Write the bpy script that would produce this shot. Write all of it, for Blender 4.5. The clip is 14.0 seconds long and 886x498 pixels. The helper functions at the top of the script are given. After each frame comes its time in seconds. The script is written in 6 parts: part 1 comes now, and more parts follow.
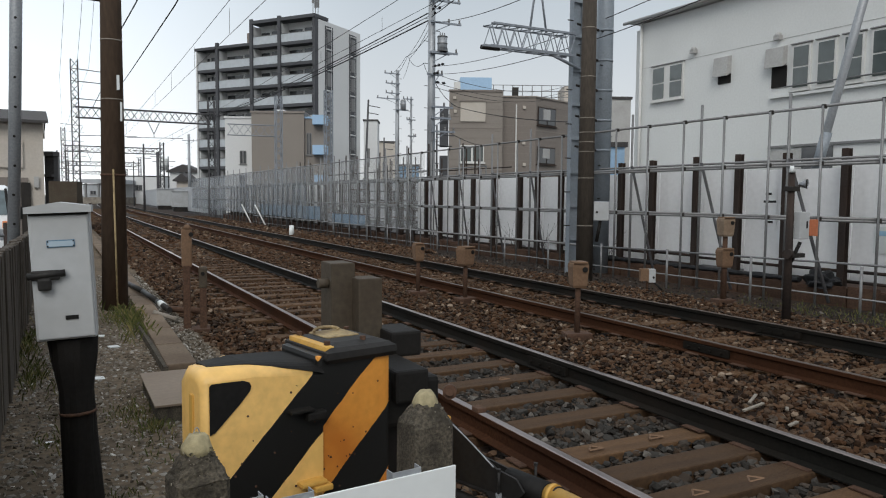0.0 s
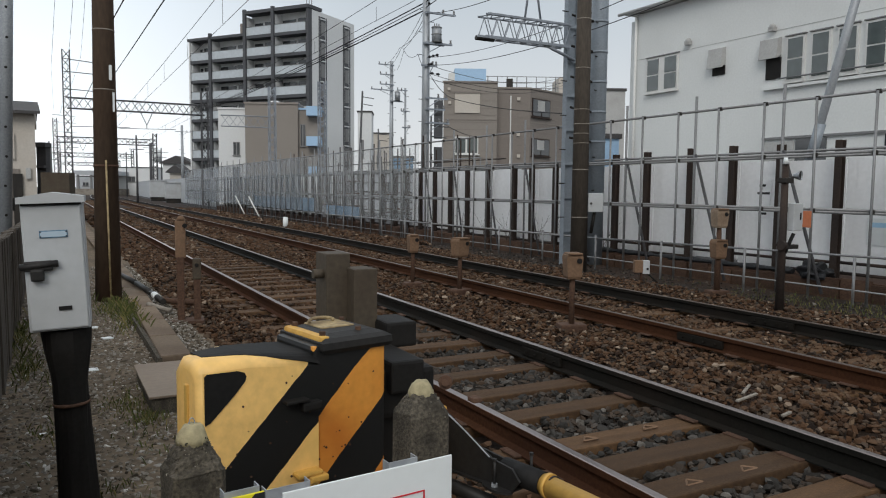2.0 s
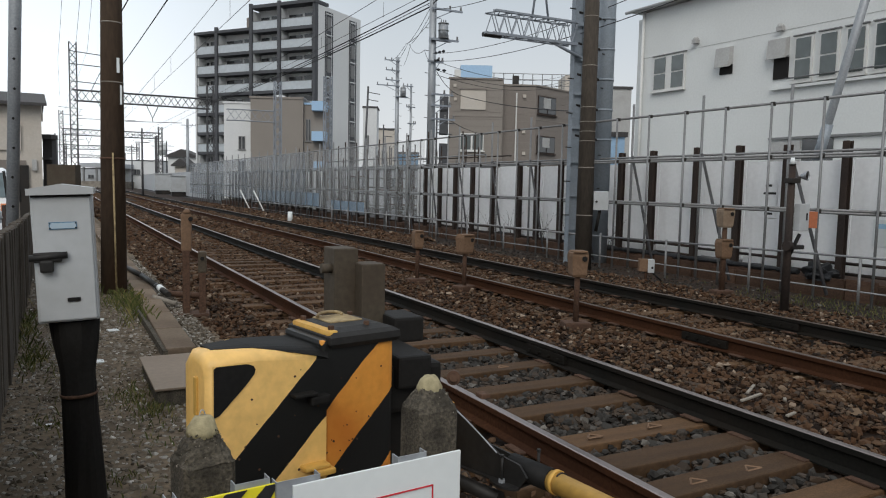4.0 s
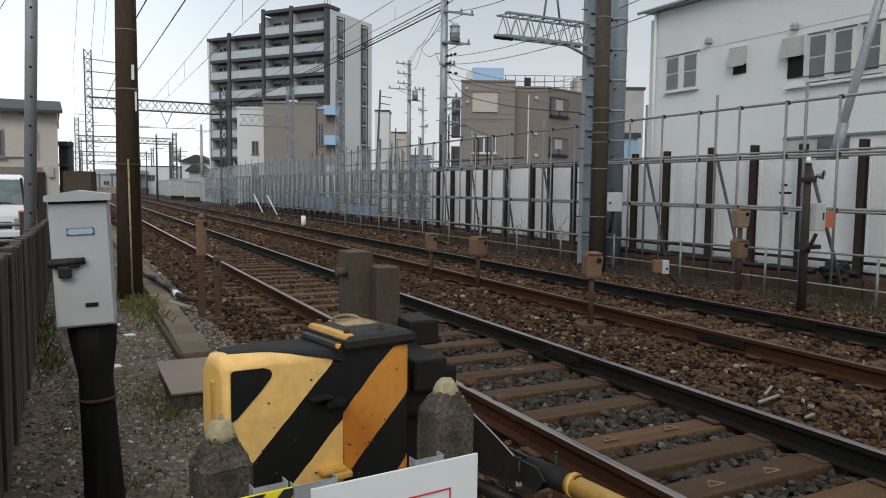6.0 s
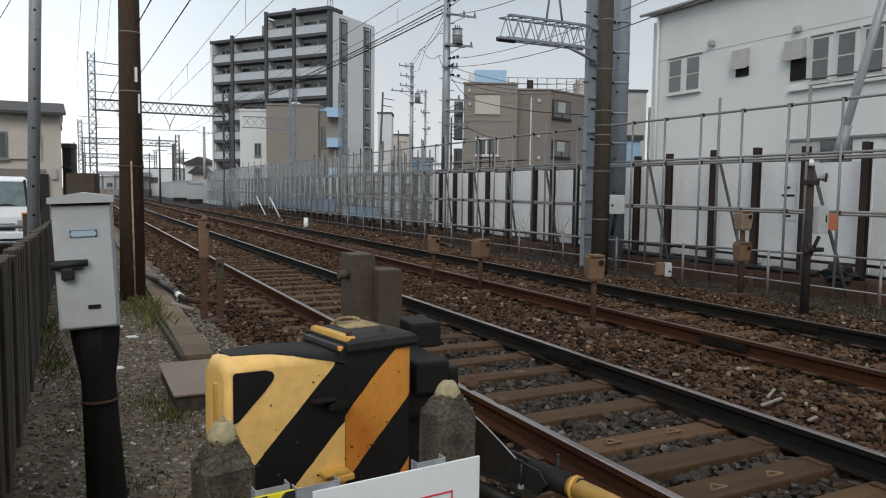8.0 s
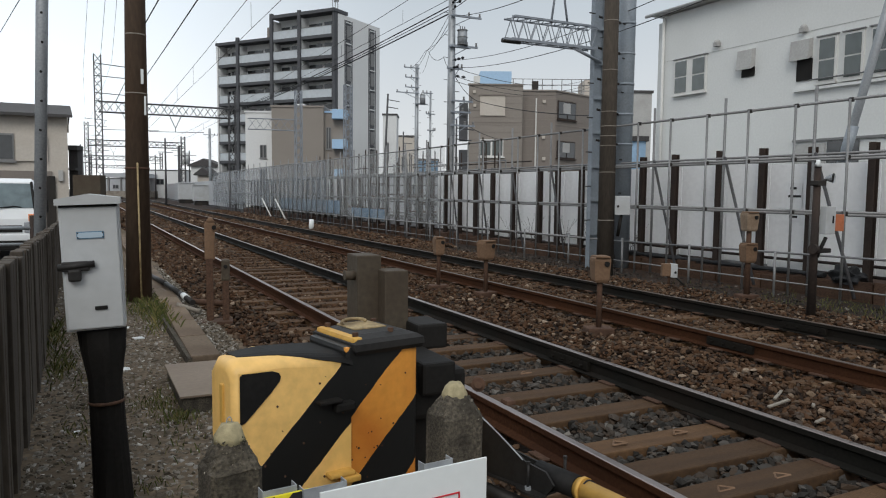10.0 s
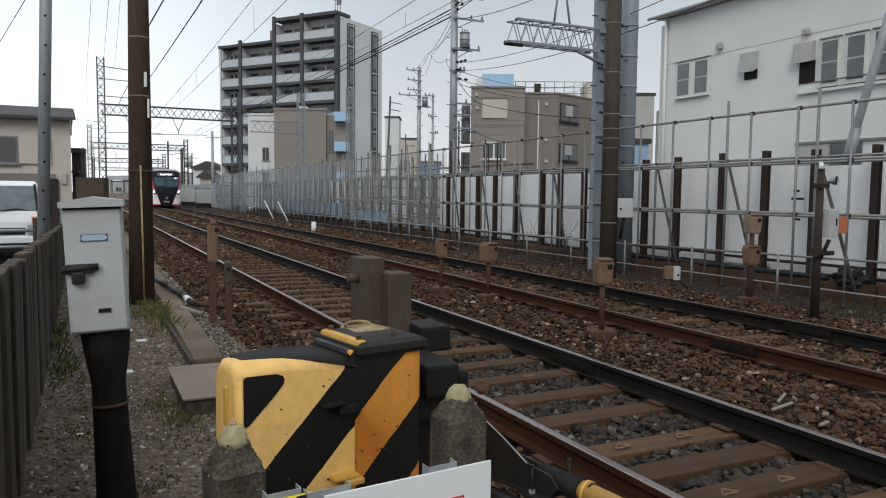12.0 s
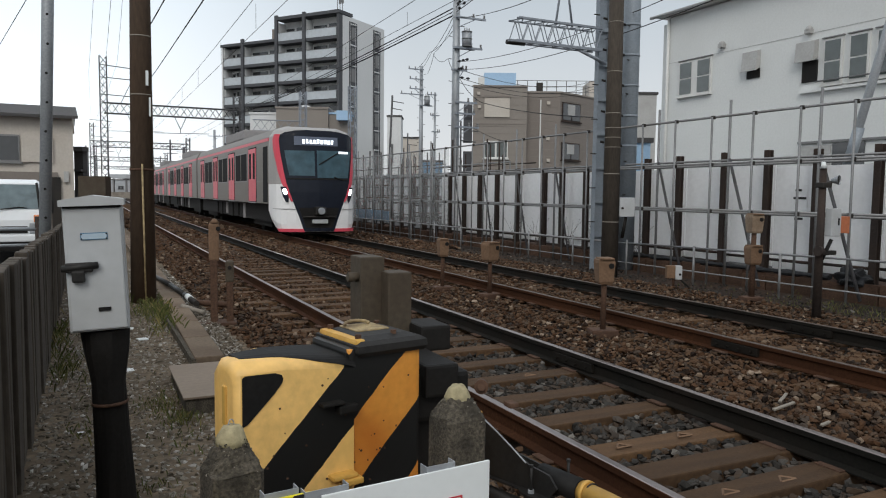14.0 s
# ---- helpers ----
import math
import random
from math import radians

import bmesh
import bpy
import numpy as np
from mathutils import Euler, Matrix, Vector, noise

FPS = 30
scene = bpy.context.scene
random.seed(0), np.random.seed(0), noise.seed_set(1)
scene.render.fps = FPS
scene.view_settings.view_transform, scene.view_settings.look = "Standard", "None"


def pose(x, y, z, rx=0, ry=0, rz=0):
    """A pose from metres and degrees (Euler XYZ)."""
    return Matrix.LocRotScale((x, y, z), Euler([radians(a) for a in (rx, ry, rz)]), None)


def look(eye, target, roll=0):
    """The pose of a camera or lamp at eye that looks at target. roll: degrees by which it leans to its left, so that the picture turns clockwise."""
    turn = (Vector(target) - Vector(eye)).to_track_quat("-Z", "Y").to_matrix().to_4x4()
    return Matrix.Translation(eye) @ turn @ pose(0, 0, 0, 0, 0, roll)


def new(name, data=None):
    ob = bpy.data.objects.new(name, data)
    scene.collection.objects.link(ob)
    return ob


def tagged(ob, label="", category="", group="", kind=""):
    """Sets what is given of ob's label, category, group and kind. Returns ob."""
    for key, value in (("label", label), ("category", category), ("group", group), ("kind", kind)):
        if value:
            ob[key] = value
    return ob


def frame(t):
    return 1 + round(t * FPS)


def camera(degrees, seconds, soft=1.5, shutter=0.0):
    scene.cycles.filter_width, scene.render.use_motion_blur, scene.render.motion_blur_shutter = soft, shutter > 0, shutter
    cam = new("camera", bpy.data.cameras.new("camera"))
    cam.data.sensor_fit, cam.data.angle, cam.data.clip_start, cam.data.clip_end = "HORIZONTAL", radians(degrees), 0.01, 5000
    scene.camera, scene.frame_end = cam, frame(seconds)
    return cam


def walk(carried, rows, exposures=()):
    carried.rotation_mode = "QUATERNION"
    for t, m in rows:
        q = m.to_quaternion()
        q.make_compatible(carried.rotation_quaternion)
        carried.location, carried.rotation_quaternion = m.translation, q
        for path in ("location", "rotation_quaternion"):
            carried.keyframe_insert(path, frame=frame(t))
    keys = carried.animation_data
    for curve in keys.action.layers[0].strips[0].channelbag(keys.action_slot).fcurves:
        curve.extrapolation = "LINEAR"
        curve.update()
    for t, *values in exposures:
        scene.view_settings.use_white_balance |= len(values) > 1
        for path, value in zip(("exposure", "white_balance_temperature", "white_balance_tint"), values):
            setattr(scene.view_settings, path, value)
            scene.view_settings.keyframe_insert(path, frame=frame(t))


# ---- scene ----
cam = camera(62.3, 14.0, soft=1.1)
PATH = [
    (0.0, pose(0.030, -0.029, 1.471, 86.00, -0.49, -27.74)),
    (0.5, pose(0.027, -0.024, 1.469, 85.93, -0.90, -28.13)),
    (1.0, pose(0.035, -0.017, 1.468, 85.35, -0.84, -28.49)),
    (1.5, pose(0.034, -0.017, 1.467, 85.40, -0.80, -28.16)),
    (2.0, pose(0.029, -0.021, 1.465, 85.36, -0.53, -28.19)),
    (2.5, pose(0.021, -0.025, 1.463, 85.43, -0.76, -28.28)),
    (3.0, pose(0.012, -0.017, 1.463, 85.03, -1.18, -28.01)),
    (5.5, pose(0.010, -0.014, 1.463, 85.21, -0.74, -27.28)),
    (6.0, pose(0.006, -0.012, 1.463, 85.28, -0.63, -26.87)),
    (6.5, pose(0.006, -0.015, 1.464, 85.30, -0.48, -26.79)),
    (7.0, pose(0.006, -0.013, 1.462, 85.11, -0.69, -26.80)),
    (7.5, pose(0.008, -0.012, 1.462, 85.31, -0.62, -26.75)),
    (8.0, pose(0.006, -0.013, 1.464, 85.45, -0.68, -26.68)),
    (10.5, pose(0.002, -0.004, 1.462, 85.55, -0.57, -26.26)),
    (11.0, pose(0.000, 0.000, 1.462, 85.55, -0.58, -26.27)),
    (11.5, pose(0.000, -0.002, 1.462, 85.63, -0.51, -26.37)),
    (12.0, pose(0.000, -0.005, 1.463, 85.74, -0.59, -26.11)),
    (12.5, pose(0.002, -0.004, 1.462, 85.87, -0.67, -25.98)),
    (13.0, pose(0.003, -0.001, 1.462, 85.89, -0.71, -25.91)),
    (13.5, pose(0.006, 0.002, 1.463, 85.74, -0.69, -25.75)),
    (14.0, pose(0.010, -0.003, 1.463, 85.66, -0.66, -25.95)),
]
walk(cam, PATH)

# ---- light ----
world = bpy.data.worlds.new("overcast")
scene.world = world
world.use_nodes = True
wt = world.node_tree
wt.nodes.clear()
w_out = wt.nodes.new("ShaderNodeOutputWorld")
w_sky = wt.nodes.new("ShaderNodeTexSky")
w_sky.sky_type, w_sky.sun_disc = "NISHITA", False
w_sky.sun_elevation, w_sky.sun_rotation, w_sky.dust_density = radians(39), radians(214), 4.0
w_bg = wt.nodes.new("ShaderNodeBackground")
w_bg.inputs["Strength"].default_value = 0.1
w_geo = wt.nodes.new("ShaderNodeTexCoord")
w_sep = wt.nodes.new("ShaderNodeSeparateXYZ")
w_ramp = wt.nodes.new("ShaderNodeValToRGB")
w_ramp.color_ramp.elements[0].position, w_ramp.color_ramp.elements[0].color = 0.0, (0.84, 0.86, 0.875, 1)
w_ramp.color_ramp.elements[1].position, w_ramp.color_ramp.elements[1].color = 0.26, (0.57, 0.635, 0.69, 1)
w_high = w_ramp.color_ramp.elements.new(1.0)
w_high.color = (0.95, 1.0, 1.06, 1)
w_cloud = wt.nodes.new("ShaderNodeTexNoise")
w_cloud.inputs["Scale"].default_value, w_cloud.inputs["Detail"].default_value = 1.6, 4
w_cmap = wt.nodes.new("ShaderNodeMapRange")
w_cmap.inputs["To Min"].default_value, w_cmap.inputs["To Max"].default_value = 9.0, 10.6
w_grey = wt.nodes.new("ShaderNodeVectorMath")
w_grey.operation = "SCALE"
w_mix = wt.nodes.new("ShaderNodeMix")
w_mix.data_type = "RGBA"
w_mix.inputs["Factor"].default_value = 0.92
wt.links.new(w_geo.outputs["Generated"], w_sep.inputs[0])
wt.links.new(w_sep.outputs["Z"], w_ramp.inputs[0])
wt.links.new(w_geo.outputs["Generated"], w_cloud.inputs["Vector"])
wt.links.new(w_cloud.outputs[0], w_cmap.inputs["Value"])
w_dot = wt.nodes.new("ShaderNodeVectorMath")
w_dot.operation = "DOT_PRODUCT"
w_dot.inputs[1].default_value = (-0.35, 0.92, 0.18)
w_glow = wt.nodes.new("ShaderNodeMapRange")
w_glow.interpolation_type = "SMOOTHSTEP"
w_glow.inputs["From Min"].default_value, w_glow.inputs["From Max"].default_value = 0.72, 1.0
w_glow.inputs["To Min"].default_value, w_glow.inputs["To Max"].default_value = 1.0, 1.7
w_mul = wt.nodes.new("ShaderNodeMath")
w_mul.operation = "MULTIPLY"
wt.links.new(w_geo.outputs["Generated"], w_dot.inputs[0])
wt.links.new(w_dot.outputs["Value"], w_glow.inputs["Value"])
wt.links.new(w_cmap.outputs[0], w_mul.inputs[0])
wt.links.new(w_glow.outputs[0], w_mul.inputs[1])
wt.links.new(w_ramp.outputs[0], w_grey.inputs[0])
wt.links.new(w_mul.outputs[0], w_grey.inputs["Scale"])
wt.links.new(w_sky.outputs[0], w_mix.inputs["A"])
wt.links.new(w_grey.outputs[0], w_mix.inputs["B"])
wt.links.new(w_mix.outputs["Result"], w_bg.inputs["Color"])
wt.links.new(w_bg.outputs[0], w_out.inputs[0])
sun = new("sun", bpy.data.lights.new("sun", "SUN"))
sun.data.energy, sun.data.angle, sun.data.color = 1.35, radians(30), (1.0, 0.97, 0.92)
sun.matrix_world = look((-28, -41, 40), (0, 0, 0))
scene.view_settings.exposure = 0.0


# ---- materials ----
def mat(name, base, rough=0.7, metal=0.0, var=0.25, scale=6.0, bump=0.15, stain=None, stain_amt=0.4, stain_scale=1.3, emit=0.0, spec=0.3, piece=0.0, stretch=(1, 1, 1)):
    m = bpy.data.materials.new(name)
    m.use_nodes = True
    t = m.node_tree
    b = t.nodes["Principled BSDF"]
    b.inputs["Roughness"].default_value, b.inputs["Metallic"].default_value = rough, metal
    b.inputs["Specular IOR Level"].default_value = spec
    co = t.nodes.new("ShaderNodeTexCoord")
    mp = t.nodes.new("ShaderNodeMapping")
    mp.inputs["Scale"].default_value = stretch
    t.links.new(co.outputs["Object"], mp.inputs[0])
    fine = t.nodes.new("ShaderNodeTexNoise")
    fine.inputs["Scale"].default_value, fine.inputs["Detail"].default_value = scale * 6, 6
    big = t.nodes.new("ShaderNodeTexNoise")
    big.inputs["Scale"].default_value, big.inputs["Detail"].default_value = stain_scale, 5
    t.links.new(mp.outputs[0], fine.inputs["Vector"])
    t.links.new(mp.outputs[0], big.inputs["Vector"])
    col = t.nodes.new("ShaderNodeValToRGB")
    lo = tuple(c * (1 - var) for c in base)
    hi = tuple(min(1, c * (1 + var)) for c in base)
    col.color_ramp.elements[0].position, col.color_ramp.elements[0].color = 0.3, (*lo, 1)
    col.color_ramp.elements[1].position, col.color_ramp.elements[1].color = 0.7, (*hi, 1)
    t.links.new(fine.outputs[0], col.inputs[0])
    last = col.outputs[0]
    if stain:
        msk = t.nodes.new("ShaderNodeMapRange")
        msk.inputs["From Min"].default_value, msk.inputs["From Max"].default_value = 0.42, 0.68
        msk.inputs["To Max"].default_value = stain_amt
        t.links.new(big.outputs[0], msk.inputs["Value"])
        mx = t.nodes.new("ShaderNodeMix")
        mx.data_type = "RGBA"
        mx.inputs["B"].default_value = (*stain, 1)
        t.links.new(msk.outputs[0], mx.inputs["Factor"])
        t.links.new(last, mx.inputs["A"])
        last = mx.outputs["Result"]
    if piece:
        info = t.nodes.new("ShaderNodeObjectInfo")
        hs = t.nodes.new("ShaderNodeHueSaturation")
        mr = t.nodes.new("ShaderNodeMapRange")
        mr.inputs["To Min"].default_value, mr.inputs["To Max"].default_value = 1 - piece, 1 + piece
        t.links.new(info.outputs["Random"], mr.inputs["Value"])
        t.links.new(mr.outputs[0], hs.inputs["Value"])
        t.links.new(last, hs.inputs["Color"])
        last = hs.outputs[0]
    t.links.new(last, b.inputs["Base Color"])
    if bump:
        bp = t.nodes.new("ShaderNodeBump")
        bp.inputs["Strength"].default_value, bp.inputs["Distance"].default_value = bump, 0.01
        t.links.new(fine.outputs[0], bp.inputs["Height"])
        t.links.new(bp.outputs[0], b.inputs["Normal"])
    if emit:
        b.inputs["Emission Color"].default_value = (*base, 1)
        b.inputs["Emission Strength"].default_value = emit
    return m


def island_mat(name, stops, rough=0.9):
    """Loose stones or leaves: a colour of its own for each."""
    m = mat(name, (0.1, 0.1, 0.1), rough, scale=20, bump=0.3, spec=0.12)
    t = m.node_tree
    g = t.nodes.new("ShaderNodeNewGeometry")
    r = t.nodes.new("ShaderNodeValToRGB")
    while len(r.color_ramp.elements) < len(stops):
        r.color_ramp.elements.new(0.5)
    for e, (p, c) in zip(r.color_ramp.elements, stops):
        e.position, e.color = p, (*c, 1)
    t.links.new(g.outputs["Random Per Island"], r.inputs[0])
    t.links.new(r.outputs[0], t.nodes["Principled BSDF"].inputs["Base Color"])
    return m


def glass_mat(name, tint, rough=0.08):
    m = mat(name, tint, rough, 0.0, 0.15, 0.6, 0, spec=0.9)
    return m


def stripe_mat(name, base, stain, amount, period):
    """Yellow and black slanting bands of a crossing machine, rubbed and rust-stained."""
    m = mat(name, base, 0.42, 0, 0.10, 5, 0.12, stain=stain, stain_amt=amount, stain_scale=2.6, spec=0.4)
    t = m.node_tree
    b = t.nodes["Principled BSDF"]
    paint = b.inputs["Base Color"].links[0].from_socket
    co = t.nodes.new("ShaderNodeTexCoord")
    dot = t.nodes.new("ShaderNodeVectorMath")
    dot.operation = "DOT_PRODUCT"
    dot.inputs[1].default_value = (-0.82, -1.026, 1)
    t.links.new(co.outputs["Object"], dot.inputs[0])
    wob = t.nodes.new("ShaderNodeTexNoise")
    wob.inputs["Scale"].default_value = 9
    t.links.new(co.outputs["Object"], wob.inputs["Vector"])
    wm = t.nodes.new("ShaderNodeMath")
    wm.operation = "MULTIPLY_ADD"
    wm.inputs[1].default_value = 0.02
    t.links.new(wob.outputs[0], wm.inputs[0])
    t.links.new(dot.outputs["Value"], wm.inputs[2])
    ad = t.nodes.new("ShaderNodeMath")
    ad.operation = "ADD"
    ad.inputs[1].default_value = 2.132 + 0.085 - 0.01 + period * 10
    t.links.new(wm.outputs[0], ad.inputs[0])
    md = t.nodes.new("ShaderNodeMath")
    md.operation = "MODULO"
    md.inputs[1].default_value = period
    t.links.new(ad.outputs[0], md.inputs[0])
    lt = t.nodes.new("ShaderNodeMath")
    lt.operation = "LESS_THAN"
    lt.inputs[1].default_value = 0.23
    t.links.new(md.outputs[0], lt.inputs[0])
    mx = t.nodes.new("ShaderNodeMix")
    mx.data_type = "RGBA"
    mx.inputs["B"].default_value = (0.009, 0.009, 0.0085, 1)
    t.links.new(lt.outputs[0], mx.inputs["Factor"])
    t.links.new(paint, mx.inputs["A"])
    t.links.new(mx.outputs["Result"], b.inputs["Base Color"])
    return m


def net_mat(name, base, cover):
    m = mat(name, base, 0.8, bump=0)
    b = m.node_tree.nodes["Principled BSDF"]
    b.inputs["Alpha"].default_value = cover
    return m


RAIL = mat("rail_steel_dark", (0.009, 0.0085, 0.007), 0.75, 0.0, 0.3, 8, 0.1, stain=(0.020, 0.013, 0.009), stain_amt=0.5, spec=0.12)
RAILRUST = mat("rail_steel_rusty", (0.050, 0.021, 0.010), 0.85, 0.0, 0.3, 8, 0.15, stain=(0.028, 0.013, 0.008), stain_amt=0.6, spec=0.08)
RAILTOP = mat("rail_running_face", (0.30, 0.255, 0.24), 0.30, 0.95, 0.1, 8, 0.0)
RAILDULL = mat("rail_dull_face", (0.10, 0.075, 0.060), 0.42, 0.6, 0.2, 8, 0.0)
WOOD = mat("sleeper_wood", (0.082, 0.045, 0.021), 0.85, 0, 0.35, 4, 0.4, stain=(0.05, 0.027, 0.013), stain_amt=0.8, piece=0.3, stretch=(1, 8, 1))
# Base near black: shade in the gaps between stones is put into this colour.
SHADEDBED = mat("shaded_ballast_bed", (0.016, 0.009, 0.005), 0.95, 0, 0.5, 4, 0.6, stain=(0.040, 0.019, 0.009), stain_amt=0.7, stain_scale=0.5)
PATHSOIL = mat("gravel_path", (0.128, 0.096, 0.064), 0.95, 0, 0.45, 3, 0.6, stain=(0.07, 0.052, 0.034), stain_amt=0.8, stain_scale=1.6)
ASPHALT = mat("asphalt", (0.055, 0.055, 0.056), 0.9, 0, 0.3, 12, 0.3)
CONC = mat("concrete", (0.26, 0.235, 0.20), 0.9, 0, 0.25, 6, 0.3, stain=(0.12, 0.10, 0.08), stain_amt=0.6)
CONCDARK = mat("weathered_concrete", (0.078, 0.067, 0.051), 0.95, 0, 0.6, 18, 0.55, stain=(0.030, 0.026, 0.020), stain_amt=0.9, stain_scale=14)
POLEBROWN = mat("brown_concrete_pole", (0.068, 0.046, 0.031), 0.85, 0, 0.2, 4, 0.2, stain=(0.085, 0.044, 0.022), stain_amt=0.6, stretch=(1, 1, 0.25))
POLEDARK = mat("dark_concrete_pole", (0.075, 0.062, 0.050), 0.85, 0, 0.2, 4, 0.2, stain=(0.045, 0.038, 0.03), stain_amt=0.6, stretch=(1, 1, 0.25))
GALV = mat("galvanised_steel", (0.36, 0.38, 0.40), 0.55, 0.5, 0.15, 6, 0.05, stain=(0.24, 0.25, 0.26), stain_amt=0.5)
PIPE = mat("scaffold_pipe", (0.23, 0.235, 0.24), 0.55, 0.4, 0.2, 6, 0.05, stain=(0.18, 0.17, 0.16), stain_amt=0.5)
STEELBLUE = mat("blue_grey_steel", (0.25, 0.28, 0.31), 0.55, 0.2, 0.12, 4, 0.05, stain=(0.2, 0.24, 0.28), stain_amt=0.5)
TRUSS = mat("lattice_steel", (0.27, 0.295, 0.33), 0.6, 0.3, 0.15, 4, 0.05)
BRACE = mat("painted_brace_pipe", (0.075, 0.075, 0.08), 0.6, 0.2, 0.2, 6, 0.05, stain=(0.06, 0.05, 0.04), stain_amt=0.5)
TANPALE = mat("faded_tan_box", (0.25, 0.19, 0.135), 0.75, 0, 0.2, 6, 0.15, stain=(0.15, 0.095, 0.06), stain_amt=0.7, stain_scale=4)
TRUSSDARK = mat("dark_lattice_steel", (0.085, 0.085, 0.09), 0.7, 0.2, 0.15, 4, 0.05)
RUST = mat("rusty_steel", (0.085, 0.047, 0.030), 0.85, 0.1, 0.35, 8, 0.3, stain=(0.05, 0.027, 0.018), stain_amt=0.7)
HPOST = mat("h_section_steel", (0.036, 0.028, 0.025), 0.8, 0.2, 0.25, 5, 0.15, stain=(0.075, 0.047, 0.033), stain_amt=0.6)
BROWNBOX = mat("brown_painted_steel", (0.062, 0.049, 0.034), 0.7, 0, 0.2, 6, 0.15, stain=(0.05, 0.034, 0.022), stain_amt=0.7, stain_scale=3)
TAN = mat("tan_weathered_box", (0.165, 0.10, 0.06), 0.75, 0, 0.2, 6, 0.15, stain=(0.12, 0.07, 0.04), stain_amt=0.7, stain_scale=4)
GREYBOX = mat("pale_grey_enamel", (0.42, 0.435, 0.445), 0.45, 0, 0.05, 3, 0.03, stain=(0.33, 0.33, 0.32), stain_amt=0.5, stain_scale=2.5)
BLACK = mat("black_rubber", (0.009, 0.0085, 0.008), 0.65, 0, 0.3, 8, 0.1, stain=(0.020, 0.017, 0.014), stain_amt=0.6, spec=0.2)
DARK = mat("dark_metal", (0.020, 0.019, 0.018), 0.55, 0.2, 0.25, 8, 0.1, stain=(0.055, 0.045, 0.036), stain_amt=0.5)
PANEL = mat("white_hoarding", (0.82, 0.83, 0.84), 0.5, 0, 0.04, 2, 0.02, stain=(0.66, 0.66, 0.66), stain_amt=0.5, stain_scale=0.8)
GREYPANEL = mat("grey_hoarding", (0.40, 0.42, 0.44), 0.6, 0, 0.1, 2, 0.02, stain=(0.3, 0.31, 0.33), stain_amt=0.5)
RENDERW = mat("white_render", (0.66, 0.675, 0.665), 0.85, 0, 0.04, 3, 0.08, stain=(0.57, 0.58, 0.57), stain_amt=0.5, stain_scale=0.35)
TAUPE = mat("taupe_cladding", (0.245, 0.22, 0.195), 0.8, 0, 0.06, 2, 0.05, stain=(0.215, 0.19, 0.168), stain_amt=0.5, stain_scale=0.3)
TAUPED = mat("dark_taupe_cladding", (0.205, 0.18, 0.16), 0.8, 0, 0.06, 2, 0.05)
APTW = mat("apartment_white", (0.64, 0.65, 0.65), 0.8, 0, 0.05, 1, 0.05, stain=(0.56, 0.57, 0.57), stain_amt=0.4, stain_scale=0.15)
APTD = mat("apartment_dark_tile", (0.075, 0.078, 0.085), 0.7, 0, 0.1, 1, 0.05)
APTG = mat("balcony_glass", (0.46, 0.50, 0.53), 0.3, 0, 0.08, 0.3, 0)
CREAM = mat("cream_plaster", (0.50, 0.46, 0.41), 0.85, 0, 0.06, 2, 0.05, stain=(0.44, 0.39, 0.33), stain_amt=0.4)
ROOF = mat("dark_roof_tile", (0.065, 0.062, 0.062), 0.8, 0, 0.2, 4, 0.2)
BLUEP = mat("light_blue_cladding", (0.34, 0.50, 0.68), 0.6, 0, 0.06, 2, 0.03)
BLUETARP = mat("blue_sheet", (0.085, 0.19, 0.31), 0.6, 0, 0.2, 3, 0.2, stain=(0.2, 0.3, 0.4), stain_amt=0.5, stain_scale=1)
WINGLASS = glass_mat("window_glass", (0.065, 0.08, 0.078))
DARKGLASS = glass_mat("dark_glass", (0.028, 0.032, 0.036))
FRAMEW = mat("white_sash", (0.62, 0.62, 0.60), 0.5, 0, 0.05, 3, 0.02)
FRAMEG = mat("grey_sash", (0.20, 0.20, 0.20), 0.5, 0.3, 0.05, 3, 0.02)
HOODGREY = mat("grey_vent_hood", (0.40, 0.40, 0.39), 0.6, 0, 0.1, 3, 0.05, stain=(0.3, 0.29, 0.28), stain_amt=0.5)
ORANGE = mat("orange_plate", (0.46, 0.15, 0.07), 0.6, 0, 0.1, 4, 0.03)
YELLOW = mat("yellow_paint", (0.58, 0.34, 0.08), 0.5, 0, 0.12, 6, 0.1, stain=(0.42, 0.2, 0.03), stain_amt=0.5, stain_scale=5)
CAPTAN = mat("faded_cap_paint", (0.33, 0.25, 0.13), 0.65, 0, 0.3, 12, 0.2, stain=(0.12, 0.085, 0.05), stain_amt=0.8, stain_scale=14)
YELLOWOLD = mat("worn_yellow_cap", (0.33, 0.285, 0.17), 0.85, 0, 0.2, 10, 0.4, stain=(0.2, 0.17, 0.1), stain_amt=0.5, stain_scale=8)
BRIGHTY = mat("bright_yellow_vinyl", (0.75, 0.65, 0.03), 0.4, 0, 0.04, 4, 0)
SIGNW = mat("sign_white", (0.70, 0.73, 0.73), 0.35, 0, 0.03, 4, 0, stain=(0.6, 0.62, 0.62), stain_amt=0.4, stain_scale=3)
RED = mat("red_print", (0.55, 0.03, 0.04), 0.5, 0, 0.05, 4, 0)
INK = mat("black_print", (0.02, 0.02, 0.02), 0.6, 0, 0.1, 4, 0)
PLATEBLUE = mat("dark_blue_print", (0.08, 0.17, 0.26), 0.5, 0, 0.05, 4, 0)
LABELFACE = mat("faded_blue_label", (0.36, 0.45, 0.52), 0.5, 0, 0.05, 4, 0)
PALEBLUE = mat("pale_blue_print", (0.35, 0.55, 0.72), 0.5, 0, 0.05, 4, 0)
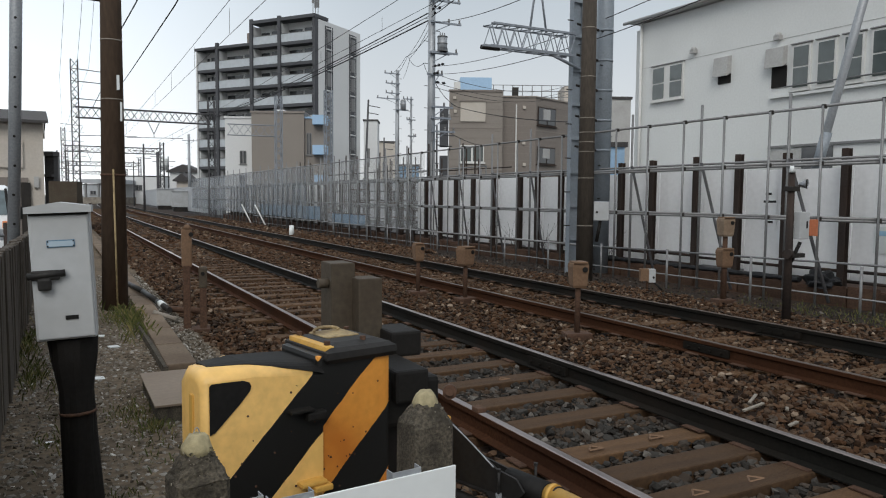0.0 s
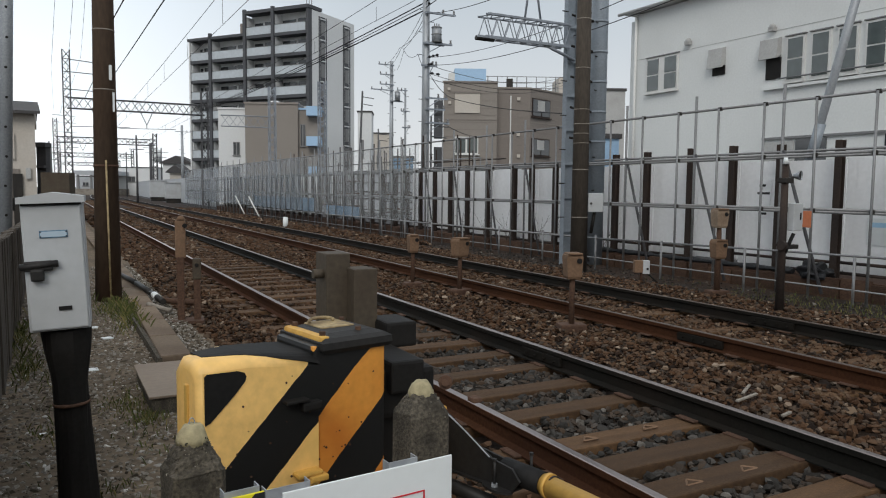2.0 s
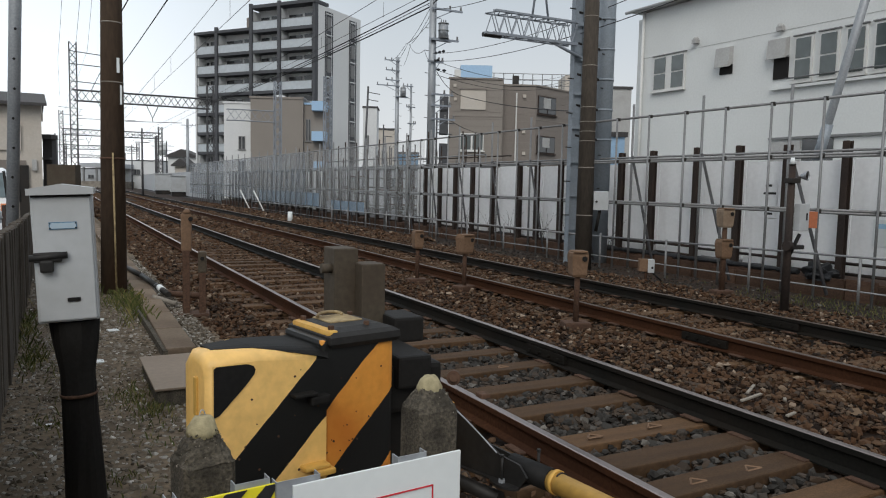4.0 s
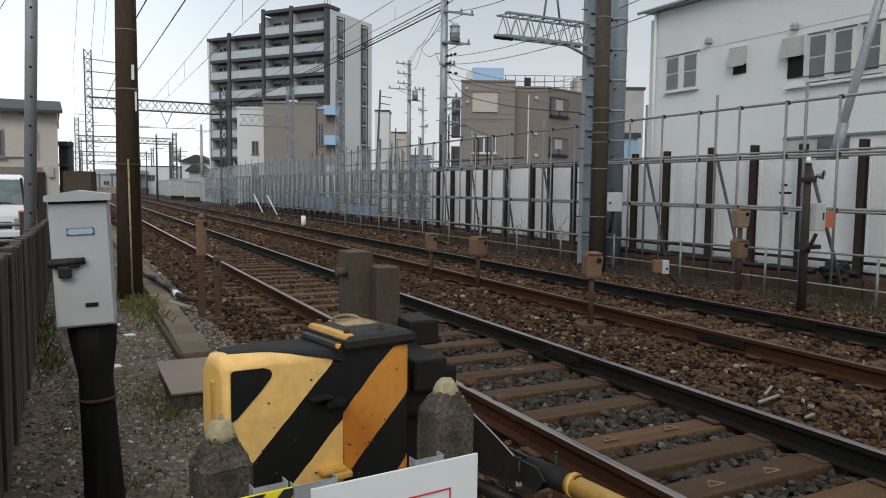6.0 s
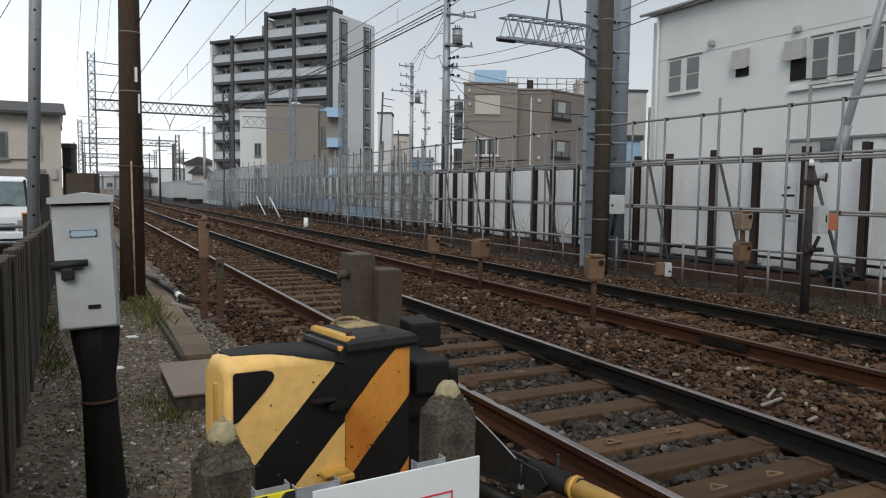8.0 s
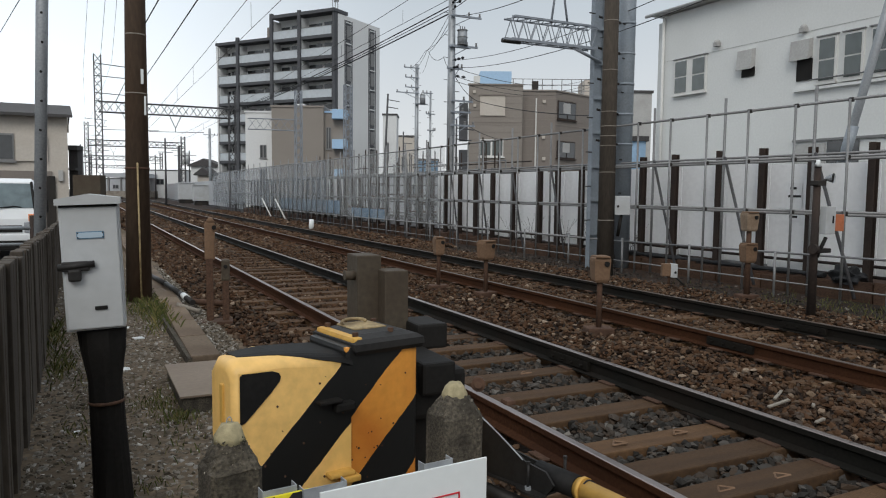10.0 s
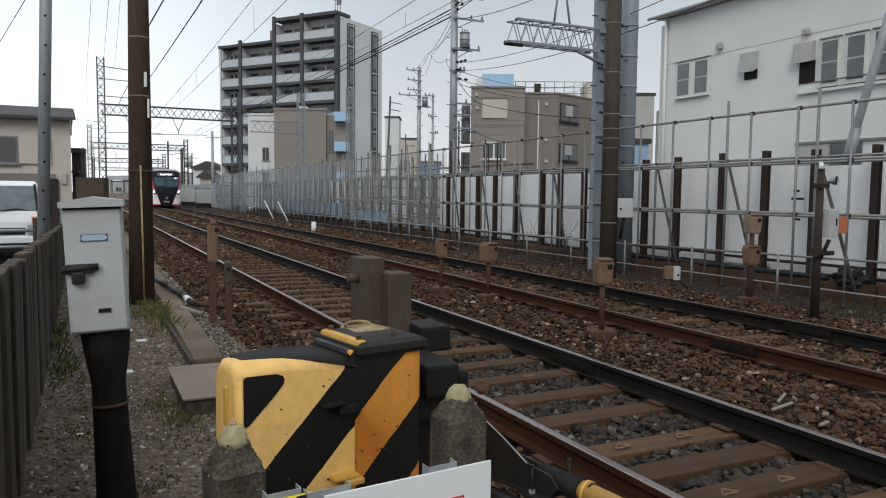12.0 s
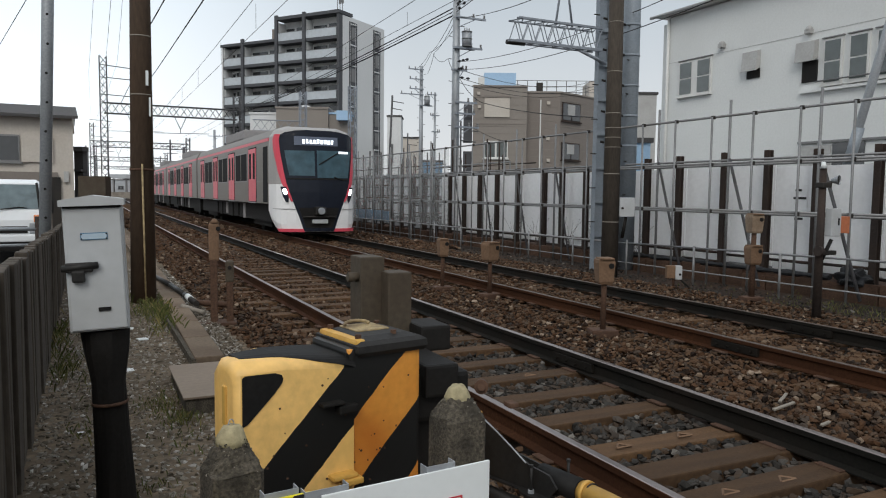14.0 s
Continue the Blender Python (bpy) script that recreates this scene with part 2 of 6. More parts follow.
CABLE = mat("black_cable", (0.016, 0.016, 0.018), 0.7, 0, 0.1, 4, 0)
WOODWALL = mat("old_fence_concrete", (0.082, 0.068, 0.054), 0.95, 0, 0.35, 5, 0.5, stain=(0.045, 0.036, 0.028), stain_amt=0.8, stain_scale=2, piece=0.25, stretch=(1, 1, 0.3))
SHEET = mat("black_plastic_sheet", (0.018, 0.019, 0.021), 0.6, 0, 0.3, 3, 0.5)
STAINLESS = mat("train_stainless", (0.175, 0.158, 0.142), 0.5, 0.2, 0.05, 2, 0.02, stretch=(1, 0.1, 1))
TRAINW = mat("train_white", (0.78, 0.78, 0.78), 0.3, 0, 0.02, 2, 0)
TRAINP = mat("train_pink", (0.64, 0.075, 0.11), 0.4, 0, 0.04, 2, 0)
TRAINK = mat("train_black_mask", (0.012, 0.015, 0.024), 0.25, 0, 0.1, 1, 0, spec=0.25)
TRAINSIDE = mat("train_side_glass", (0.020, 0.020, 0.021), 0.7, 0, 0.2, 1, 0, spec=0.05)
TRAINROOF = mat("train_roof", (0.26, 0.25, 0.25), 0.7, 0, 0.1, 2, 0.05)
TRAINGLASS = mat("train_windscreen", (0.05, 0.095, 0.12), 0.1, 0, 0.3, 0.5, 0, spec=0.4)
TRAINSILVER = mat("train_silver", (0.33, 0.32, 0.31), 0.45, 0, 0.03, 2, 0)
# Black base deepened: the shadow beneath the cars is put into it.
UNDER = mat("train_underframe_shaded", (0.009, 0.008, 0.0075), 0.85, 0, 0.3, 4, 0.1)
HEADLIGHT = mat("headlight_lit", (1.0, 0.97, 0.9), 0.3, 0, 0, 4, 0, emit=14.0)
DISPLAY = mat("display_glass", (0.12, 0.14, 0.19), 0.3, 0, 0.05, 4, 0)
LED = mat("led_display", (0.9, 0.95, 1.0), 0.4, 0, 0, 4, 0, emit=1.3)
VANW = mat("van_white_paint", (0.72, 0.74, 0.75), 0.25, 0, 0.02, 1, 0)
AMBER = mat("amber_lens", (0.75, 0.28, 0.12), 0.2, 0, 0.05, 4, 0)
STRIPES = stripe_mat("striped_paint", (0.80, 0.50, 0.165), (0.72, 0.44, 0.12), 0.7, 1.6)
STRIPESRUST = stripe_mat("striped_paint_rusty", (0.64, 0.27, 0.045), (0.44, 0.13, 0.018), 0.8, 0.46)
NET = net_mat("grey_safety_net", (0.46, 0.48, 0.49), 0.17)
NETBLUE = net_mat("blue_grey_net", (0.31, 0.34, 0.37), 0.38)
STONES = island_mat("ballast_stones", [(0, (0.012, 0.008, 0.006)), (0.3, (0.066, 0.034, 0.018)), (0.6, (0.094, 0.056, 0.034)), (0.86, (0.056, 0.043, 0.034)), (0.95, (0.12, 0.08, 0.05)), (1, (0.26, 0.20, 0.15))])
STONESG = island_mat("grey_ballast_stones", [(0, (0.014, 0.012, 0.010)), (0.4, (0.048, 0.045, 0.041)), (0.75, (0.054, 0.036, 0.024)), (0.95, (0.078, 0.072, 0.065)), (1, (0.19, 0.175, 0.155))])
PEBBLES = island_mat("path_pebbles", [(0, (0.06, 0.048, 0.035)), (0.5, (0.15, 0.128, 0.10)), (0.88, (0.23, 0.215, 0.19)), (0.97, (0.34, 0.32, 0.29)), (1, (0.6, 0.58, 0.54))])
AGGREGATE = island_mat("exposed_aggregate", [(0, (0.04, 0.036, 0.028)), (0.5, (0.09, 0.078, 0.06)), (0.85, (0.17, 0.15, 0.12)), (1, (0.36, 0.33, 0.28))])
VANGLASS = mat("van_windscreen", (0.10, 0.135, 0.145), 0.12, 0, 0.25, 0.8, 0, spec=0.7)
WEED = island_mat("weeds", [(0, (0.055, 0.068, 0.022)), (0.6, (0.10, 0.11, 0.036)), (1, (0.20, 0.165, 0.07))])


# ---- building helpers ----
def box(bm, x0, x1, y0, y1, z0, z1, bevel=0.0, m=None):
    vs = [bm.verts.new((x, y, z)) for z in (z0, z1) for y in (y0, y1) for x in (x0, x1)]
    fs = [bm.faces.new([vs[i] for i in q]) for q in ((0, 2, 3, 1), (4, 5, 7, 6), (0, 1, 5, 4), (2, 6, 7, 3), (0, 4, 6, 2), (1, 3, 7, 5))]
    if bevel:
        es = list({e for f in fs for e in f.edges})
        got = bmesh.ops.bevel(bm, geom=es, offset=bevel, segments=2, profile=0.6, affect="EDGES")
        vs = list({v for f in got["faces"] for v in f.verts} | {v for v in vs if v.is_valid})
    if m:
        bmesh.ops.transform(bm, matrix=m, verts=vs)
    return bm


def tube(bm, a, b, r0, r1=None, seg=10, caps=True):
    a, b = Vector(a), Vector(b)
    r1 = r0 if r1 is None else r1
    m = (b - a).to_track_quat("Z", "Y").to_matrix()
    rings = []
    for p, r in ((a, r0), (b, r1)):
        rings.append([bm.verts.new(p + m @ Vector((r * math.cos(2 * math.pi * i / seg), r * math.sin(2 * math.pi * i / seg), 0))) for i in range(seg)])
    for i in range(seg):
        f = bm.faces.new((rings[0][i], rings[0][(i + 1) % seg], rings[1][(i + 1) % seg], rings[1][i]))
        f.smooth = seg > 6
    if caps:
        bm.faces.new(rings[0][::-1])
        bm.faces.new(rings[1])
    return bm


def prism(bm, pts, z0, z1):
    """An upright block on a plan of points in order."""
    lo = [bm.verts.new((x, y, z0)) for x, y in pts]
    hi = [bm.verts.new((x, y, z1)) for x, y in pts]
    n = len(pts)
    for i in range(n):
        bm.faces.new((lo[i], lo[(i + 1) % n], hi[(i + 1) % n], hi[i]))
    bm.faces.new(lo[::-1])
    bm.faces.new(hi)
    bmesh.ops.recalc_face_normals(bm, faces=bm.faces[:])
    return bm


def loft(bm, sections, closed=True):
    """Skin over equal lists of points."""
    rings = [[bm.verts.new(p) for p in s] for s in sections]
    n = len(rings[0])
    for a, b in zip(rings, rings[1:]):
        for i in range(n if closed else n - 1):
            bm.faces.new((a[i], a[(i + 1) % n], b[(i + 1) % n], b[i]))
    if closed:
        bm.faces.new(rings[0][::-1])
        bm.faces.new(rings[-1])
    bmesh.ops.recalc_face_normals(bm, faces=bm.faces[:])
    return bm


def mesh_of(name, bm, material):
    me = bpy.data.meshes.new(name)
    bm.to_mesh(me)
    bm.free()
    me.materials.append(material)
    return me


def part(name, bm, material, parent=None, label=""):
    ob = new(name, mesh_of(name, bm, material))
    if parent is not None:
        ob.parent = parent
    if label:
        ob["label"] = label
    return ob


def thing(name, label, category, group="", kind="", m=None):
    ob = tagged(new(name), label, category, group, kind)
    if m is not None:
        ob.matrix_basis = m
    return ob


def B(*a, **k):
    return box(bmesh.new(), *a, **k)


def T(*a, **k):
    return tube(bmesh.new(), *a, **k)


def piece(name, me, parent, m):
    ob = new(name, me)
    ob.parent = parent
    ob.matrix_basis = m
    return ob


CURVE = 6e-5


def bend(y):
    """How far the line has swung aside at y."""
    y = max(y, 0)
    e = min(y, 170)
    far = max(0, e - 85)
    return CURVE * e * e + 3e-4 * far * far + (2 * CURVE * e + 6e-4 * far) * (y - e)


RA, RB, RC, RD = 2.578, 4.078, 6.02, 7.60


# ---- ground, road, water-table ----
def ground_sheet():
    ob = tagged(part("ground", B(-600, 900, -300, 1500, -1.2, -0.42), ASPHALT), "grey asphalt and earth of the town", "ground", kind="structure")
    bed = bmesh.new()
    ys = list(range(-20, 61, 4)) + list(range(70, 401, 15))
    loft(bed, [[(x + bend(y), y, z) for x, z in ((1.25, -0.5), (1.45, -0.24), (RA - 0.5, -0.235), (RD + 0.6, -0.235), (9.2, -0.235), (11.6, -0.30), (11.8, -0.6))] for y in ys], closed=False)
    tagged(part("track_bed", bed, SHADEDBED), "rust-stained ballast bed under two tracks, gap shade in its brown", "track bed", kind="structure")
    pth = bmesh.new()
    loft(pth, [[(x, y, z) for x, z in ((-0.5, -0.5), (-0.45, -0.10), (0.3, -0.12), (1.0, -0.14), (1.55, -0.20), (1.7, -0.5))] for y in range(-6, 91, 3)], closed=False)
    tagged(part("path", pth, PATHSOIL), "gravel path beside the tracks with weeds", "path", kind="structure")
    tagged(part("road", B(-60, -0.6, -40, 160, -0.42, -0.27), ASPHALT), "grey asphalt side street behind the fence", "road", kind="structure")
    tagged(part("crossing", B(-0.6, 30, -9, 0.55, -0.42, -0.025), ASPHALT), "asphalt road of the level crossing", "road", kind="structure")


ground_sheet()


def rail(x, side, label, face):
    prof = [(-0.063, -0.155), (0.063, -0.155), (0.063, -0.145), (0.012, -0.128), (0.009, -0.05), (0.033, -0.036), (0.033, -0.003), (-0.033, -0.003), (-0.033, -0.036), (-0.009, -0.05), (-0.012, -0.128), (-0.063, -0.145)]
    top = [(-0.026, -0.003), (0.026, -0.003), (0.022, 0.0015), (-0.022, 0.0015)]
    ys = [-20, -5] + list(range(0, 121, 6)) + [180, 260, 400]
    r = thing("rail", label, "rail", "running rails")
    part("rail_body", loft(bmesh.new(), [[(x + bend(y) + u, y, v) for u, v in prof] for y in ys]), side, r)
    part("running_face", loft(bmesh.new(), [[(x + bend(y) + u, y, v) for u, v in top] for y in ys]), face, r, "worn running surface")


rail(RA, RAILRUST, "rusty steel rail with a bright worn head", RAILTOP)
rail(RB, RAIL, "dark steel rail with a bright worn head", RAILTOP)
rail(RC, RAILRUST, "rust-brown steel rail of the far track", RAILDULL)
rail(RD, RAIL, "dark steel outer rail of the far track", RAILDULL)


def fishplates():
    for x, y in ((RB, 5.5), (RD, 5.73), (RC, 5.38)):
        f = thing("rail_joint", "bolted steel joint plate on a rail", "rail joint", "rail joints")
        b = bmesh.new()
        for s in (-1, 1):
            box(b, x + bend(y) + s * 0.030 - 0.016, x + bend(y) + s * 0.030 + 0.016, y - 0.3, y + 0.3, -0.125, -0.045, 0.004)
        part("plate", b, RAIL, f)
        for k in range(4):
            part("bolt", T((x - 0.07 + bend(y), y - 0.22 + k * 0.147, -0.088), (x + 0.07 + bend(y), y - 0.22 + k * 0.147, -0.088), 0.011, seg=6), RAIL, f)


fishplates()


# ---- poles and overhead line ----
def concrete_pole(label, x, y, r0, r1, h, material, bands, lean=0.0):
    p = thing("concrete_pole", label, "pole", "concrete poles", m=pose(x, y, -0.3, 0, lean, 0))
    part("shaft", T((0, 0, 0), (0, 0, h), r0, r1, 24), material, p)
    for z in bands:
        r = r0 + (r1 - r0) * z / h
        part("band", T((0, 0, z), (0.0, 0, z + 0.016), r + 0.003, r + 0.003, 24), CONC, p, "thin pale metal strap")
    return p


pole_l = concrete_pole("brown-stained concrete trackside pole with pale straps", 0.722, 11.15, 0.173, 0.09, 9.5, POLEBROWN, (3.07, 3.87), 0.35)
part("conduit", T((0.02, -0.185, 0.05), (-0.01, -0.175, 2.12), 0.013), CAPTAN, pole_l, "pale bamboo-coloured conduit pipe")
part("clamp", T((0, 0, 2.03), (0, 0, 2.06), 0.165, 0.165, 24), RUST, pole_l)
part("marker", B(0.05, 0.085, -0.17, -0.145, 3.2, 3.40), SIGNW, pole_l, "narrow white marker plate")
part("marker", B(0.09, 0.115, -0.155, -0.13, 2.78, 3.04), SIGNW, pole_l, "narrow white marker plate")
part("step_bolt", T((-0.3, 0, 4.4), (-0.1, 0, 4.4), 0.012), DARK, pole_l)
part("step_bolt", T((0.1, 0, 4.9), (0.38, 0, 4.9), 0.012), DARK, pole_l)
pole_r = concrete_pole("dark weathered concrete pole in front of the fence", 9.915, 12.3, 0.18, 0.13, 9.5, POLEDARK, (1.2, 2.2, 2.75, 2.95, 3.15, 3.45, 4.3, 5.3), 0.0)
jb = tagged(part("junction_box", B(-0.16, 0.16, -0.07, 0.07, -0.2, 0.2, bevel=0.015), GREYBOX), "small white junction box strapped to a pole", "junction box")
jb.matrix_basis = pose(10.17, 12.11, 1.22, 0, 0, -25)
part("lock", T((-0.1, -0.085, -0.02), (-0.1, -0.06, -0.02), 0.025), DARK, jb)
part("bracket", B(-0.3, -0.1, 0.0, 0.03, 0.03, 0.06), DARK, jb)
part("bracket", B(-0.3, -0.1, 0.0, 0.03, -0.08, -0.05), DARK, jb)
part("cable", T((0, 0.02, -0.2), (-0.06, 0.05, -0.65), 0.035), BLACK, jb)


def steel_pole():
    p = thing("steel_pole", "light grey galvanised steel pole with bolt holes", "pole", m=pose(-0.59, 12.6, -0.3, 0, 2.05, 0))
    part("shaft", T((0, 0, 0), (0, 0, 9), 0.084, 0.084, 20), GALV, p)
    for k in range(14):
        a = radians(-92 + (k % 2) * 8)
        c, s = math.cos(a), math.sin(a)
        part("hole", T((0.078 * c, 0.078 * s, 0.9 + k * 0.43), (0.086 * c, 0.086 * s, 0.9 + k * 0.43), 0.02, seg=8), BLACK, p)


steel_pole()


def lattice(bm, a, b, w, d, n, r=0.03):
    """A four-chord braced mast or beam from a to b; w and d: its two widths as vectors."""
    a, b, w, d = Vector(a), Vector(b), Vector(w) / 2, Vector(d) / 2
    cs = [w + d, w - d, -w - d, -w + d]
    for c in cs:
        tube(bm, a + c, b + c, r, r, 5)
    for i in range(n):
        p, q = a.lerp(b, i / n), a.lerp(b, (i + 1) / n)
        for j in range(4):
            c0, c1 = cs[j], cs[(j + 1) % 4]
            if i % 2:
                c0, c1 = c1, c0
            tube(bm, p + c0, q + c1, r * 0.6, r * 0.6, 4, False)
    return bm


def gantry(y, x0, x1, z, top0, top1, label, material, n=16, r=0.05):
    g = thing("catenary_gantry", label, "gantry", "overhead line gantries")
    part("mast", lattice(bmesh.new(), (x0, y, -0.3), (x0, y, top0), (0.5, 0, 0), (0, 0.5, 0), int(top0 / 0.6), r), material, g)
    part("mast", lattice(bmesh.new(), (x1, y, -0.3), (x1, y, top1), (0.5, 0, 0), (0, 0.5, 0), int(top1 / 0.6), r), material, g)
    part("beam", lattice(bmesh.new(), (x0, y, z), (x1, y, z), (0, 0, 0.8), (0, 0.5, 0), n, r), material, g)
    for k in (0.45, 1.05, 2.35):
        part("cross_arm", T((x0 - 0.3, y, z + k), (x0 + 2.6, y, z + k - 0.1), 0.035, seg=6), material, g)
    part("tie_rod", T((x0 + 2.4, y, z + 3.0), (x0 + 1.2, y, z + 0.4), 0.03, seg=6), material, g)
    part("cross_arm", T((x0 - 0.3, y, z + 3.3), (x0 + 2.6, y, z + 3.1), 0.035, seg=6), material, g)
    for cx in (RA + 0.75 + bend(y), RC + 0.79 + bend(y)):
        d = bmesh.new()
        tube(d, (cx - 0.45, y, z - 0.4), (cx, y, z - 1.4), 0.03, seg=5)
        tube(d, (cx + 0.45, y, z - 0.4), (cx, y, z - 1.4), 0.03, seg=5)
        tube(d, (cx - 2.0, y, z - 1.75), (cx + 2.2, y, z - 1.65), 0.025, seg=5)
        tube(d, (cx, y, z - 1.4), (cx, y, z - 1.7), 0.03, seg=5)
        part("dropper", d, material, g)


gantry(63, 1.45, 11.5, 7.75, 11.7, 9.3, "grey lattice steel gantry over the tracks with tall masts", TRUSSDARK, 18, 0.045)
gantry(112, 1.0, 13.5, 7.7, 10.5, 9.0, "distant grey lattice steel gantry over the tracks", TRUSSDARK, 16, 0.06)
gantry(165, 2.0, 15.5, 7.7, 10.5, 9.0, "distant grey lattice steel gantry over the tracks", TRUSSDARK, 14, 0.07)
gantry(230, 3.0, 18.0, 7.7, 10.5, 9.0, "distant grey lattice steel gantry over the tracks", TRUSSDARK, 12, 0.08)


def bracket_mast():
    g = thing("bracket_mast", "blue-grey steel mast with a lattice bracket over the track", "catenary mast")
    part("tube_post", T((11.59, 13.8, -0.3), (11.59, 13.8, 11), 0.195, 0.195, 24), STEELBLUE, g)
    for z in (2.6, 3.3, 4.0, 4.7, 5.4):
        part("collar", T((11.59, 13.8, z), (11.59, 13.8, z + 0.05), 0.205, 0.205, 24), STEELBLUE, g)
        part("strut", T((10.75, 13.8, z + 0.1), (11.6, 13.8, z), 0.03, seg=6), DARK, g)
    part("flange", B(10.60, 10.62, 13.73, 13.87, -0.3, 11), STEELBLUE, g)
    part("flange", B(10.86, 10.88, 13.73, 13.87, -0.3, 11), STEELBLUE, g)
    part("web", B(10.62, 10.86, 13.79, 13.81, -0.3, 11), STEELBLUE, g, "blue-grey rolled steel post web")
    for k in range(9):
        z = 0.5 + k * 0.78
        part("batten", B(10.60, 10.88, 13.718, 13.728, z, z + 0.09), STEELBLUE, g)
        part("step_bolt", T((10.42, 13.70, z + 0.35), (10.58, 13.70, z + 0.35), 0.014, seg=6), DARK, g)
        part("step_bolt", T((11.36, 13.66, z + 0.2), (11.48, 13.70, z + 0.2), 0.014, seg=6), DARK, g)
    b = lattice(bmesh.new(), (8.35, 13.8, 4.98), (10.6, 13.8, 4.98), (0, 0, 0.46), (0, 0.34, 0), 14, 0.022)
    box(b, 8.4, 10.6, 13.6, 13.66, 5.195, 5.24)
    box(b, 8.15, 10.6, 13.6, 13.66, 4.70, 4.745)
    tube(b, (9.9, 13.66, 4.72), (10.75, 13.66, 4.45), 0.035)
    part("bracket_beam", b, TRUSS, g, "zigzag braced lattice beam")
    d = bmesh.new()
    tube(d, (9.45, 13.8, 5.2), (9.65, 13.8, 6.6), 0.025)
    tube(d, (9.9, 13.8, 5.2), (9.65, 13.8, 6.6), 0.025)
    part("upper_stay", d, TRUSS, g)
    part("insulator", T((8.2, 13.8, 4.72), (8.65, 13.8, 4.72), 0.05), DARK, g)


bracket_mast()


def wire(pts_pairs, r=0.008, label="black overhead wire", sag=0.3, group="overhead wires"):
    """A hanging wire through supports, one mesh."""
    bm = bmesh.new()
    path = [Vector(pts_pairs[0])]
    for a, b in zip(pts_pairs, pts_pairs[1:]):
        a, b = Vector(a), Vector(b)
        for k in range(1, 13):
            u = k / 12
            path.append(a.lerp(b, u) - Vector((0, 0, 4 * sag * u * (1 - u))))
    rings = []
    for i, p in enumerate(path):
        d = (path[min(i + 1, len(path) - 1)] - path[max(i - 1, 0)]).normalized()
        side = d.cross(Vector((0, 0, 1))).normalized()
        up = side.cross(d)
        rings.append([bm.verts.new(p + (side * math.cos(2 * math.pi * k / 5) + up * math.sin(2 * math.pi * k / 5)) * r) for k in range(5)])
    for p, q in zip(rings, rings[1:]):
        for k in range(5):
            bm.faces.new((p[k], p[(k + 1) % 5], q[(k + 1) % 5], q[k])).smooth = True
    return tagged(part("overhead_wire", bm, CABLE), label, "wire", group)


for cx, zc, zm in ((RA + 0.75, 4.98, 5.62), (RC + 0.79, 5.42, 5.86)):
    ys = (-35, 13.8, 63, 112, 165, 230)
    wire([(cx + bend(y) + (0.1 if i % 2 else -0.1), y, zc - (0.006 * min(y, 60) if y > 14 else 0)) for i, y in enumerate(ys)], 0.006, "contact wire above the track", 0.0)
    wire([(cx + bend(y), y, zm - (0.003 * min(y, 60) if y > 14 else 0)) for y in ys], 0.007, "messenger wire above the track", 0.22)
    hang = thing("dropper_wires", "thin hanger wires between the overhead line wires", "wire", "overhead wires")
    for k in range(14):
        y = 16 + k * 4.5
        part("hanger", T((cx + bend(y), y, zc - 0.006 * y), (cx + bend(y), y, zm - 0.16 - 0.003 * y), 0.004, seg=4), CABLE, hang)


# ---- fences along the far side ----
FX = 11.0


def pipe_fence():
    f = thing("pipe_fence", "scaffold-pipe frame fence with grey netting along the tracks", "fence")
    y0, y1 = 1.0, 72.0
    for z in (3.0, 2.10, 2.06, 1.20, 1.16):
        part("rail_pipe", T((FX, y0, z), (FX + bend(y1), y1, z), 0.024, seg=8), PIPE, f)
    part("rail_pipe", T((FX - 0.35, y0, 0.62), (FX - 0.35, 13, 0.42), 0.018, seg=8), PIPE, f)
    part("rail_pipe", T((FX - 0.35, 13, 0.42), (FX - 0.35, 45, 0.30), 0.024, seg=8), PIPE, f)
    part("rail_pipe", T((FX - 0.35, y0, 0.02), (FX - 0.35, 45, -0.08), 0.013, seg=8), PIPE, f)
    up = mesh_of("upright", T((0, 0, -0.35), (0, 0, 3.0), 0.022, seg=8), PIPE)
    low = mesh_of("low_post", T((0, 0, -0.35), (0, 0, 0.5), 0.022, seg=8), PIPE)
    clamp = mesh_of("clamp", B(-0.032, 0.032, -0.035, 0.035, -0.035, 0.035, bevel=0.01), DARK)
    k = 0
    y = 1.76
    while y < 71:
        piece("upright", up, f, pose(FX - 0.03 + bend(y), y, 0))
        if y < 25:
            for z in (2.08, 1.18, 2.99):
                piece("clamp", clamp, f, pose(FX + bend(y), y, z))
        if y < 32 and k % 2:
            piece("low_post", low, f, pose(FX - 0.37, y, 0))
        y += 0.986
        k += 1
    back = thing("scaffold", "tall scaffold pipes with slanting braces behind the fence", "scaffold")
    tall = mesh_of("tall_pipe", T((0, 0, -0.3), (0, 0, 3.35), 0.027, seg=8), PIPE)
    brace = mesh_of("brace", T((0, 0, 2.2), (-0.15, -0.95, -0.2), 0.028, seg=8), BRACE)
    y = 2.66
    while y < 60:
        piece("tall_pipe", tall, back, pose(11.42, y, 0))
        piece("brace", brace, back, pose(11.38, y - 0.06, 0))
        y += 1.985
    part("ledger", T((11.45, 1, 2.18), (11.45, 60, 2.18), 0.022, seg=8), PIPE, back)


pipe_fence()


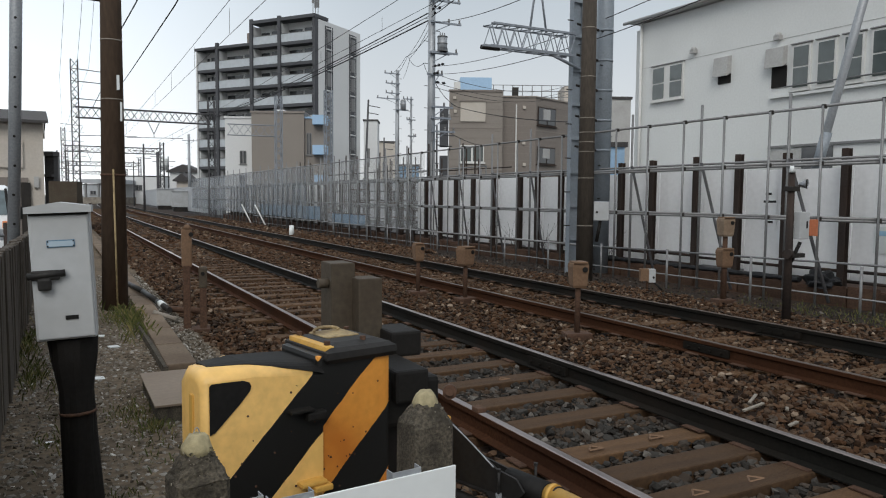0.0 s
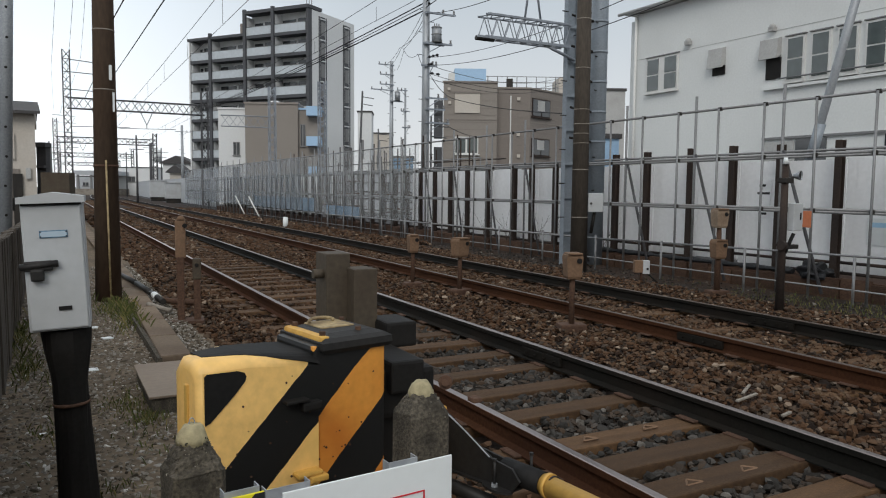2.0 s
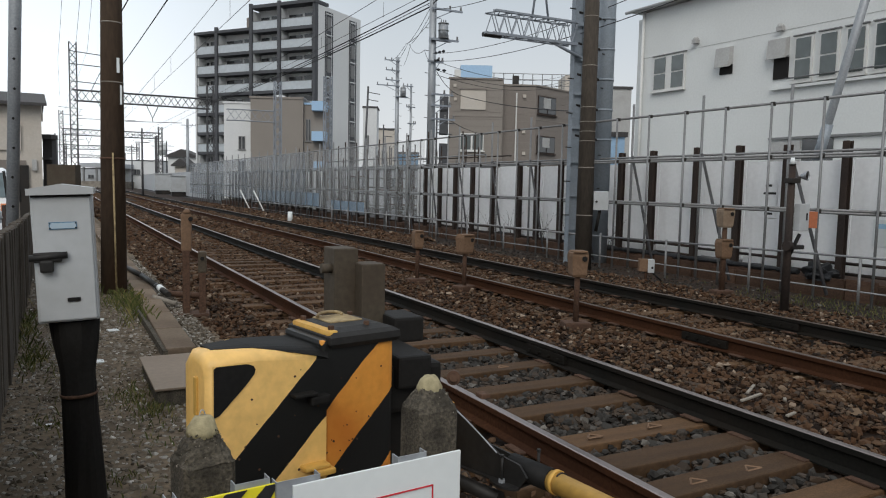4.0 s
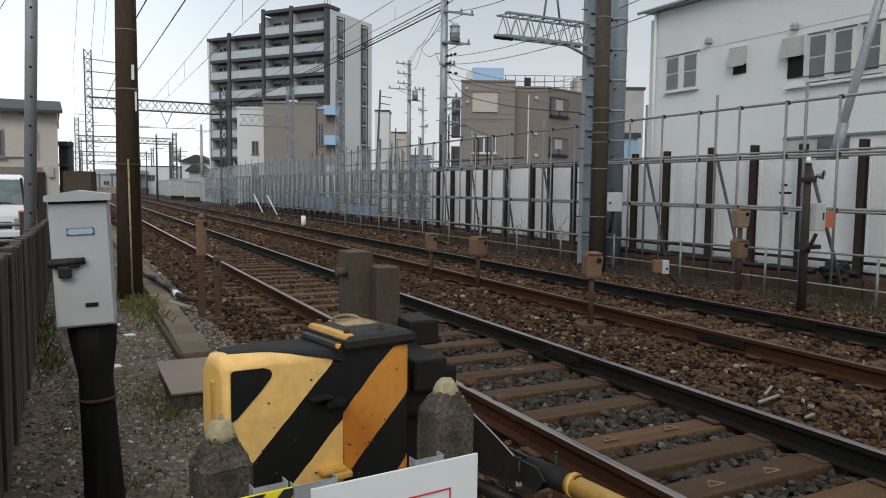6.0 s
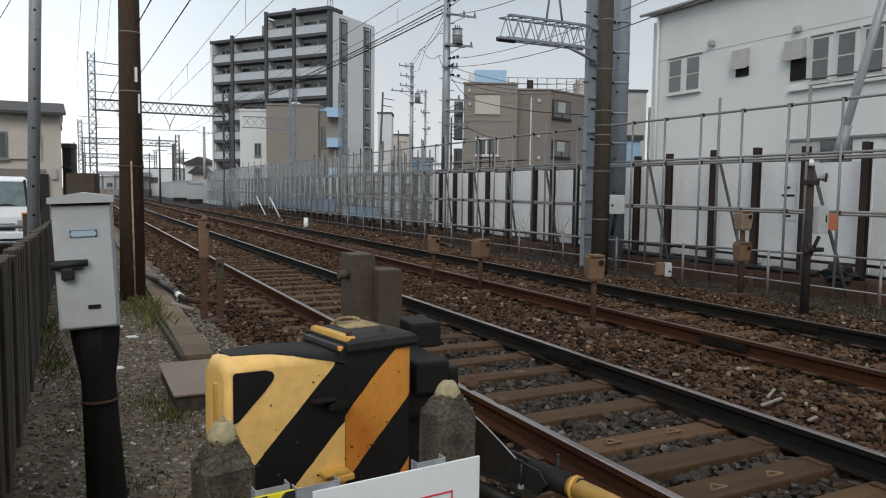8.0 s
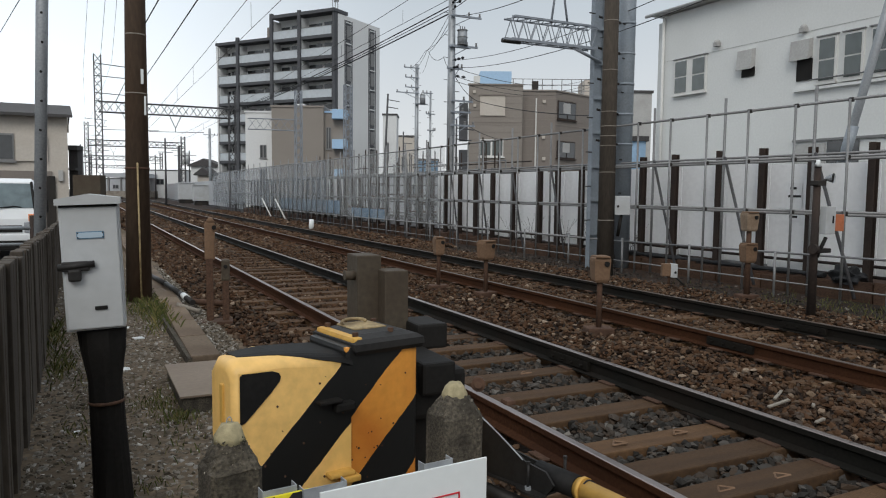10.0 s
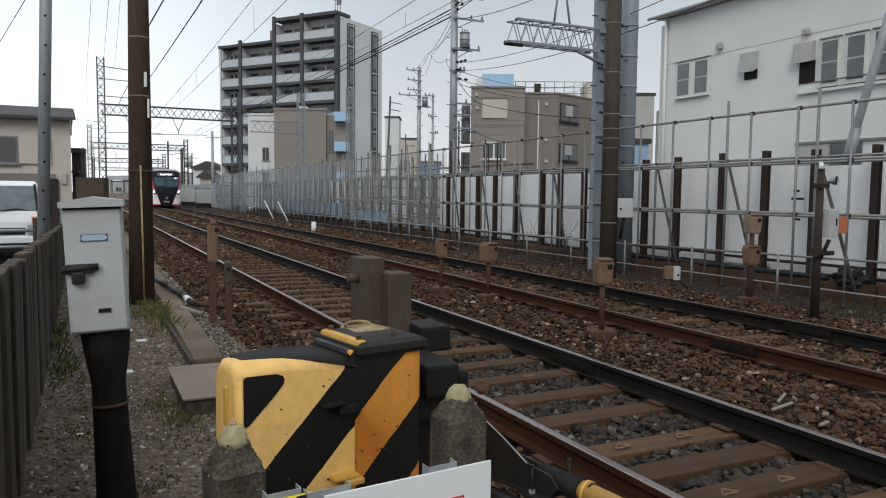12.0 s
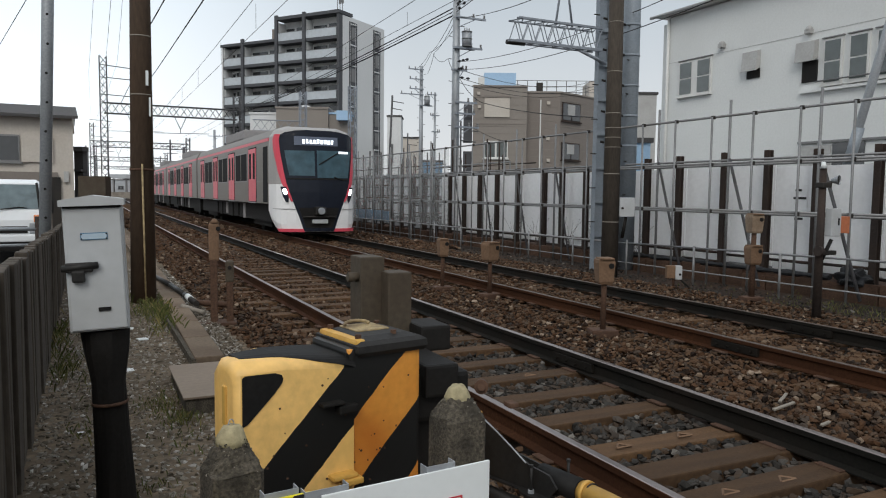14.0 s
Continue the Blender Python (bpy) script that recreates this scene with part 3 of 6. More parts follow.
def hoarding():
    h = thing("hoarding", "white sheet hoarding between rusty steel posts", "hoarding")
    post = bmesh.new()
    box(post, -0.06, 0.06, -0.062, -0.052, 0, 2.60)
    box(post, -0.06, 0.06, 0.052, 0.062, 0, 2.60)
    box(post, -0.006, 0.006, -0.052, 0.052, 0, 2.60)
    bmesh.ops.rotate(post, matrix=Matrix.Rotation(radians(90), 3, "Z"), verts=post.verts[:])
    post = mesh_of("steel_post", post, HPOST)
    mid = mesh_of("waler", T((0, -0.58, 0), (0, 0.58, 0), 0.028, seg=8), HPOST)
    rib = bmesh.new()
    ribs = []
    for k in range(24):
        u = -0.5 + k / 23
        ribs.append([(0.0012 if k % 4 < 2 else -0.0012, u, 0), (0.0012 if k % 4 < 2 else -0.0012, u, 2.0), (0.02, u, 2.0), (0.02, u, 0)])
    loft(rib, ribs)
    pan = mesh_of("panel", rib, PANEL)
    rnd = random.Random(4)
    near = [1.1, 2.23, 3.36, 4.49, 5.62, 6.77, 7.9, 9.05, 10.13, 11.21, 12.5, 13.54, 14.75, 15.91, 17.0, 17.87, 19.35, 20.6]
    y = 21.75
    while y < 58:
        near.append(y)
        y += 1.13
    for k, (y, nxt) in enumerate(zip(near, near[1:] + [near[-1] + 1.13])):
        s = rnd.uniform(-0.03, 0.03) - (0.12 if y > 15 else 0)
        w = nxt - y - 0.02
        piece("steel_post", post, h, pose(11.98, y, -0.25 + s))
        if y < 24.3 or 36.2 < y < 41:
            piece("panel", pan, h, pose(12.2 + 0.006 * (k % 2), (y + nxt) / 2, 0.08 + rnd.uniform(-0.03, 0.03)) @ Matrix.Diagonal((1, w, 1, 1)))
        for z in (0.25, 0.06):
            piece("waler", mid, h, pose(12.08, (y + nxt) / 2, z + rnd.uniform(-0.04, 0.04)))
    wall = tagged(part("retaining_wall", B(11.78, 12.6, 0, 60, -0.6, 0.0), RUST), "rusty steel sheet and earth edge under the hoarding", "retaining wall", kind="structure")
    sheet = mesh_of("sheet_pile", B(-0.02, 0.02, -0.27, 0.27, 0, 1, bevel=0.008), RUSTSHEET)
    for k in range(60):
        piece("sheet_pile", sheet, wall, pose(11.74 + (0.03 if k % 2 else 0.0), 1.2 + k * 0.56, -0.5) @ Matrix.Diagonal((1, 1, 0.5 + rnd.uniform(-0.05, 0.05), 1)))
    rnd = random.Random(8)
    sh = bmesh.new()
    rows_ = []
    for i in range(54):
        yy = 8.6 + i * 0.1
        a = 0.02 * math.sin(i * 0.9) + rnd.uniform(-0.012, 0.012)
        rows_.append([(11.84 + (0.075 + a) * math.cos(2 * math.pi * q / 10), yy, 0.055 + (0.05 + a * 0.7) * math.sin(2 * math.pi * q / 10)) for q in range(10)])
    loft(sh, rows_)
    tagged(part("plastic_sheet", sh, SHEET), "rolled black plastic sheet along the foot of the hoarding", "sheet")
    for cy, ry, rz in ((8.15, 0.30, 0.24),):
        b = bmesh.new()
        bmesh.ops.create_icosphere(b, subdivisions=4, radius=1.0)
        for v in b.verts:
            d = 1 + 0.16 * math.sin(7 * v.co.y + 5 * v.co.z) + 0.12 * math.sin(11 * v.co.z + 6 * v.co.x) + rnd.uniform(-0.05, 0.05)
            v.co = Vector((11.86 + v.co.x * 0.2 * d, cy + v.co.y * ry * d, 0.02 + max(v.co.z, -0.2) * rz * d))
        tagged(part("plastic_bundle", b, SHEET), "crumpled bundle of black plastic sheet beside the hoarding", "sheet")


RUSTSHEET = mat("rusty_sheet", (0.070, 0.040, 0.026), 0.85, 0.1, 0.35, 5, 0.3, stain=(0.12, 0.075, 0.05), stain_amt=0.6, stain_scale=3, piece=0.3)
hoarding()


def nets():
    n = thing("safety_net", "grey see-through safety netting hung on the pipe fence", "net")
    y = 22.3
    while y < 71:
        b = bmesh.new()
        box(b, FX + 0.04 + bend(y), FX + 0.045 + bend(y), y, y + 1.9, 0.35, 2.97)
        part("net_sheet", b, NET if y < 34 else NETBLUE, n)
        y += 1.93
    t = thing("blue_sheet", "blue plastic sheet tied low on the fence", "tarpaulin")
    part("sheet", B(11.16, 11.18, 28.0, 32.0, 0.28, 0.72), BLUETARP, t)
    part("sheet", B(11.16, 11.18, 33.7, 45.5, 0.36, 1.0), BLUETARP, t)
    far = thing("grey_fence", "plain grey panel fence beside the distant tracks", "fence")
    pm = mesh_of("fence_panel", B(-0.03, 0.03, -0.97, 0.97, 0, 2.6), GREYPANEL)
    for k in range(70):
        y = 66 + k * 2.0
        piece("fence_panel", pm, far, pose(12.4 + bend(y) + 0.01 * (k % 2), y, -0.2))


nets()


def site_scaffold():
    """The cluttered steel frames of a building site behind the fence."""
    r = random.Random(21)
    f = thing("site_scaffold", "cluttered dark scaffold frames of a building site", "scaffold")
    up = mesh_of("standard", T((0, 0, -0.3), (0, 0, 3.1), 0.03, seg=6), HPOST)
    lo = mesh_of("standard", T((0, 0, -0.3), (0, 0, 2.3), 0.03, seg=6), PIPE)
    for x in (12.7, 13.5, 14.6):
        y = 21.8
        while y < 44:
            piece("standard", up if r.random() < 0.5 else lo, f, pose(x + r.uniform(-0.1, 0.1), y, r.uniform(-0.2, 0.4)))
            y += r.uniform(0.5, 1.3)
        for z in (0.4, 0.95, 1.3, 1.75, 2.2, 2.6):
            a = r.uniform(21.5, 27)
            part("ledger", T((x, a, z), (x + r.uniform(-0.2, 0.2), a + r.uniform(5, 16), z + r.uniform(-0.05, 0.05)), 0.025, seg=6), HPOST if r.random() < 0.6 else PIPE, f)
    for _ in range(14):
        y = r.uniform(22, 40)
        part("brace", T((12.8, y, 0.0), (12.9, y + r.uniform(-1.6, 1.6), 2.4), 0.024, seg=6), PIPE, f)
    for _ in range(10):
        y, z = r.uniform(22, 36), r.choice((0.6, 1.2, 1.8))
        part("board", B(12.7, 13.4, y, y + r.uniform(0.5, 1.6), z, z + 0.05), RUST, f)
    for k in range(6):
        y = 13.8 + k * 0.37 * 22 / 6
        g = thing("dry_shrub", "bare leafless shrub growing against the hoarding", "shrub", "bare shrubs")
        b = bmesh.new()
        for _ in range(9):
            x0, y0 = 11.85, y + r.uniform(-0.2, 0.2)
            p = Vector((x0, y0, -0.1))
            d = Vector((r.uniform(-0.1, 0.1), r.uniform(-0.5, 0.5), 1))
            for q in range(4):
                n = p + d * r.uniform(0.15, 0.28)
                tube(b, p, n, 0.008 - 0.0015 * q, 0.006 - 0.0012 * q, 4, False)
                p = n
                d = d + Vector((r.uniform(-0.2, 0.2), r.uniform(-0.5, 0.5), 0))
        part("twigs", b, HPOST, g)


site_scaffold()


# ---- white building ----
def sash(parent, x, y0, y1, z0, z1, double=True):
    """A window in a wall that faces -x."""
    w = part("window", B(x - 0.05, x + 0.02, y0 - 0.04, y1 + 0.04, z0 - 0.04, z1 + 0.04), FRAMEW, parent, "white-framed sash window")
    n = 2 if double else 1
    step = (y1 - y0) / n
    for k in range(n):
        a, b = y0 + k * step + (0.13 if k else 0.02), y0 + (k + 1) * step - (0.02 if k == n - 1 else 0.13)
        zm = (z0 + z1) / 2
        part("pane", B(x - 0.062, x - 0.052, a, b, z0 + 0.02, zm - 0.02), WINGLASS, w)
        part("pane", B(x - 0.062, x - 0.052, a, b, zm + 0.02, z1 - 0.02), WINGLASS, w)
    part("sill", B(x - 0.11, x, y0 - 0.07, y1 + 0.07, z0 - 0.09, z0 - 0.05), FRAMEW, w)
    part("head", B(x - 0.08, x, y0 - 0.07, y1 + 0.07, z1 + 0.05, z1 + 0.08), FRAMEG, w)


def white_building():
    h = thing("white_building", "large white rendered building with sash windows behind the hoarding", "building")
    part("wall", B(17, 28, -14, 18.45, -0.4, 7.15), RENDERW, h)
    part("wall", B(17.25, 28, 18.45, 18.95, -0.4, 7.05), RENDERW, h)
    part("roof", B(16.75, 28.3, -14, 18.8, 7.18, 7.27, bevel=0.02), FRAMEW, h)
    part("parapet", B(18.2, 28, -14, 16.5, 7.27, 7.75), RENDERW, h)
    part("gutter", T((16.72, -14, 7.22), (16.72, 19.0, 7.22), 0.05), HOODGREY, h)
    part("downpipe", T((16.93, 18.38, 0), (16.93, 18.38, 7.1), 0.045), FRAMEW, h)
    part("joint", B(16.992, 17, -14, 18.45, 5.70, 5.708), HOODGREY, h)
    sash(h, 17, 16.60, 17.85, 4.62, 5.62)
    for a in (12.33, 11.63, 10.93, 10.23, 9.53, 8.83):
        sash(h, 17, a, a + 0.46, 4.36, 5.43, False)
    part("opening", B(16.96, 17.0, 12.99, 13.43, 4.45, 5.0), BLACK, h, "open dark window under a hood")
    part("opening", B(16.97, 17.0, 14.80, 15.24, 4.79, 5.05), BLACK, h, "dark vent opening")
    for y0, y1, z0, z1 in ((14.80, 15.31, 4.98, 5.56), (13.0, 13.56, 4.97, 5.52)):
        b = bmesh.new()
        loft(b, [[(17, y, z1), (16.86, y, z1 - 0.04), (16.80, y, z0), (16.84, y, z0), (17, y, z0 + 0.1)] for y in (y0, y1)])
        part("vent_hood", b, HOODGREY, h, "grey metal vent hood")
    for y, z in ((16.15, 5.93), (13.25, 5.80)):
        b = bmesh.new()
        bmesh.ops.create_uvsphere(b, u_segments=14, v_segments=8, radius=0.095)
        box(b, -0.08, 0.07, -0.085, 0.085, -0.11, 0)
        o = part("vent_cap", b, HOODGREY, h, "round grey vent cap")
        o.matrix_basis = pose(16.93, y, z)
    part("ledge", B(16.9, 17, -14, 13.45, 4.17, 4.24), RENDERW, h)
    part("ledge", B(16.94, 17, -14, 13.45, 2.86, 2.92), FRAMEG, h)
    part("window_rail", T((16.86, -2, 4.42), (16.86, 12.95, 4.42), 0.02), FRAMEG, h)
    for a in (11.6, 9.3, 7.2):
        part("window", B(16.97, 17.0, a, a + 0.85, 1.7, 2.84), DARKGLASS, h, "dark ground-floor window")
    part("alcove", B(16.97, 17, 12.5, 13.4, 0, 2.8), HOODGREY, h)
    st = tagged(part("stay_pipe", T((14.2, 10.72, -0.42), (14.2, 8.5, 8.0), 0.085, seg=16), GALV), "thick galvanised slanting stay pipe", "stay pipe")
    part("foot_sleeve", T((14.2, 10.05, 2.1), (14.2, 9.84, 2.9), 0.11, seg=16), STEELBLUE, st)


white_building()


# ---- brown house, apartment block, far houses ----
def facing(eye_depth, px0, px1):
    """Two plan points on the view line at a depth (both measured from the first stand)."""
    out = []
    for px in (px0, px1):
        u = (px - 784) / 1297 * eye_depth
        a = radians(-26.27)
        out.append((u * math.cos(a) - eye_depth * math.sin(a), u * math.sin(a) + eye_depth * math.cos(a)))
    return out


def wall_box(a, b, u0, u1, z0, z1, out0, out1):
    """A block on the wall line a to b: u along it in metres, out away from it towards the viewer."""
    a, b = Vector(a), Vector(b)
    d = (b - a).normalized()
    n = Vector((d.y, -d.x))
    pts = [a + d * u0 + n * out0, a + d * u1 + n * out0, a + d * u1 + n * out1, a + d * u0 + n * out1]
    return prism(bmesh.new(), [(p.x, p.y) for p in pts], z0, z1)


def wall_window(parent, a, b, u0, u1, z0, z1, frame_m, glass_m, mull=1):
    w = part("window", wall_box(a, b, u0, u1, z0, z1, -0.05, 0.06), frame_m, parent)
    n = mull + 1
    s = (u1 - u0) / n
    for k in range(n):
        part("pane", wall_box(a, b, u0 + k * s + 0.06, u0 + (k + 1) * s - 0.06, z0 + 0.07, z1 - 0.07, 0.05, 0.075), glass_m, w)
    part("sill", wall_box(a, b, u0 - 0.08, u1 + 0.08, z0 - 0.08, z0, -0.02, 0.14), frame_m, w)


def brown_house():
    h = thing("brown_house", "taupe three-storey house with flat roof and railing", "house")
    (ax, ay), (bx, by) = facing(47.3, 828, 922)
    (cx, cy), (dx, dy) = facing(48.3, 922, 980)
    (ex, ey), = facing(51.5, 1049, 1049)[:1]
    back = facing(60, 850, 1075)
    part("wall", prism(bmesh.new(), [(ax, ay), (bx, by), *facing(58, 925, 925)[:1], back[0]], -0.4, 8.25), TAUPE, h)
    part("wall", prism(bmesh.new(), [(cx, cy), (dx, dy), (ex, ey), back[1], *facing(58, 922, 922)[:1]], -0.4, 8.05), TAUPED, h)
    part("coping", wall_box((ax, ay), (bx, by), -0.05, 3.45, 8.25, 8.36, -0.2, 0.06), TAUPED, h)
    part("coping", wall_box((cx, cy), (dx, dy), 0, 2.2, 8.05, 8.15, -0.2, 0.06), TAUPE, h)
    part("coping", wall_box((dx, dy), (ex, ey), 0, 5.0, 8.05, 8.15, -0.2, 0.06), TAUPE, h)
    A, Bp, D, Ev = (ax, ay), (bx, by), (dx, dy), (ex, ey)
    for z in (3.2, 5.9):
        part("band", wall_box(A, Bp, 0.0, 3.42, z, z + 0.06, 0, 0.02), TAUPED, h)
        part("band", wall_box(D, Ev, 0.0, 4.7, z, z + 0.06, 0, 0.02), TAUPE, h)
    w = part("shutter", wall_box(A, Bp, 0.72, 2.32, 6.35, 7.6, 0, 0.08), CREAM, h, "closed cream roller shutter")
    part("shutter_box", wall_box(A, Bp, 0.68, 2.36, 7.6, 7.7, 0, 0.14), TAUPED, w)
    wall_window(h, A, Bp, 0.72, 2.25, 3.75, 4.85, FRAMEW, WINGLASS)
    for z0, z1 in ((6.3, 7.5), (3.75, 4.9)):
        wall_window(h, D, Ev, 0.2, 2.2, z0, z1, HPOST, DARKGLASS)
        part("curtain", wall_box(D, Ev, 0.75, 1.55, z0 + 0.4, z1 - 0.12, 0.076, 0.082), HOODGREY, h, "white curtain in the window")
    for k in range(17):
        z = 0.3 + k * 0.455
        part("board_joint", wall_box(A, Bp, 0.0, 3.42, z, z + 0.018, 0, 0.012), TAUPED, h)
        part("board_joint", wall_box((cx, cy), D, 0.0, 2.1, z, z + 0.018, 0, 0.012), TAUPE, h)
        part("board_joint", wall_box(D, Ev, 0.0, 4.7, z, z + 0.018, 0, 0.012), TAUPE, h)
    for u, z in ((0.25, 7.75), (0.3, 6.9)):
        part("vent_cap", wall_box(A, Bp, u, u + 0.18, z, z + 0.18, 0, 0.1), CREAM, h)
    for u, z in ((1.3, 7.3), (1.3, 5.0), (1.35, 3.6)):
        part("vent_cap", wall_box((cx, cy), D, u, u + 0.2, z, z + 0.2, 0, 0.1), CREAM, h)
    part("pipe", wall_box((cx, cy), D, 0.85, 0.93, 0, 7.6, 0, 0.08), FRAMEW, h)
    part("flue_box", wall_box((cx, cy), D, 0.65, 1.05, 8.15, 8.75, -0.6, -0.3), DARK, h)
    part("tank", wall_box(A, Bp, 0.8, 2.9, 8.36, 9.5, -4.0, -2.2), BLUEP, h, "light blue rooftop tank housing")
    part("tank", wall_box(A, Bp, 0.35, 0.75, 8.36, 9.0, -1.5, -1.0), FRAMEW, h)
    rb = bmesh.new()
    for k in range(9):
        (px_, py_), = facing(52, 905 + k * 17, 905)[:1]
        tube(rb, (px_, py_, 8.1), (px_, py_, 9.4), 0.03, seg=5)
    (p0, q0), (p1, q1) = facing(52, 880, 1045)
    for z in (8.6, 9.0, 9.4):
        tube(rb, (p0, q0, z), (p1, q1, z), 0.025, seg=5)
    part("roof_railing", rb, FRAMEG, h, "thin metal roof railing")
    part("penthouse", wall_box(*facing(60, 1030, 1060), 0, 2.4, 0, 10.6, -3, 0), CREAM, h)
    an = thing("side_shed", "dark narrow balconies on the side of a house", "balcony")
    for z in (0.5, 2.6, 4.8, 6.2):
        part("balcony", wall_box(*facing(47.8, 812, 826), 0, 0.55, z, z + (1.6 if z < 6 else 1.0), -1, 0), APTD, an)


brown_house()


def apartment_block():
    h = thing("apartment_block", "tall white apartment block with rows of glass balconies", "apartment building")
    c = Vector(facing(104, 591, 591)[0])
    u = Vector((-0.585, 0.811))
    v = Vector((0.811, 0.585))
    L, W = 21.6, 11.4
    bays = (0, 5.9, 11.0, 17.6, 21.6)
    tall = 11.0

    def q(a, b):
        p = c + u * a + v * b
        return (p.x, p.y)

    def blk(a0, a1, b0, b1, z0, z1):
        return prism(bmesh.new(), [q(a0, b0), q(a1, b0), q(a1, b1), q(a0, b1)], z0, z1)

    part("wall", blk(0, tall, 1.6, W, -0.4, 26.3), APTW, h)
    part("wall", blk(tall, L, 1.6, W, -0.4, 23.3), APTW, h)
    part("corner_wall", blk(-0.3, 0.1, -0.1, 0.7, -0.4, 26.6), APTD, h)
    part("end_wall", blk(-0.32, 0, 0.7, W, -0.4, 26.2), APTW, h)
    part("roof", blk(-0.4, tall, -0.3, 3.0, 26.3, 26.75), APTD, h)
    part("roof", blk(tall, L + 0.3, -0.3, 3.0, 23.3, 23.7), APTD, h)
    part("stair_head", blk(11.5, 14.5, 3, 7, 23.7, 26.0), TAUPED, h)
    for b in (2.6, 8.7):
        st = part("window_strip", blk(-0.40, -0.30, b, b + 1.1, 2, 25.6), APTD, h, "dark vertical window strip")
        for k in range(8):
            part("pane", blk(-0.46, -0.40, b + 0.1, b + 1.0, 2.7 + k * 2.9, 4.6 + k * 2.9), FRAMEG, st)
            part("transom", blk(-0.50, -0.40, b - 0.1, b + 1.2, 4.9 + k * 2.9, 5.05 + k * 2.9), APTW, st)
        for e in (-0.35, 1.35):
            part("drain_pipe", blk(-0.42, -0.30, b + e, b + e + 0.14, 0, 25.6), APTD, h)
    for k in range(8):
        z = 3.1 + k * 2.9
        end = tall if k == 7 else L
        # The dark tile here also stands for the shade on the soffit.
        part("floor_slab", blk(0, end, -0.12, 1.7, z - 0.52, z - 0.08), APTD, h, "dark slab edge with soffit shade in its colour")
        part("handrail", blk(0, end, -0.12, 0.04, z + 1.06, z + 1.12), FRAMEG, h)
        n = 4 if k < 7 else 2
        for j in range(n):
            a0 = bays[j] + 0.25
            a1 = bays[j + 1] - 0.25
            if a0 > end:
                continue
            part("balcony_front", blk(a0, min(a1, end), -0.08, 0.02, z - 0.1, z + 1.05), APTG, h, "frosted glass balcony front")
            part("balcony_door", blk(a0 + 0.5, a0 + 2.4, 1.5, 1.58, z, z + 2.0), DARKGLASS, h)
            part("balcony_door", blk(a0 + 2.8, a1 - 0.3, 1.5, 1.58, z + 0.6, z + 1.9), DARKGLASS, h)
            part("partition", blk(a1 - 0.1, a1, 0, 1.6, z, z + 2.6), APTW, h)
    for j in range(1, 4):
        a = bays[j]
        part("fin", blk(a - 0.35, a + 0.15, -0.35, 0.0, -0.4, 27 if a < tall + 1.5 else 24.2), APTD, h, "dark vertical fin")
    part("fin", blk(L - 0.1, L + 0.15, -0.2, 1.6, -0.4, 23.4), APTW, h)
    ant = bmesh.new()
    for k, hh in ((0.0, 3.2), (0.6, 2.2), (1.2, 2.6)):
        p = c + u * 0.8 + v * (1 + k)
        tube(ant, (p.x, p.y, 26.5), (p.x, p.y, 26.7 + hh), 0.05, seg=5)
        box(ant, p.x - 0.15, p.x + 0.15, p.y - 0.1, p.y + 0.1, 26.9 + hh * 0.5, 27.0 + hh)
    part("antenna", ant, FRAMEG, h, "rooftop antenna poles")


apartment_block()


def low_house(depth, p0, p1, z1, material, label, gable=0.0, z0=-0.4, thick=4.0, windows=((0.25, 0.45, 0.5, 0.7),), trim=ROOF):
    h = thing("house", label, "house", "distant houses")
    a, b = facing(depth, p0, p1)
    L = (Vector(b) - Vector(a)).length
    part("wall", wall_box(a, b, 0, L, z0, z1, -thick, 0), material, h)
    if gable:
        d = (Vector(b) - Vector(a)).normalized()
        n = Vector((d.y, -d.x))
        secs = []
        for s in (0.5, -thick - 0.5):
            m0, m1, mt = Vector(a) - d * 0.5 + n * s, Vector(b) + d * 0.5 + n * s, (Vector(a) + Vector(b)) / 2 + n * s
            secs.append([(m0.x, m0.y, z1 - 0.1), (m1.x, m1.y, z1 - 0.1), (m1.x, m1.y, z1 + 0.08), (mt.x, mt.y, z1 + gable), (m0.x, m0.y, z1 + 0.08)])
        part("roof", loft(bmesh.new(), secs), trim, h)
    else:
        part("roof", wall_box(a, b, -0.1, L + 0.1, z1, z1 + 0.2, -thick, 0.1), trim, h)
    for u0, u1, w0, w1 in windows:
        wall_window(h, a, b, u0 * L, u1 * L, z0 + w0 * (z1 - z0), z0 + w1 * (z1 - z0), FRAMEG, DARKGLASS)
    return h


low_house(82, 437, 483, 10.0, APTW, "white narrow house wall beside a brown one", windows=((0.55, 0.8, 0.52, 0.66), (0.55, 0.8, 0.2, 0.4)), trim=APTW)
low_house(80, 483, 574, 10.4, TAUPE, "taupe windowless house side wall", windows=(), trim=TAUPE)
bh = low_house(80.5, 574, 612, 9.9, TAUPE, "taupe house with light blue balcony fronts", windows=((0.12, 0.35, 0.28, 0.5), (0.12, 0.35, 0.62, 0.85)), trim=BLUEP)
for z in (9.2, 6.0, 2.8):
    part("balcony", wall_box(*facing(80, 590, 613), 0, 1.5, z, z + 1.0, -1, 0.6), BLUEP, bh, "light blue balcony front")
low_house(130, 340, 388, 5.6, APTW, "far white house with a grey gable roof", 1.3)
low_house(150, 262, 330, 5.2, APTW, "far white two-storey house", 0)
low_house(118, 352, 372, 3.8, CREAM, "far low house with a pitched roof", 1.2)
low_house(150, 190, 240, 3.4, GREYPANEL, "low grey building beyond the tracks", 0)
low_house(95, 678, 702, 11.2, APTW, "pale narrow building between poles", 0)
low_house(110, 702, 738, 9.6, CREAM, "pale distant building behind poles", 0)
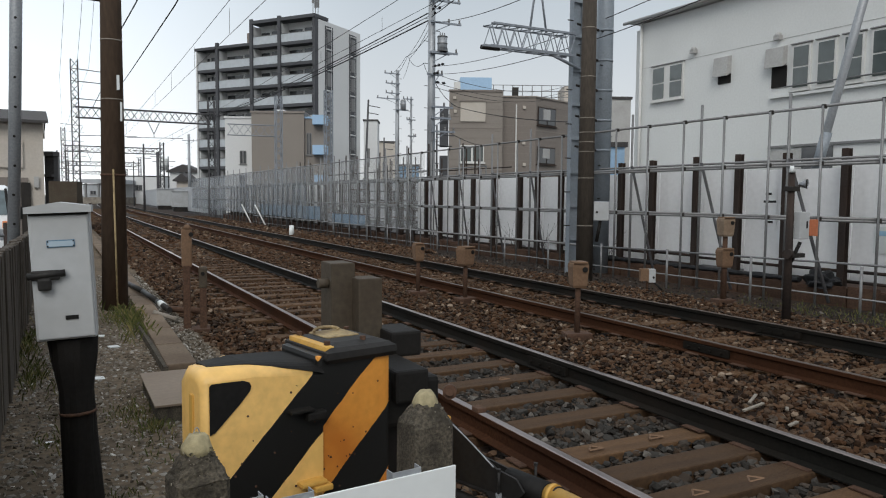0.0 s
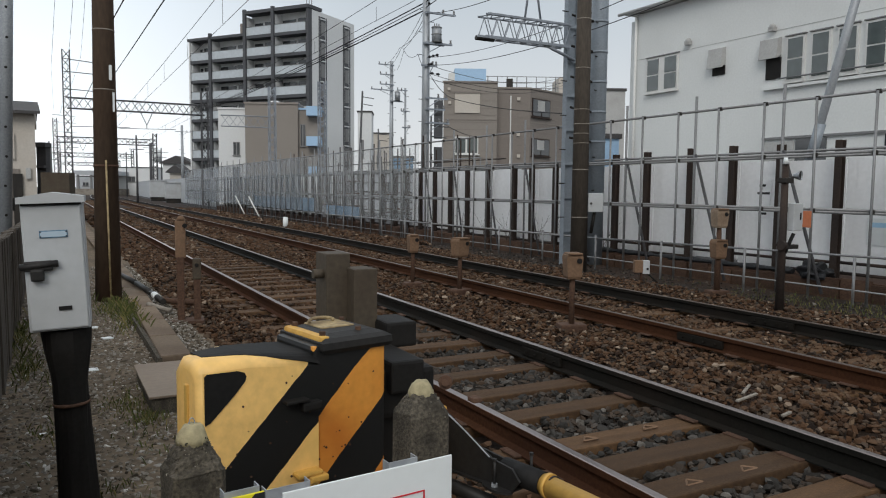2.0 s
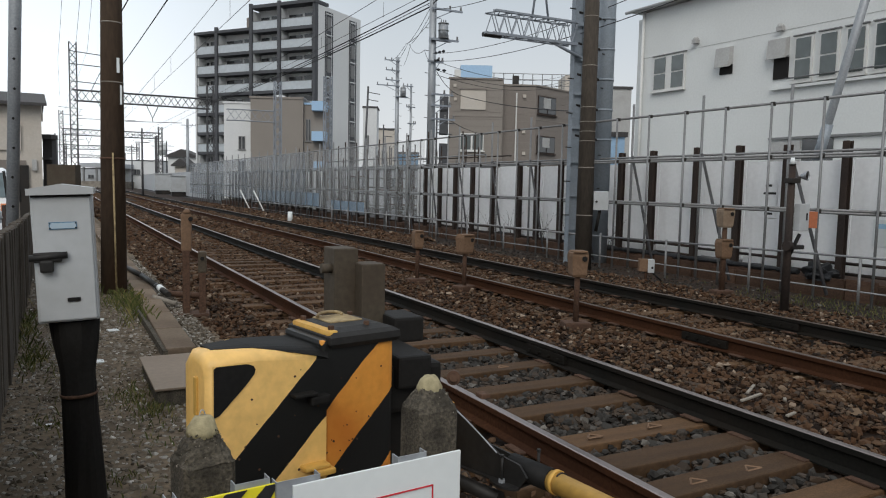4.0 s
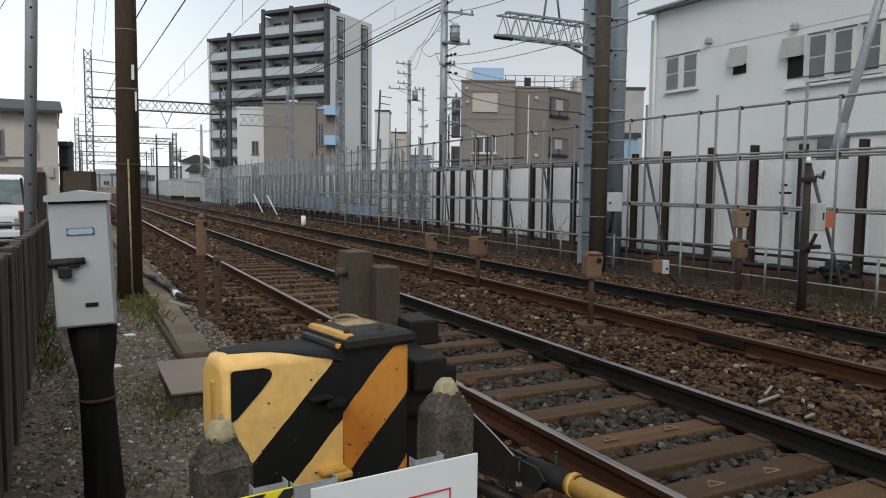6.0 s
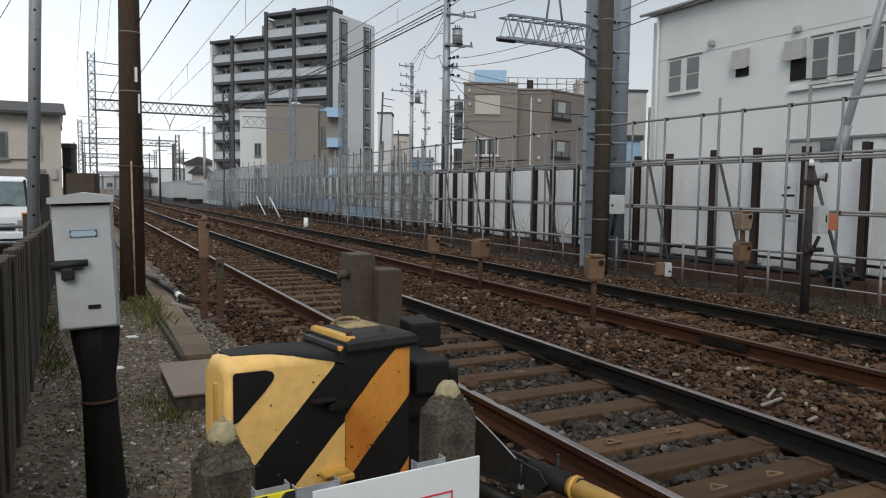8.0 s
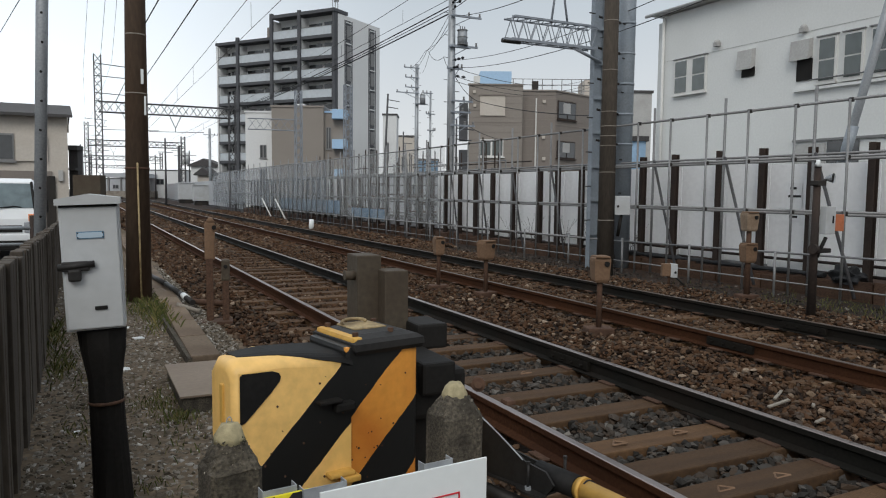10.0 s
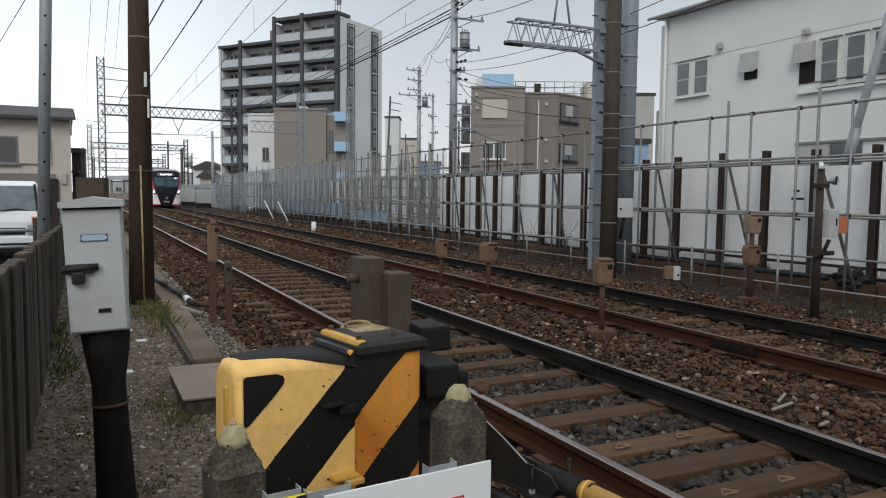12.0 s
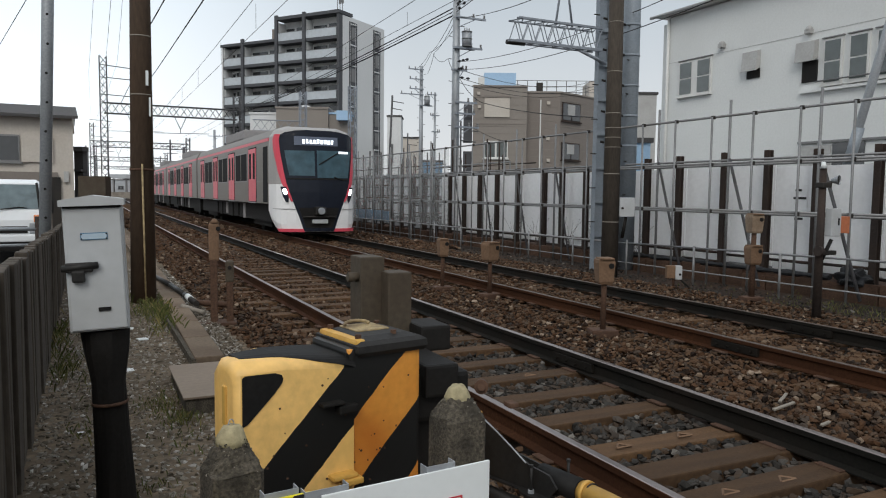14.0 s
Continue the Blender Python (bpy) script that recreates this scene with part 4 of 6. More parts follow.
low_house(70, 738, 775, 4.4, BLUETARP, "dark blue-grey distant building", 0)
# Added block that closes sky gaps, in place of grey site clutter.
low_house(58, 640, 800, 2.6, GREYPANEL, "low grey filler block for site clutter behind the scaffolds", 0, windows=((0.1, 0.2, 0.4, 0.8), (0.5, 0.62, 0.4, 0.8)), trim=TRUSSDARK)
low_house(60, 1050, 1148, 9.6, HOODGREY, "pale grey building behind the steel mast", 0, windows=((0.45, 0.65, 0.7, 0.8),))
low_house(30, 1105, 1140, 3.6, BLUEP, "light blue low structure behind the hoarding", 0, windows=(), thick=3)
dome = tagged(part("water_tank", T((22.3, 81, 9.6), (22.3, 81, 11.0), 1.0, 0.5, 14), APTW), "white domed rooftop water tank", "water tank")


def left_house():
    h = thing("old_house", "cream plastered old house with a dark tiled roof", "house")
    b = Vector(facing(31, 125, 125)[0])
    a = b - Vector((12, 0.3))
    L = (Vector(b) - Vector(a)).length
    part("wall", wall_box(a, b, 0, L, -0.3, 4.42, -8, 0), CREAM, h)
    gb = bmesh.new()
    e0 = Vector(b) - Vector((0.1, 0))
    loft(gb, [[(e0.x + q, e0.y, 4.4), (e0.x + q, e0.y + 4, 5.0), (e0.x + q, e0.y + 8, 4.6), (e0.x + q, e0.y + 8, 4.3), (e0.x + q, e0.y, 4.3)] for q in (0.0, 0.08)])
    part("gable_wall", gb, CREAM, h)
    d = (Vector(b) - Vector(a)).normalized()
    n = Vector((d.y, -d.x))
    for z, e in ((4.7, 0.45),):
        secs = []
        for s, zz in ((0.45, z - 0.38), (-4, z + 0.42), (-8.4, z)):
            m0, m1 = Vector(a) + n * s, Vector(b) + d * 0.2 + n * s
            secs.append([(m0.x, m0.y, zz), (m1.x, m1.y, zz + 0.05), (m1.x, m1.y, zz + 0.17), (m0.x, m0.y, zz + 0.12)])
        part("roof", loft(bmesh.new(), secs), ROOF, h)
    part("eave_roof", wall_box(*facing(33, 127, 150), 0, 0.5, 3.15, 3.35, -0.3, 0.3), ROOF, h)
    part("eave_roof", wall_box(*facing(33, 127, 147), 0, 0.42, 2.25, 2.35, -0.3, 0.3), ROOF, h)
    part("side_wall", wall_box(*facing(33, 126, 143), 0, 0.4, -0.3, 3.2, -0.4, 0), ROOF, h)
    part("meter_box", wall_box(a, b, L - 0.38, L - 0.2, 1.75, 2.2, 0, 0.12), HOODGREY, h)
    wall_window(h, a, b, L - 4.7, L - 1.95, 2.55, 3.65, FRAMEG, DARKGLASS)
    part("shutter_case", wall_box(a, b, L - 1.9, L - 0.75, 2.55, 3.6, 0, 0.1), CREAM, h)
    part("lower_wall", wall_box(a, b, L - 5, L - 0.6, -0.3, 2.15, 0, 0.06), TAUPED, h)
    part("doorway", wall_box(a, b, L - 0.85, L - 0.5, -0.3, 1.95, 0.06, 0.1), DARK, h)
    part("shed", wall_box(*facing(30, 132, 182), 0, 1.12, -0.3, 2.0, -0.5, 0), BROWNBOX, h)


left_house()


# ---- street side: fence boards, van, control box ----
def board_fence():
    f = thing("board_fence", "old weathered concrete board fence beside the path", "fence")
    rnd = random.Random(2)
    me = [mesh_of("board", B(-0.035, 0.035, -0.0725, 0.0725, -1.4, 0.012 * k, bevel=0.010), WOODWALL) for k in range(3)]
    y = 0.9
    while y < 26:
        piece("board", me[rnd.randrange(3)], f, pose(-0.36 + rnd.uniform(-0.012, 0.012), y, 1.075 - 0.022 * (y - 4) + rnd.uniform(-0.008, 0.008), 0, rnd.uniform(-0.6, 0.6), rnd.uniform(-3, 3)))
        y += 0.146 + rnd.uniform(0, 0.003)
    part("rail", B(-0.46, -0.40, 0.8, 26, 0.42, 0.52), CONCDARK, f)
    part("rail", B(-0.46, -0.40, 0.8, 26, 0.15, 0.25), CONCDARK, f)


board_fence()


def street_rail():
    r = thing("guard_rail", "grey steel pipe guard rail beside the street", "guard rail")
    part("pipe", T((-3.2, 15.5, 0.72), (-0.75, 15.5, 0.72), 0.035), GALV, r)
    part("pipe", T((-3.2, 15.5, 0.42), (-0.75, 15.5, 0.42), 0.03), GALV, r)
    for x in (-3.0, -1.75, -0.8):
        part("post", T((x, 15.5, -0.27), (x, 15.5, 0.95 if x > -1.8 else 0.72), 0.045), HPOST, r)


street_rail()


def van():
    v = thing("van", "parked white cab-over van with amber indicators", "van", m=pose(-1.72, 19.6, -0.27, 0, 0, 4))
    secs = []
    for x in (-0.84, -0.78, 0.78, 0.84):
        k = 0.04 if abs(x) > 0.8 else 0.0
        secs.append([(x, 0.02 + k, 0.35), (x, -0.05 + k, 0.62), (x, -0.04 + k, 1.0), (x, 0.04 + k, 1.22), (x * 0.94, 0.44 + k, 1.86 - k), (x * 0.92, 0.8, 1.95 - k), (x * 0.92, 4.2, 1.96 - k), (x, 4.3, 1.0), (x, 4.3, 0.35)])
    part("body", loft(bmesh.new(), secs), VANW, v)
    b = bmesh.new()
    loft(b, [[(x, 0.045, 1.26), (x * 0.95, 0.395, 1.83), (x * 0.95, 0.46, 1.83), (x, 0.15, 1.26)] for x in (-0.75, 0.75)])
    part("windscreen", b, VANGLASS, v)
    part("pillar", T((0.77, 0.03, 1.24), (0.72, 0.42, 1.86), 0.03, seg=8), BLACK, v)
    part("wiper", T((-0.1, -0.0, 1.24), (0.35, 0.05, 1.30), 0.014, seg=6), BLACK, v)
    part("wiper", T((0.35, 0.05, 1.30), (0.5, 0.04, 1.28), 0.01, seg=6), BLACK, v)
    part("grille", B(-0.5, 0.5, -0.075, -0.03, 0.70, 0.86, bevel=0.01), BLACK, v)
    part("grille_bar", B(-0.5, 0.5, -0.085, -0.06, 0.765, 0.785, bevel=0.004), GALV, v)
    part("bumper", B(-0.85, 0.85, -0.11, 0.1, 0.50, 0.66, bevel=0.03), VANW, v, "white front bumper")
    part("valance", B(-0.82, 0.82, -0.09, 0.1, 0.28, 0.50, bevel=0.03), BLACK, v)
    for s in (-1, 1):
        part("headlight", B(s * 0.68 - 0.14, s * 0.68 + 0.14, -0.075, 0.02, 0.68, 0.94, bevel=0.03), GALV, v, "clear headlight")
        part("indicator", B(s * 0.72 - 0.09, s * 0.72 + 0.09, -0.065, 0.02, 0.95, 1.12, bevel=0.02), AMBER, v, "amber indicator")
        part("mirror", B(s * 0.98 - 0.08, s * 0.98 + 0.08, 0.2, 0.26, 1.15, 1.45, bevel=0.02), BLACK, v)
        for y in (0.75, 3.5):
            w = part("wheel", T((s * 0.62, y, 0.28), (s * 0.84, y, 0.28), 0.28, seg=20), BLACK, v)
            part("rim", T((s * 0.80, y, 0.28), (s * 0.85, y, 0.28), 0.16, seg=16), GALV, w)
        part("side_glass", B(s * 0.82 - 0.005, s * 0.82 + 0.005, 0.8, 2.2, 1.1, 1.65), DARKGLASS, v)


van()


def control_box():
    c = thing("control_box", "pale grey steel control box on a black-wrapped post", "control box", m=pose(0.098, 3.80, 0, 0, -2.3, -4))
    body = bmesh.new()
    box(body, -0.125, 0.125, -0.10, 0.10, 0.81, 1.395, bevel=0.008)
    part("body", body, GREYBOX, c)
    part("door", B(-0.117, 0.117, -0.115, -0.098, 0.82, 1.378, bevel=0.006), GREYBOX, c)
    lid = bmesh.new()
    loft(lid, [[(-0.135, y, 1.39), (0.135, y, 1.39), (0.135, y, 1.418), (0.0, y, 1.438), (-0.135, y, 1.418)] for y in (-0.14, 0.11)])
    part("lid", lid, GREYBOX, c, "shallow sloping lid")
    part("gasket", B(-0.12, 0.12, -0.118, -0.1, 1.380, 1.390), BLACK, c)
    pl = part("label_plate", B(-0.055, 0.058, -0.119, -0.114, 1.235, 1.268), PLATEBLUE, c, "small blue-edged name plate")
    part("label_face", B(-0.051, 0.054, -0.1215, -0.118, 1.239, 1.264), LABELFACE, pl)
    for x_, z_ in ((-0.05, 1.241), (0.053, 1.241), (-0.05, 1.262), (0.053, 1.262)):
        part("rivet", T((x_, -0.124, z_), (x_, -0.118, z_), 0.0035, seg=6), DARK, pl)
    la = part("latch", B(-0.125, -0.01, -0.14, -0.114, 1.09, 1.135, bevel=0.008), DARK, c, "dark worn latch")
    part("padlock", B(-0.10, -0.045, -0.15, -0.12, 1.045, 1.10, bevel=0.01), DARK, la)
    part("handle", T((-0.14, -0.13, 1.11), (0.012, -0.13, 1.12), 0.016), DARK, la)
    part("slot_plate", B(0.0, 0.053, -0.12, -0.114, 0.905, 0.923), BLACK, c)
    post = bmesh.new()
    secs = []
    for z, r in ((-0.3, 0.10), (0.0, 0.09), (0.3, 0.078), (0.55, 0.08), (0.70, 0.10), (0.80, 0.105)):
        secs.append([(0.015 + r * (1 + 0.06 * math.sin(5 * k + 9 * z)) * math.cos(2 * math.pi * k / 20), r * 0.8 * (1 + 0.06 * math.cos(4 * k + 7 * z)) * math.sin(2 * math.pi * k / 20), z) for k in range(20)])
    loft(post, secs)
    part("post", post, BLACK, c, "post wrapped in black plastic")
    part("tape", T((0.015, 0, 0.44), (0.015, 0, 0.452), 0.082, seg=20), RUST, c)


control_box()


# ---- crossing barrier ----
def barrier_machine():
    g = thing("barrier_machine", "yellow and black striped level-crossing barrier machine", "barrier machine")
    rot = Matrix.Translation((0.41, 2.15, 0)) @ Matrix.Rotation(radians(11), 4, "Z") @ Matrix.Translation((-0.41, -2.15, 0))
    hood = bmesh.new()
    secs = []
    for x, ins, zt, yb in ((0.390, 0.020, 0.925, 2.31), (0.394, 0.010, 0.946, 2.335), (0.408, 0.0, 0.957, 2.35), (0.55, 0.0, 0.957, 2.43), (0.79, 0.0, 0.930, 2.5)):
        secs.append([(x, 2.16 + ins, 0.2), (x, 2.155 + ins, 0.55), (x, 2.155 + ins, zt - 0.036), (x, 2.162 + ins, zt - 0.022), (x, 2.178 + ins, zt - 0.008), (x, 2.20 + ins, zt - 0.002), (x, 2.24 + ins, zt), (x, yb - 0.04, zt - 0.01), (x, yb, zt - 0.05), (x, yb, 0.25)])
    loft(hood, secs)
    bmesh.ops.transform(hood, matrix=rot, verts=hood.verts[:])
    for f in hood.faces:
        f.smooth = f.calc_area() < 0.012
    part("hood", hood, STRIPES, g)
    patch = bmesh.new()
    pts = ((0.412, 0.912), (0.42, 0.919), (0.515, 0.916), (0.536, 0.908), (0.542, 0.896), (0.538, 0.882), (0.51, 0.85), (0.428, 0.772), (0.412, 0.766))
    fr = [patch.verts.new(rot @ Vector((x, 2.1525, z))) for x, z in pts]
    bk = [patch.verts.new(rot @ Vector((x, 2.158, z))) for x, z in pts]
    patch.faces.new(fr)
    for i in range(len(pts)):
        patch.faces.new((fr[i], bk[i], bk[(i + 1) % len(pts)], fr[(i + 1) % len(pts)]))
    bmesh.ops.recalc_face_normals(patch, faces=patch.faces[:])
    part("black_patch", patch, BLACK, g, "black painted patch")
    top = bmesh.new()
    secs = []
    for x, u, zt, yb in ((0.43, 0.10, 0.9572, 2.36), (0.55, 0.3, 0.957, 2.40), (0.68, 0.6, 0.9424, 2.44), (0.775, 0.85, 0.9317, 2.46), (0.795, 0.98, 0.9295, 2.46)):
        sec = []
        for k in range(6):
            v = 1 - u + u * k / 5
            sec.append((x, float(np.interp(v, (0, 0.3, 0.55, 0.75, 1), (2.150, 2.158, 2.175, 2.198, 2.24))), zt + float(np.interp(v, (0, 0.3, 0.55, 0.75, 1), (-0.034, -0.020, -0.006, -0.0005, 0.0015)))))
        secs.append(sec + [(x, yb - 0.05, zt - 0.001), (x, yb - 0.05, zt - 0.02), (x, 2.24, zt - 0.04)])
    loft(top, secs)
    bmesh.ops.transform(top, matrix=rot, verts=top.verts[:])
    part("black_top", top, BLACK, g, "black painted top of the hood")
    chips = random.Random(6)
    for _ in range(34):
        x, z, r = chips.uniform(0.48, 1.02), chips.uniform(0.5, 0.88), chips.uniform(0.0012, 0.0042)
        p = rot @ Vector((x, 2.153 if x < 0.79 else 2.1635, z))
        part("rust_chip", T(p, p + Vector((0, 0.006, 0)), r, r, 7), RUST, g)
    main = bmesh.new()
    box(main, 0.775, 1.06, 2.165, 2.43, -0.3, 0.955, bevel=0.015)
    bmesh.ops.transform(main, matrix=rot, verts=main.verts[:])
    part("case", main, STRIPESRUST, g)
    cap = bmesh.new()
    secs = []
    for z, o in ((0.925, 0.006), (0.94, 0.016), (0.962, 0.014), (0.974, -0.004), (0.985, -0.04)):
        x0, x1, y0, y1 = 0.815 - o, 1.06 + o, 2.16 - o, 2.43 + o
        secs.append([(x0, y0, z), (x1, y0, z), (x1, y1, z), (x0, y1, z)])
    loft(cap, secs)
    bmesh.ops.transform(cap, matrix=rot, verts=cap.verts[:])
    part("cap", cap, DARK, g, "black pressed-steel cap")
    yl = box(bmesh.new(), 0.805, 0.842, 2.165, 2.43, 0.95, 0.982, bevel=0.012, m=rot)
    part("cap_stripe", yl, YELLOW, g, "yellow stripe on the cap")
    yl = box(bmesh.new(), 0.87, 1.0, 2.27, 2.40, 0.982, 0.990, bevel=0.004, m=rot)
    part("cap_stripe", yl, CAPTAN, g, "yellow stripe on the cap")
    hd = bmesh.new()
    for k in range(8):
        a0, a1 = math.pi * k / 8, math.pi * (k + 1) / 8
        tube(hd, rot @ Vector((0.92 - 0.05 * math.cos(a0), 2.36 + 0.02 * math.sin(a0), 0.995 + 0.010 * math.sin(a0))), rot @ Vector((0.92 - 0.05 * math.cos(a1), 2.36 + 0.02 * math.sin(a1), 0.995 + 0.010 * math.sin(a1))), 0.006, seg=6)
    part("cap_handle", hd, CAPTAN, g)
    for x, y in ((0.825, 2.19), (1.02, 2.39), (0.835, 2.40), (0.97, 2.2)):
        p = rot @ Vector((x, y, 0.975))
        part("bolt", T(p, p + Vector((0, 0, 0.02)), 0.011, seg=6), RUST, g)
    part("hinge", box(bmesh.new(), 0.72, 0.79, 2.125, 2.17, 0.755, 0.785, bevel=0.008, m=rot), BLACK, g)
    part("hinge", box(bmesh.new(), 0.66, 0.74, 2.12, 2.17, 0.79, 0.80, bevel=0.003, m=rot), BLACK, g)
    part("clasp", box(bmesh.new(), 0.695, 0.785, 2.115, 2.17, 0.545, 0.560, bevel=0.006, m=rot), YELLOW, g)
    part("clasp", box(bmesh.new(), 0.735, 0.80, 2.105, 2.17, 0.525, 0.545, bevel=0.006, m=rot), YELLOW, g)
    part("left_catch", box(bmesh.new(), 0.383, 0.396, 2.22, 2.245, 0.76, 0.88, bevel=0.004, m=rot), YELLOW, g)
    # gear side with the counterweights
    part("gear_box", B(1.10, 1.235, 2.36, 2.72, 0.72, 0.84, bevel=0.012), BLACK, g, "black gear case")
    part("gear_box", B(1.215, 1.35, 2.66, 2.86, 0.82, 0.925, bevel=0.012), BLACK, g, "black gear case")
    part("shaft_guard", B(1.02, 1.30, 2.40, 2.7, 0.62, 0.80, bevel=0.02), BLACK, g)
    part("counterweight", B(1.03, 1.135, 2.86, 3.0, 0.70, 1.195, bevel=0.006), BROWNBOX, g, "brown painted counterweight")
    part("counterweight", B(1.12, 1.225, 2.78, 2.9, 0.70, 1.135, bevel=0.006), BROWNBOX, g, "brown painted counterweight")
    part("knob", T((0.985, 2.9, 1.11), (1.035, 2.9, 1.11), 0.02), BROWNBOX, g)
    part("frame_leg", B(1.08, 1.2, 2.45, 2.9, -0.3, 0.72), BLACK, g)
    # arm
    b0, b2 = Vector((1.14, 1.93, 0.65)), Vector((1.221, 1.590, 0.65))
    d = (b2 - b0).normalized()
    side, up = Vector((-d.y, d.x, 0)), Vector((0, 0, 1))

    def at(s_, w_, z_):
        return b0 + d * s_ + side * w_ + up * z_

    arm = part("arm_socket", T(at(0.20, 0, 0), b2, 0.034, 0.033, 20), BLACK, g, "black rubber arm socket")
    outline = ((-0.07, 0.150), (0.0, 0.125), (0.19, 0.038), (0.27, 0.030), (0.30, 0.0), (0.27, -0.038), (-0.07, -0.060))
    for w_, tall in ((-0.048, 1.0), (0.040, 0.15)):
        br = bmesh.new()
        lo = [br.verts.new(at(p, w_, q * tall if q > 0 else q)) for p, q in outline]
        hi = [br.verts.new(at(p, w_ + 0.007, q * tall if q > 0 else q)) for p, q in outline]
        n = len(outline)
        for i in range(n):
            br.faces.new((lo[i], lo[(i + 1) % n], hi[(i + 1) % n], hi[i]))
        br.faces.new(lo[::-1])
        br.faces.new(hi)
        bmesh.ops.recalc_face_normals(br, faces=br.faces[:])
        part("arm_bracket", br, DARK, arm, "dark folded-steel arm bracket")
    tray = bmesh.new()
    loft(tray, [[at(p, w_, z_ - e) for w_, e in ((-0.060, 0.0), (0.052, 0.0), (0.052, 0.006), (-0.060, 0.006))] for p, z_ in ((-0.07, -0.045), (0.18, -0.036), (0.27, -0.034))])
    part("arm_tray", tray, DARK, arm)
    tongue = bmesh.new()
    loft(tongue, [[at(0.22 + 0.055 * math.cos(2 * math.pi * k / 16), -0.052 + 0.030 * math.sin(2 * math.pi * k / 16), z_) for k in range(16)] for z_ in (-0.042, -0.034)])
    part("tongue", tongue, DARK, arm, "rounded steel tongue")
    part("yellow_patch", B(1.090, 1.0945, 1.93, 1.97, 0.765, 0.795), YELLOW, arm)
    a3 = b2 + Vector((0.12, -0.99, 0.0)) * 3.4
    part("barrier_pole", T(b2, a3, 0.030, 0.028, 20), YELLOW, g, "yellow barrier pole")
    part("collar", T(b2 + d * 0.012, b2 + d * 0.024, 0.035, 0.035, 20), YELLOW, arm)
    part("collar", T(b2 + d * 0.03, b2 + d * 0.036, 0.032, 0.032, 20), DARK, arm)
    for w_, s_ in ((-0.060, 0.215), (0.058, 0.25)):
        st = part("stud", T(at(s_, w_, -0.036), at(s_, w_, 0.042), 0.0045, seg=8), DARK, arm)
        part("nut", T(at(s_, w_, -0.034), at(s_, w_, -0.025), 0.010, seg=6), GALV, st)
        part("cap_nut", T(at(s_, w_, 0.040), at(s_, w_, 0.048), 0.0065, seg=6), DARK, st)
    lamp = part("pivot_lamp", T((1.14, 2.02, 0.85), (1.10, 1.95, 0.865), 0.022, seg=14), RUST, arm, "rusty red pivot bolt")
    part("pivot_cap", T((1.10, 1.95, 0.865), (1.095, 1.94, 0.868), 0.012, seg=14), RUST, lamp)
    part("arm_link", T((1.06, 1.98, 0.56), (1.15, 1.74, 0.55), 0.022, seg=10), DARK, arm)
    part("clip", B(1.115, 1.145, 1.80, 1.84, 0.835, 0.85, bevel=0.004), RUST, arm)
    cb = bmesh.new()
    pv = at(-0.06, -0.052, 0.150)
    for k in range(1, 9):
        q = at(-0.06 + 0.245 * k / 8, -0.052, 0.150 - 0.108 * k / 8 + 0.006 * math.sin(math.pi * k / 8))
        tube(cb, pv, q, 0.0022, seg=5)
        pv = q
    part("guy_wire", cb, GALV, arm)


barrier_machine()


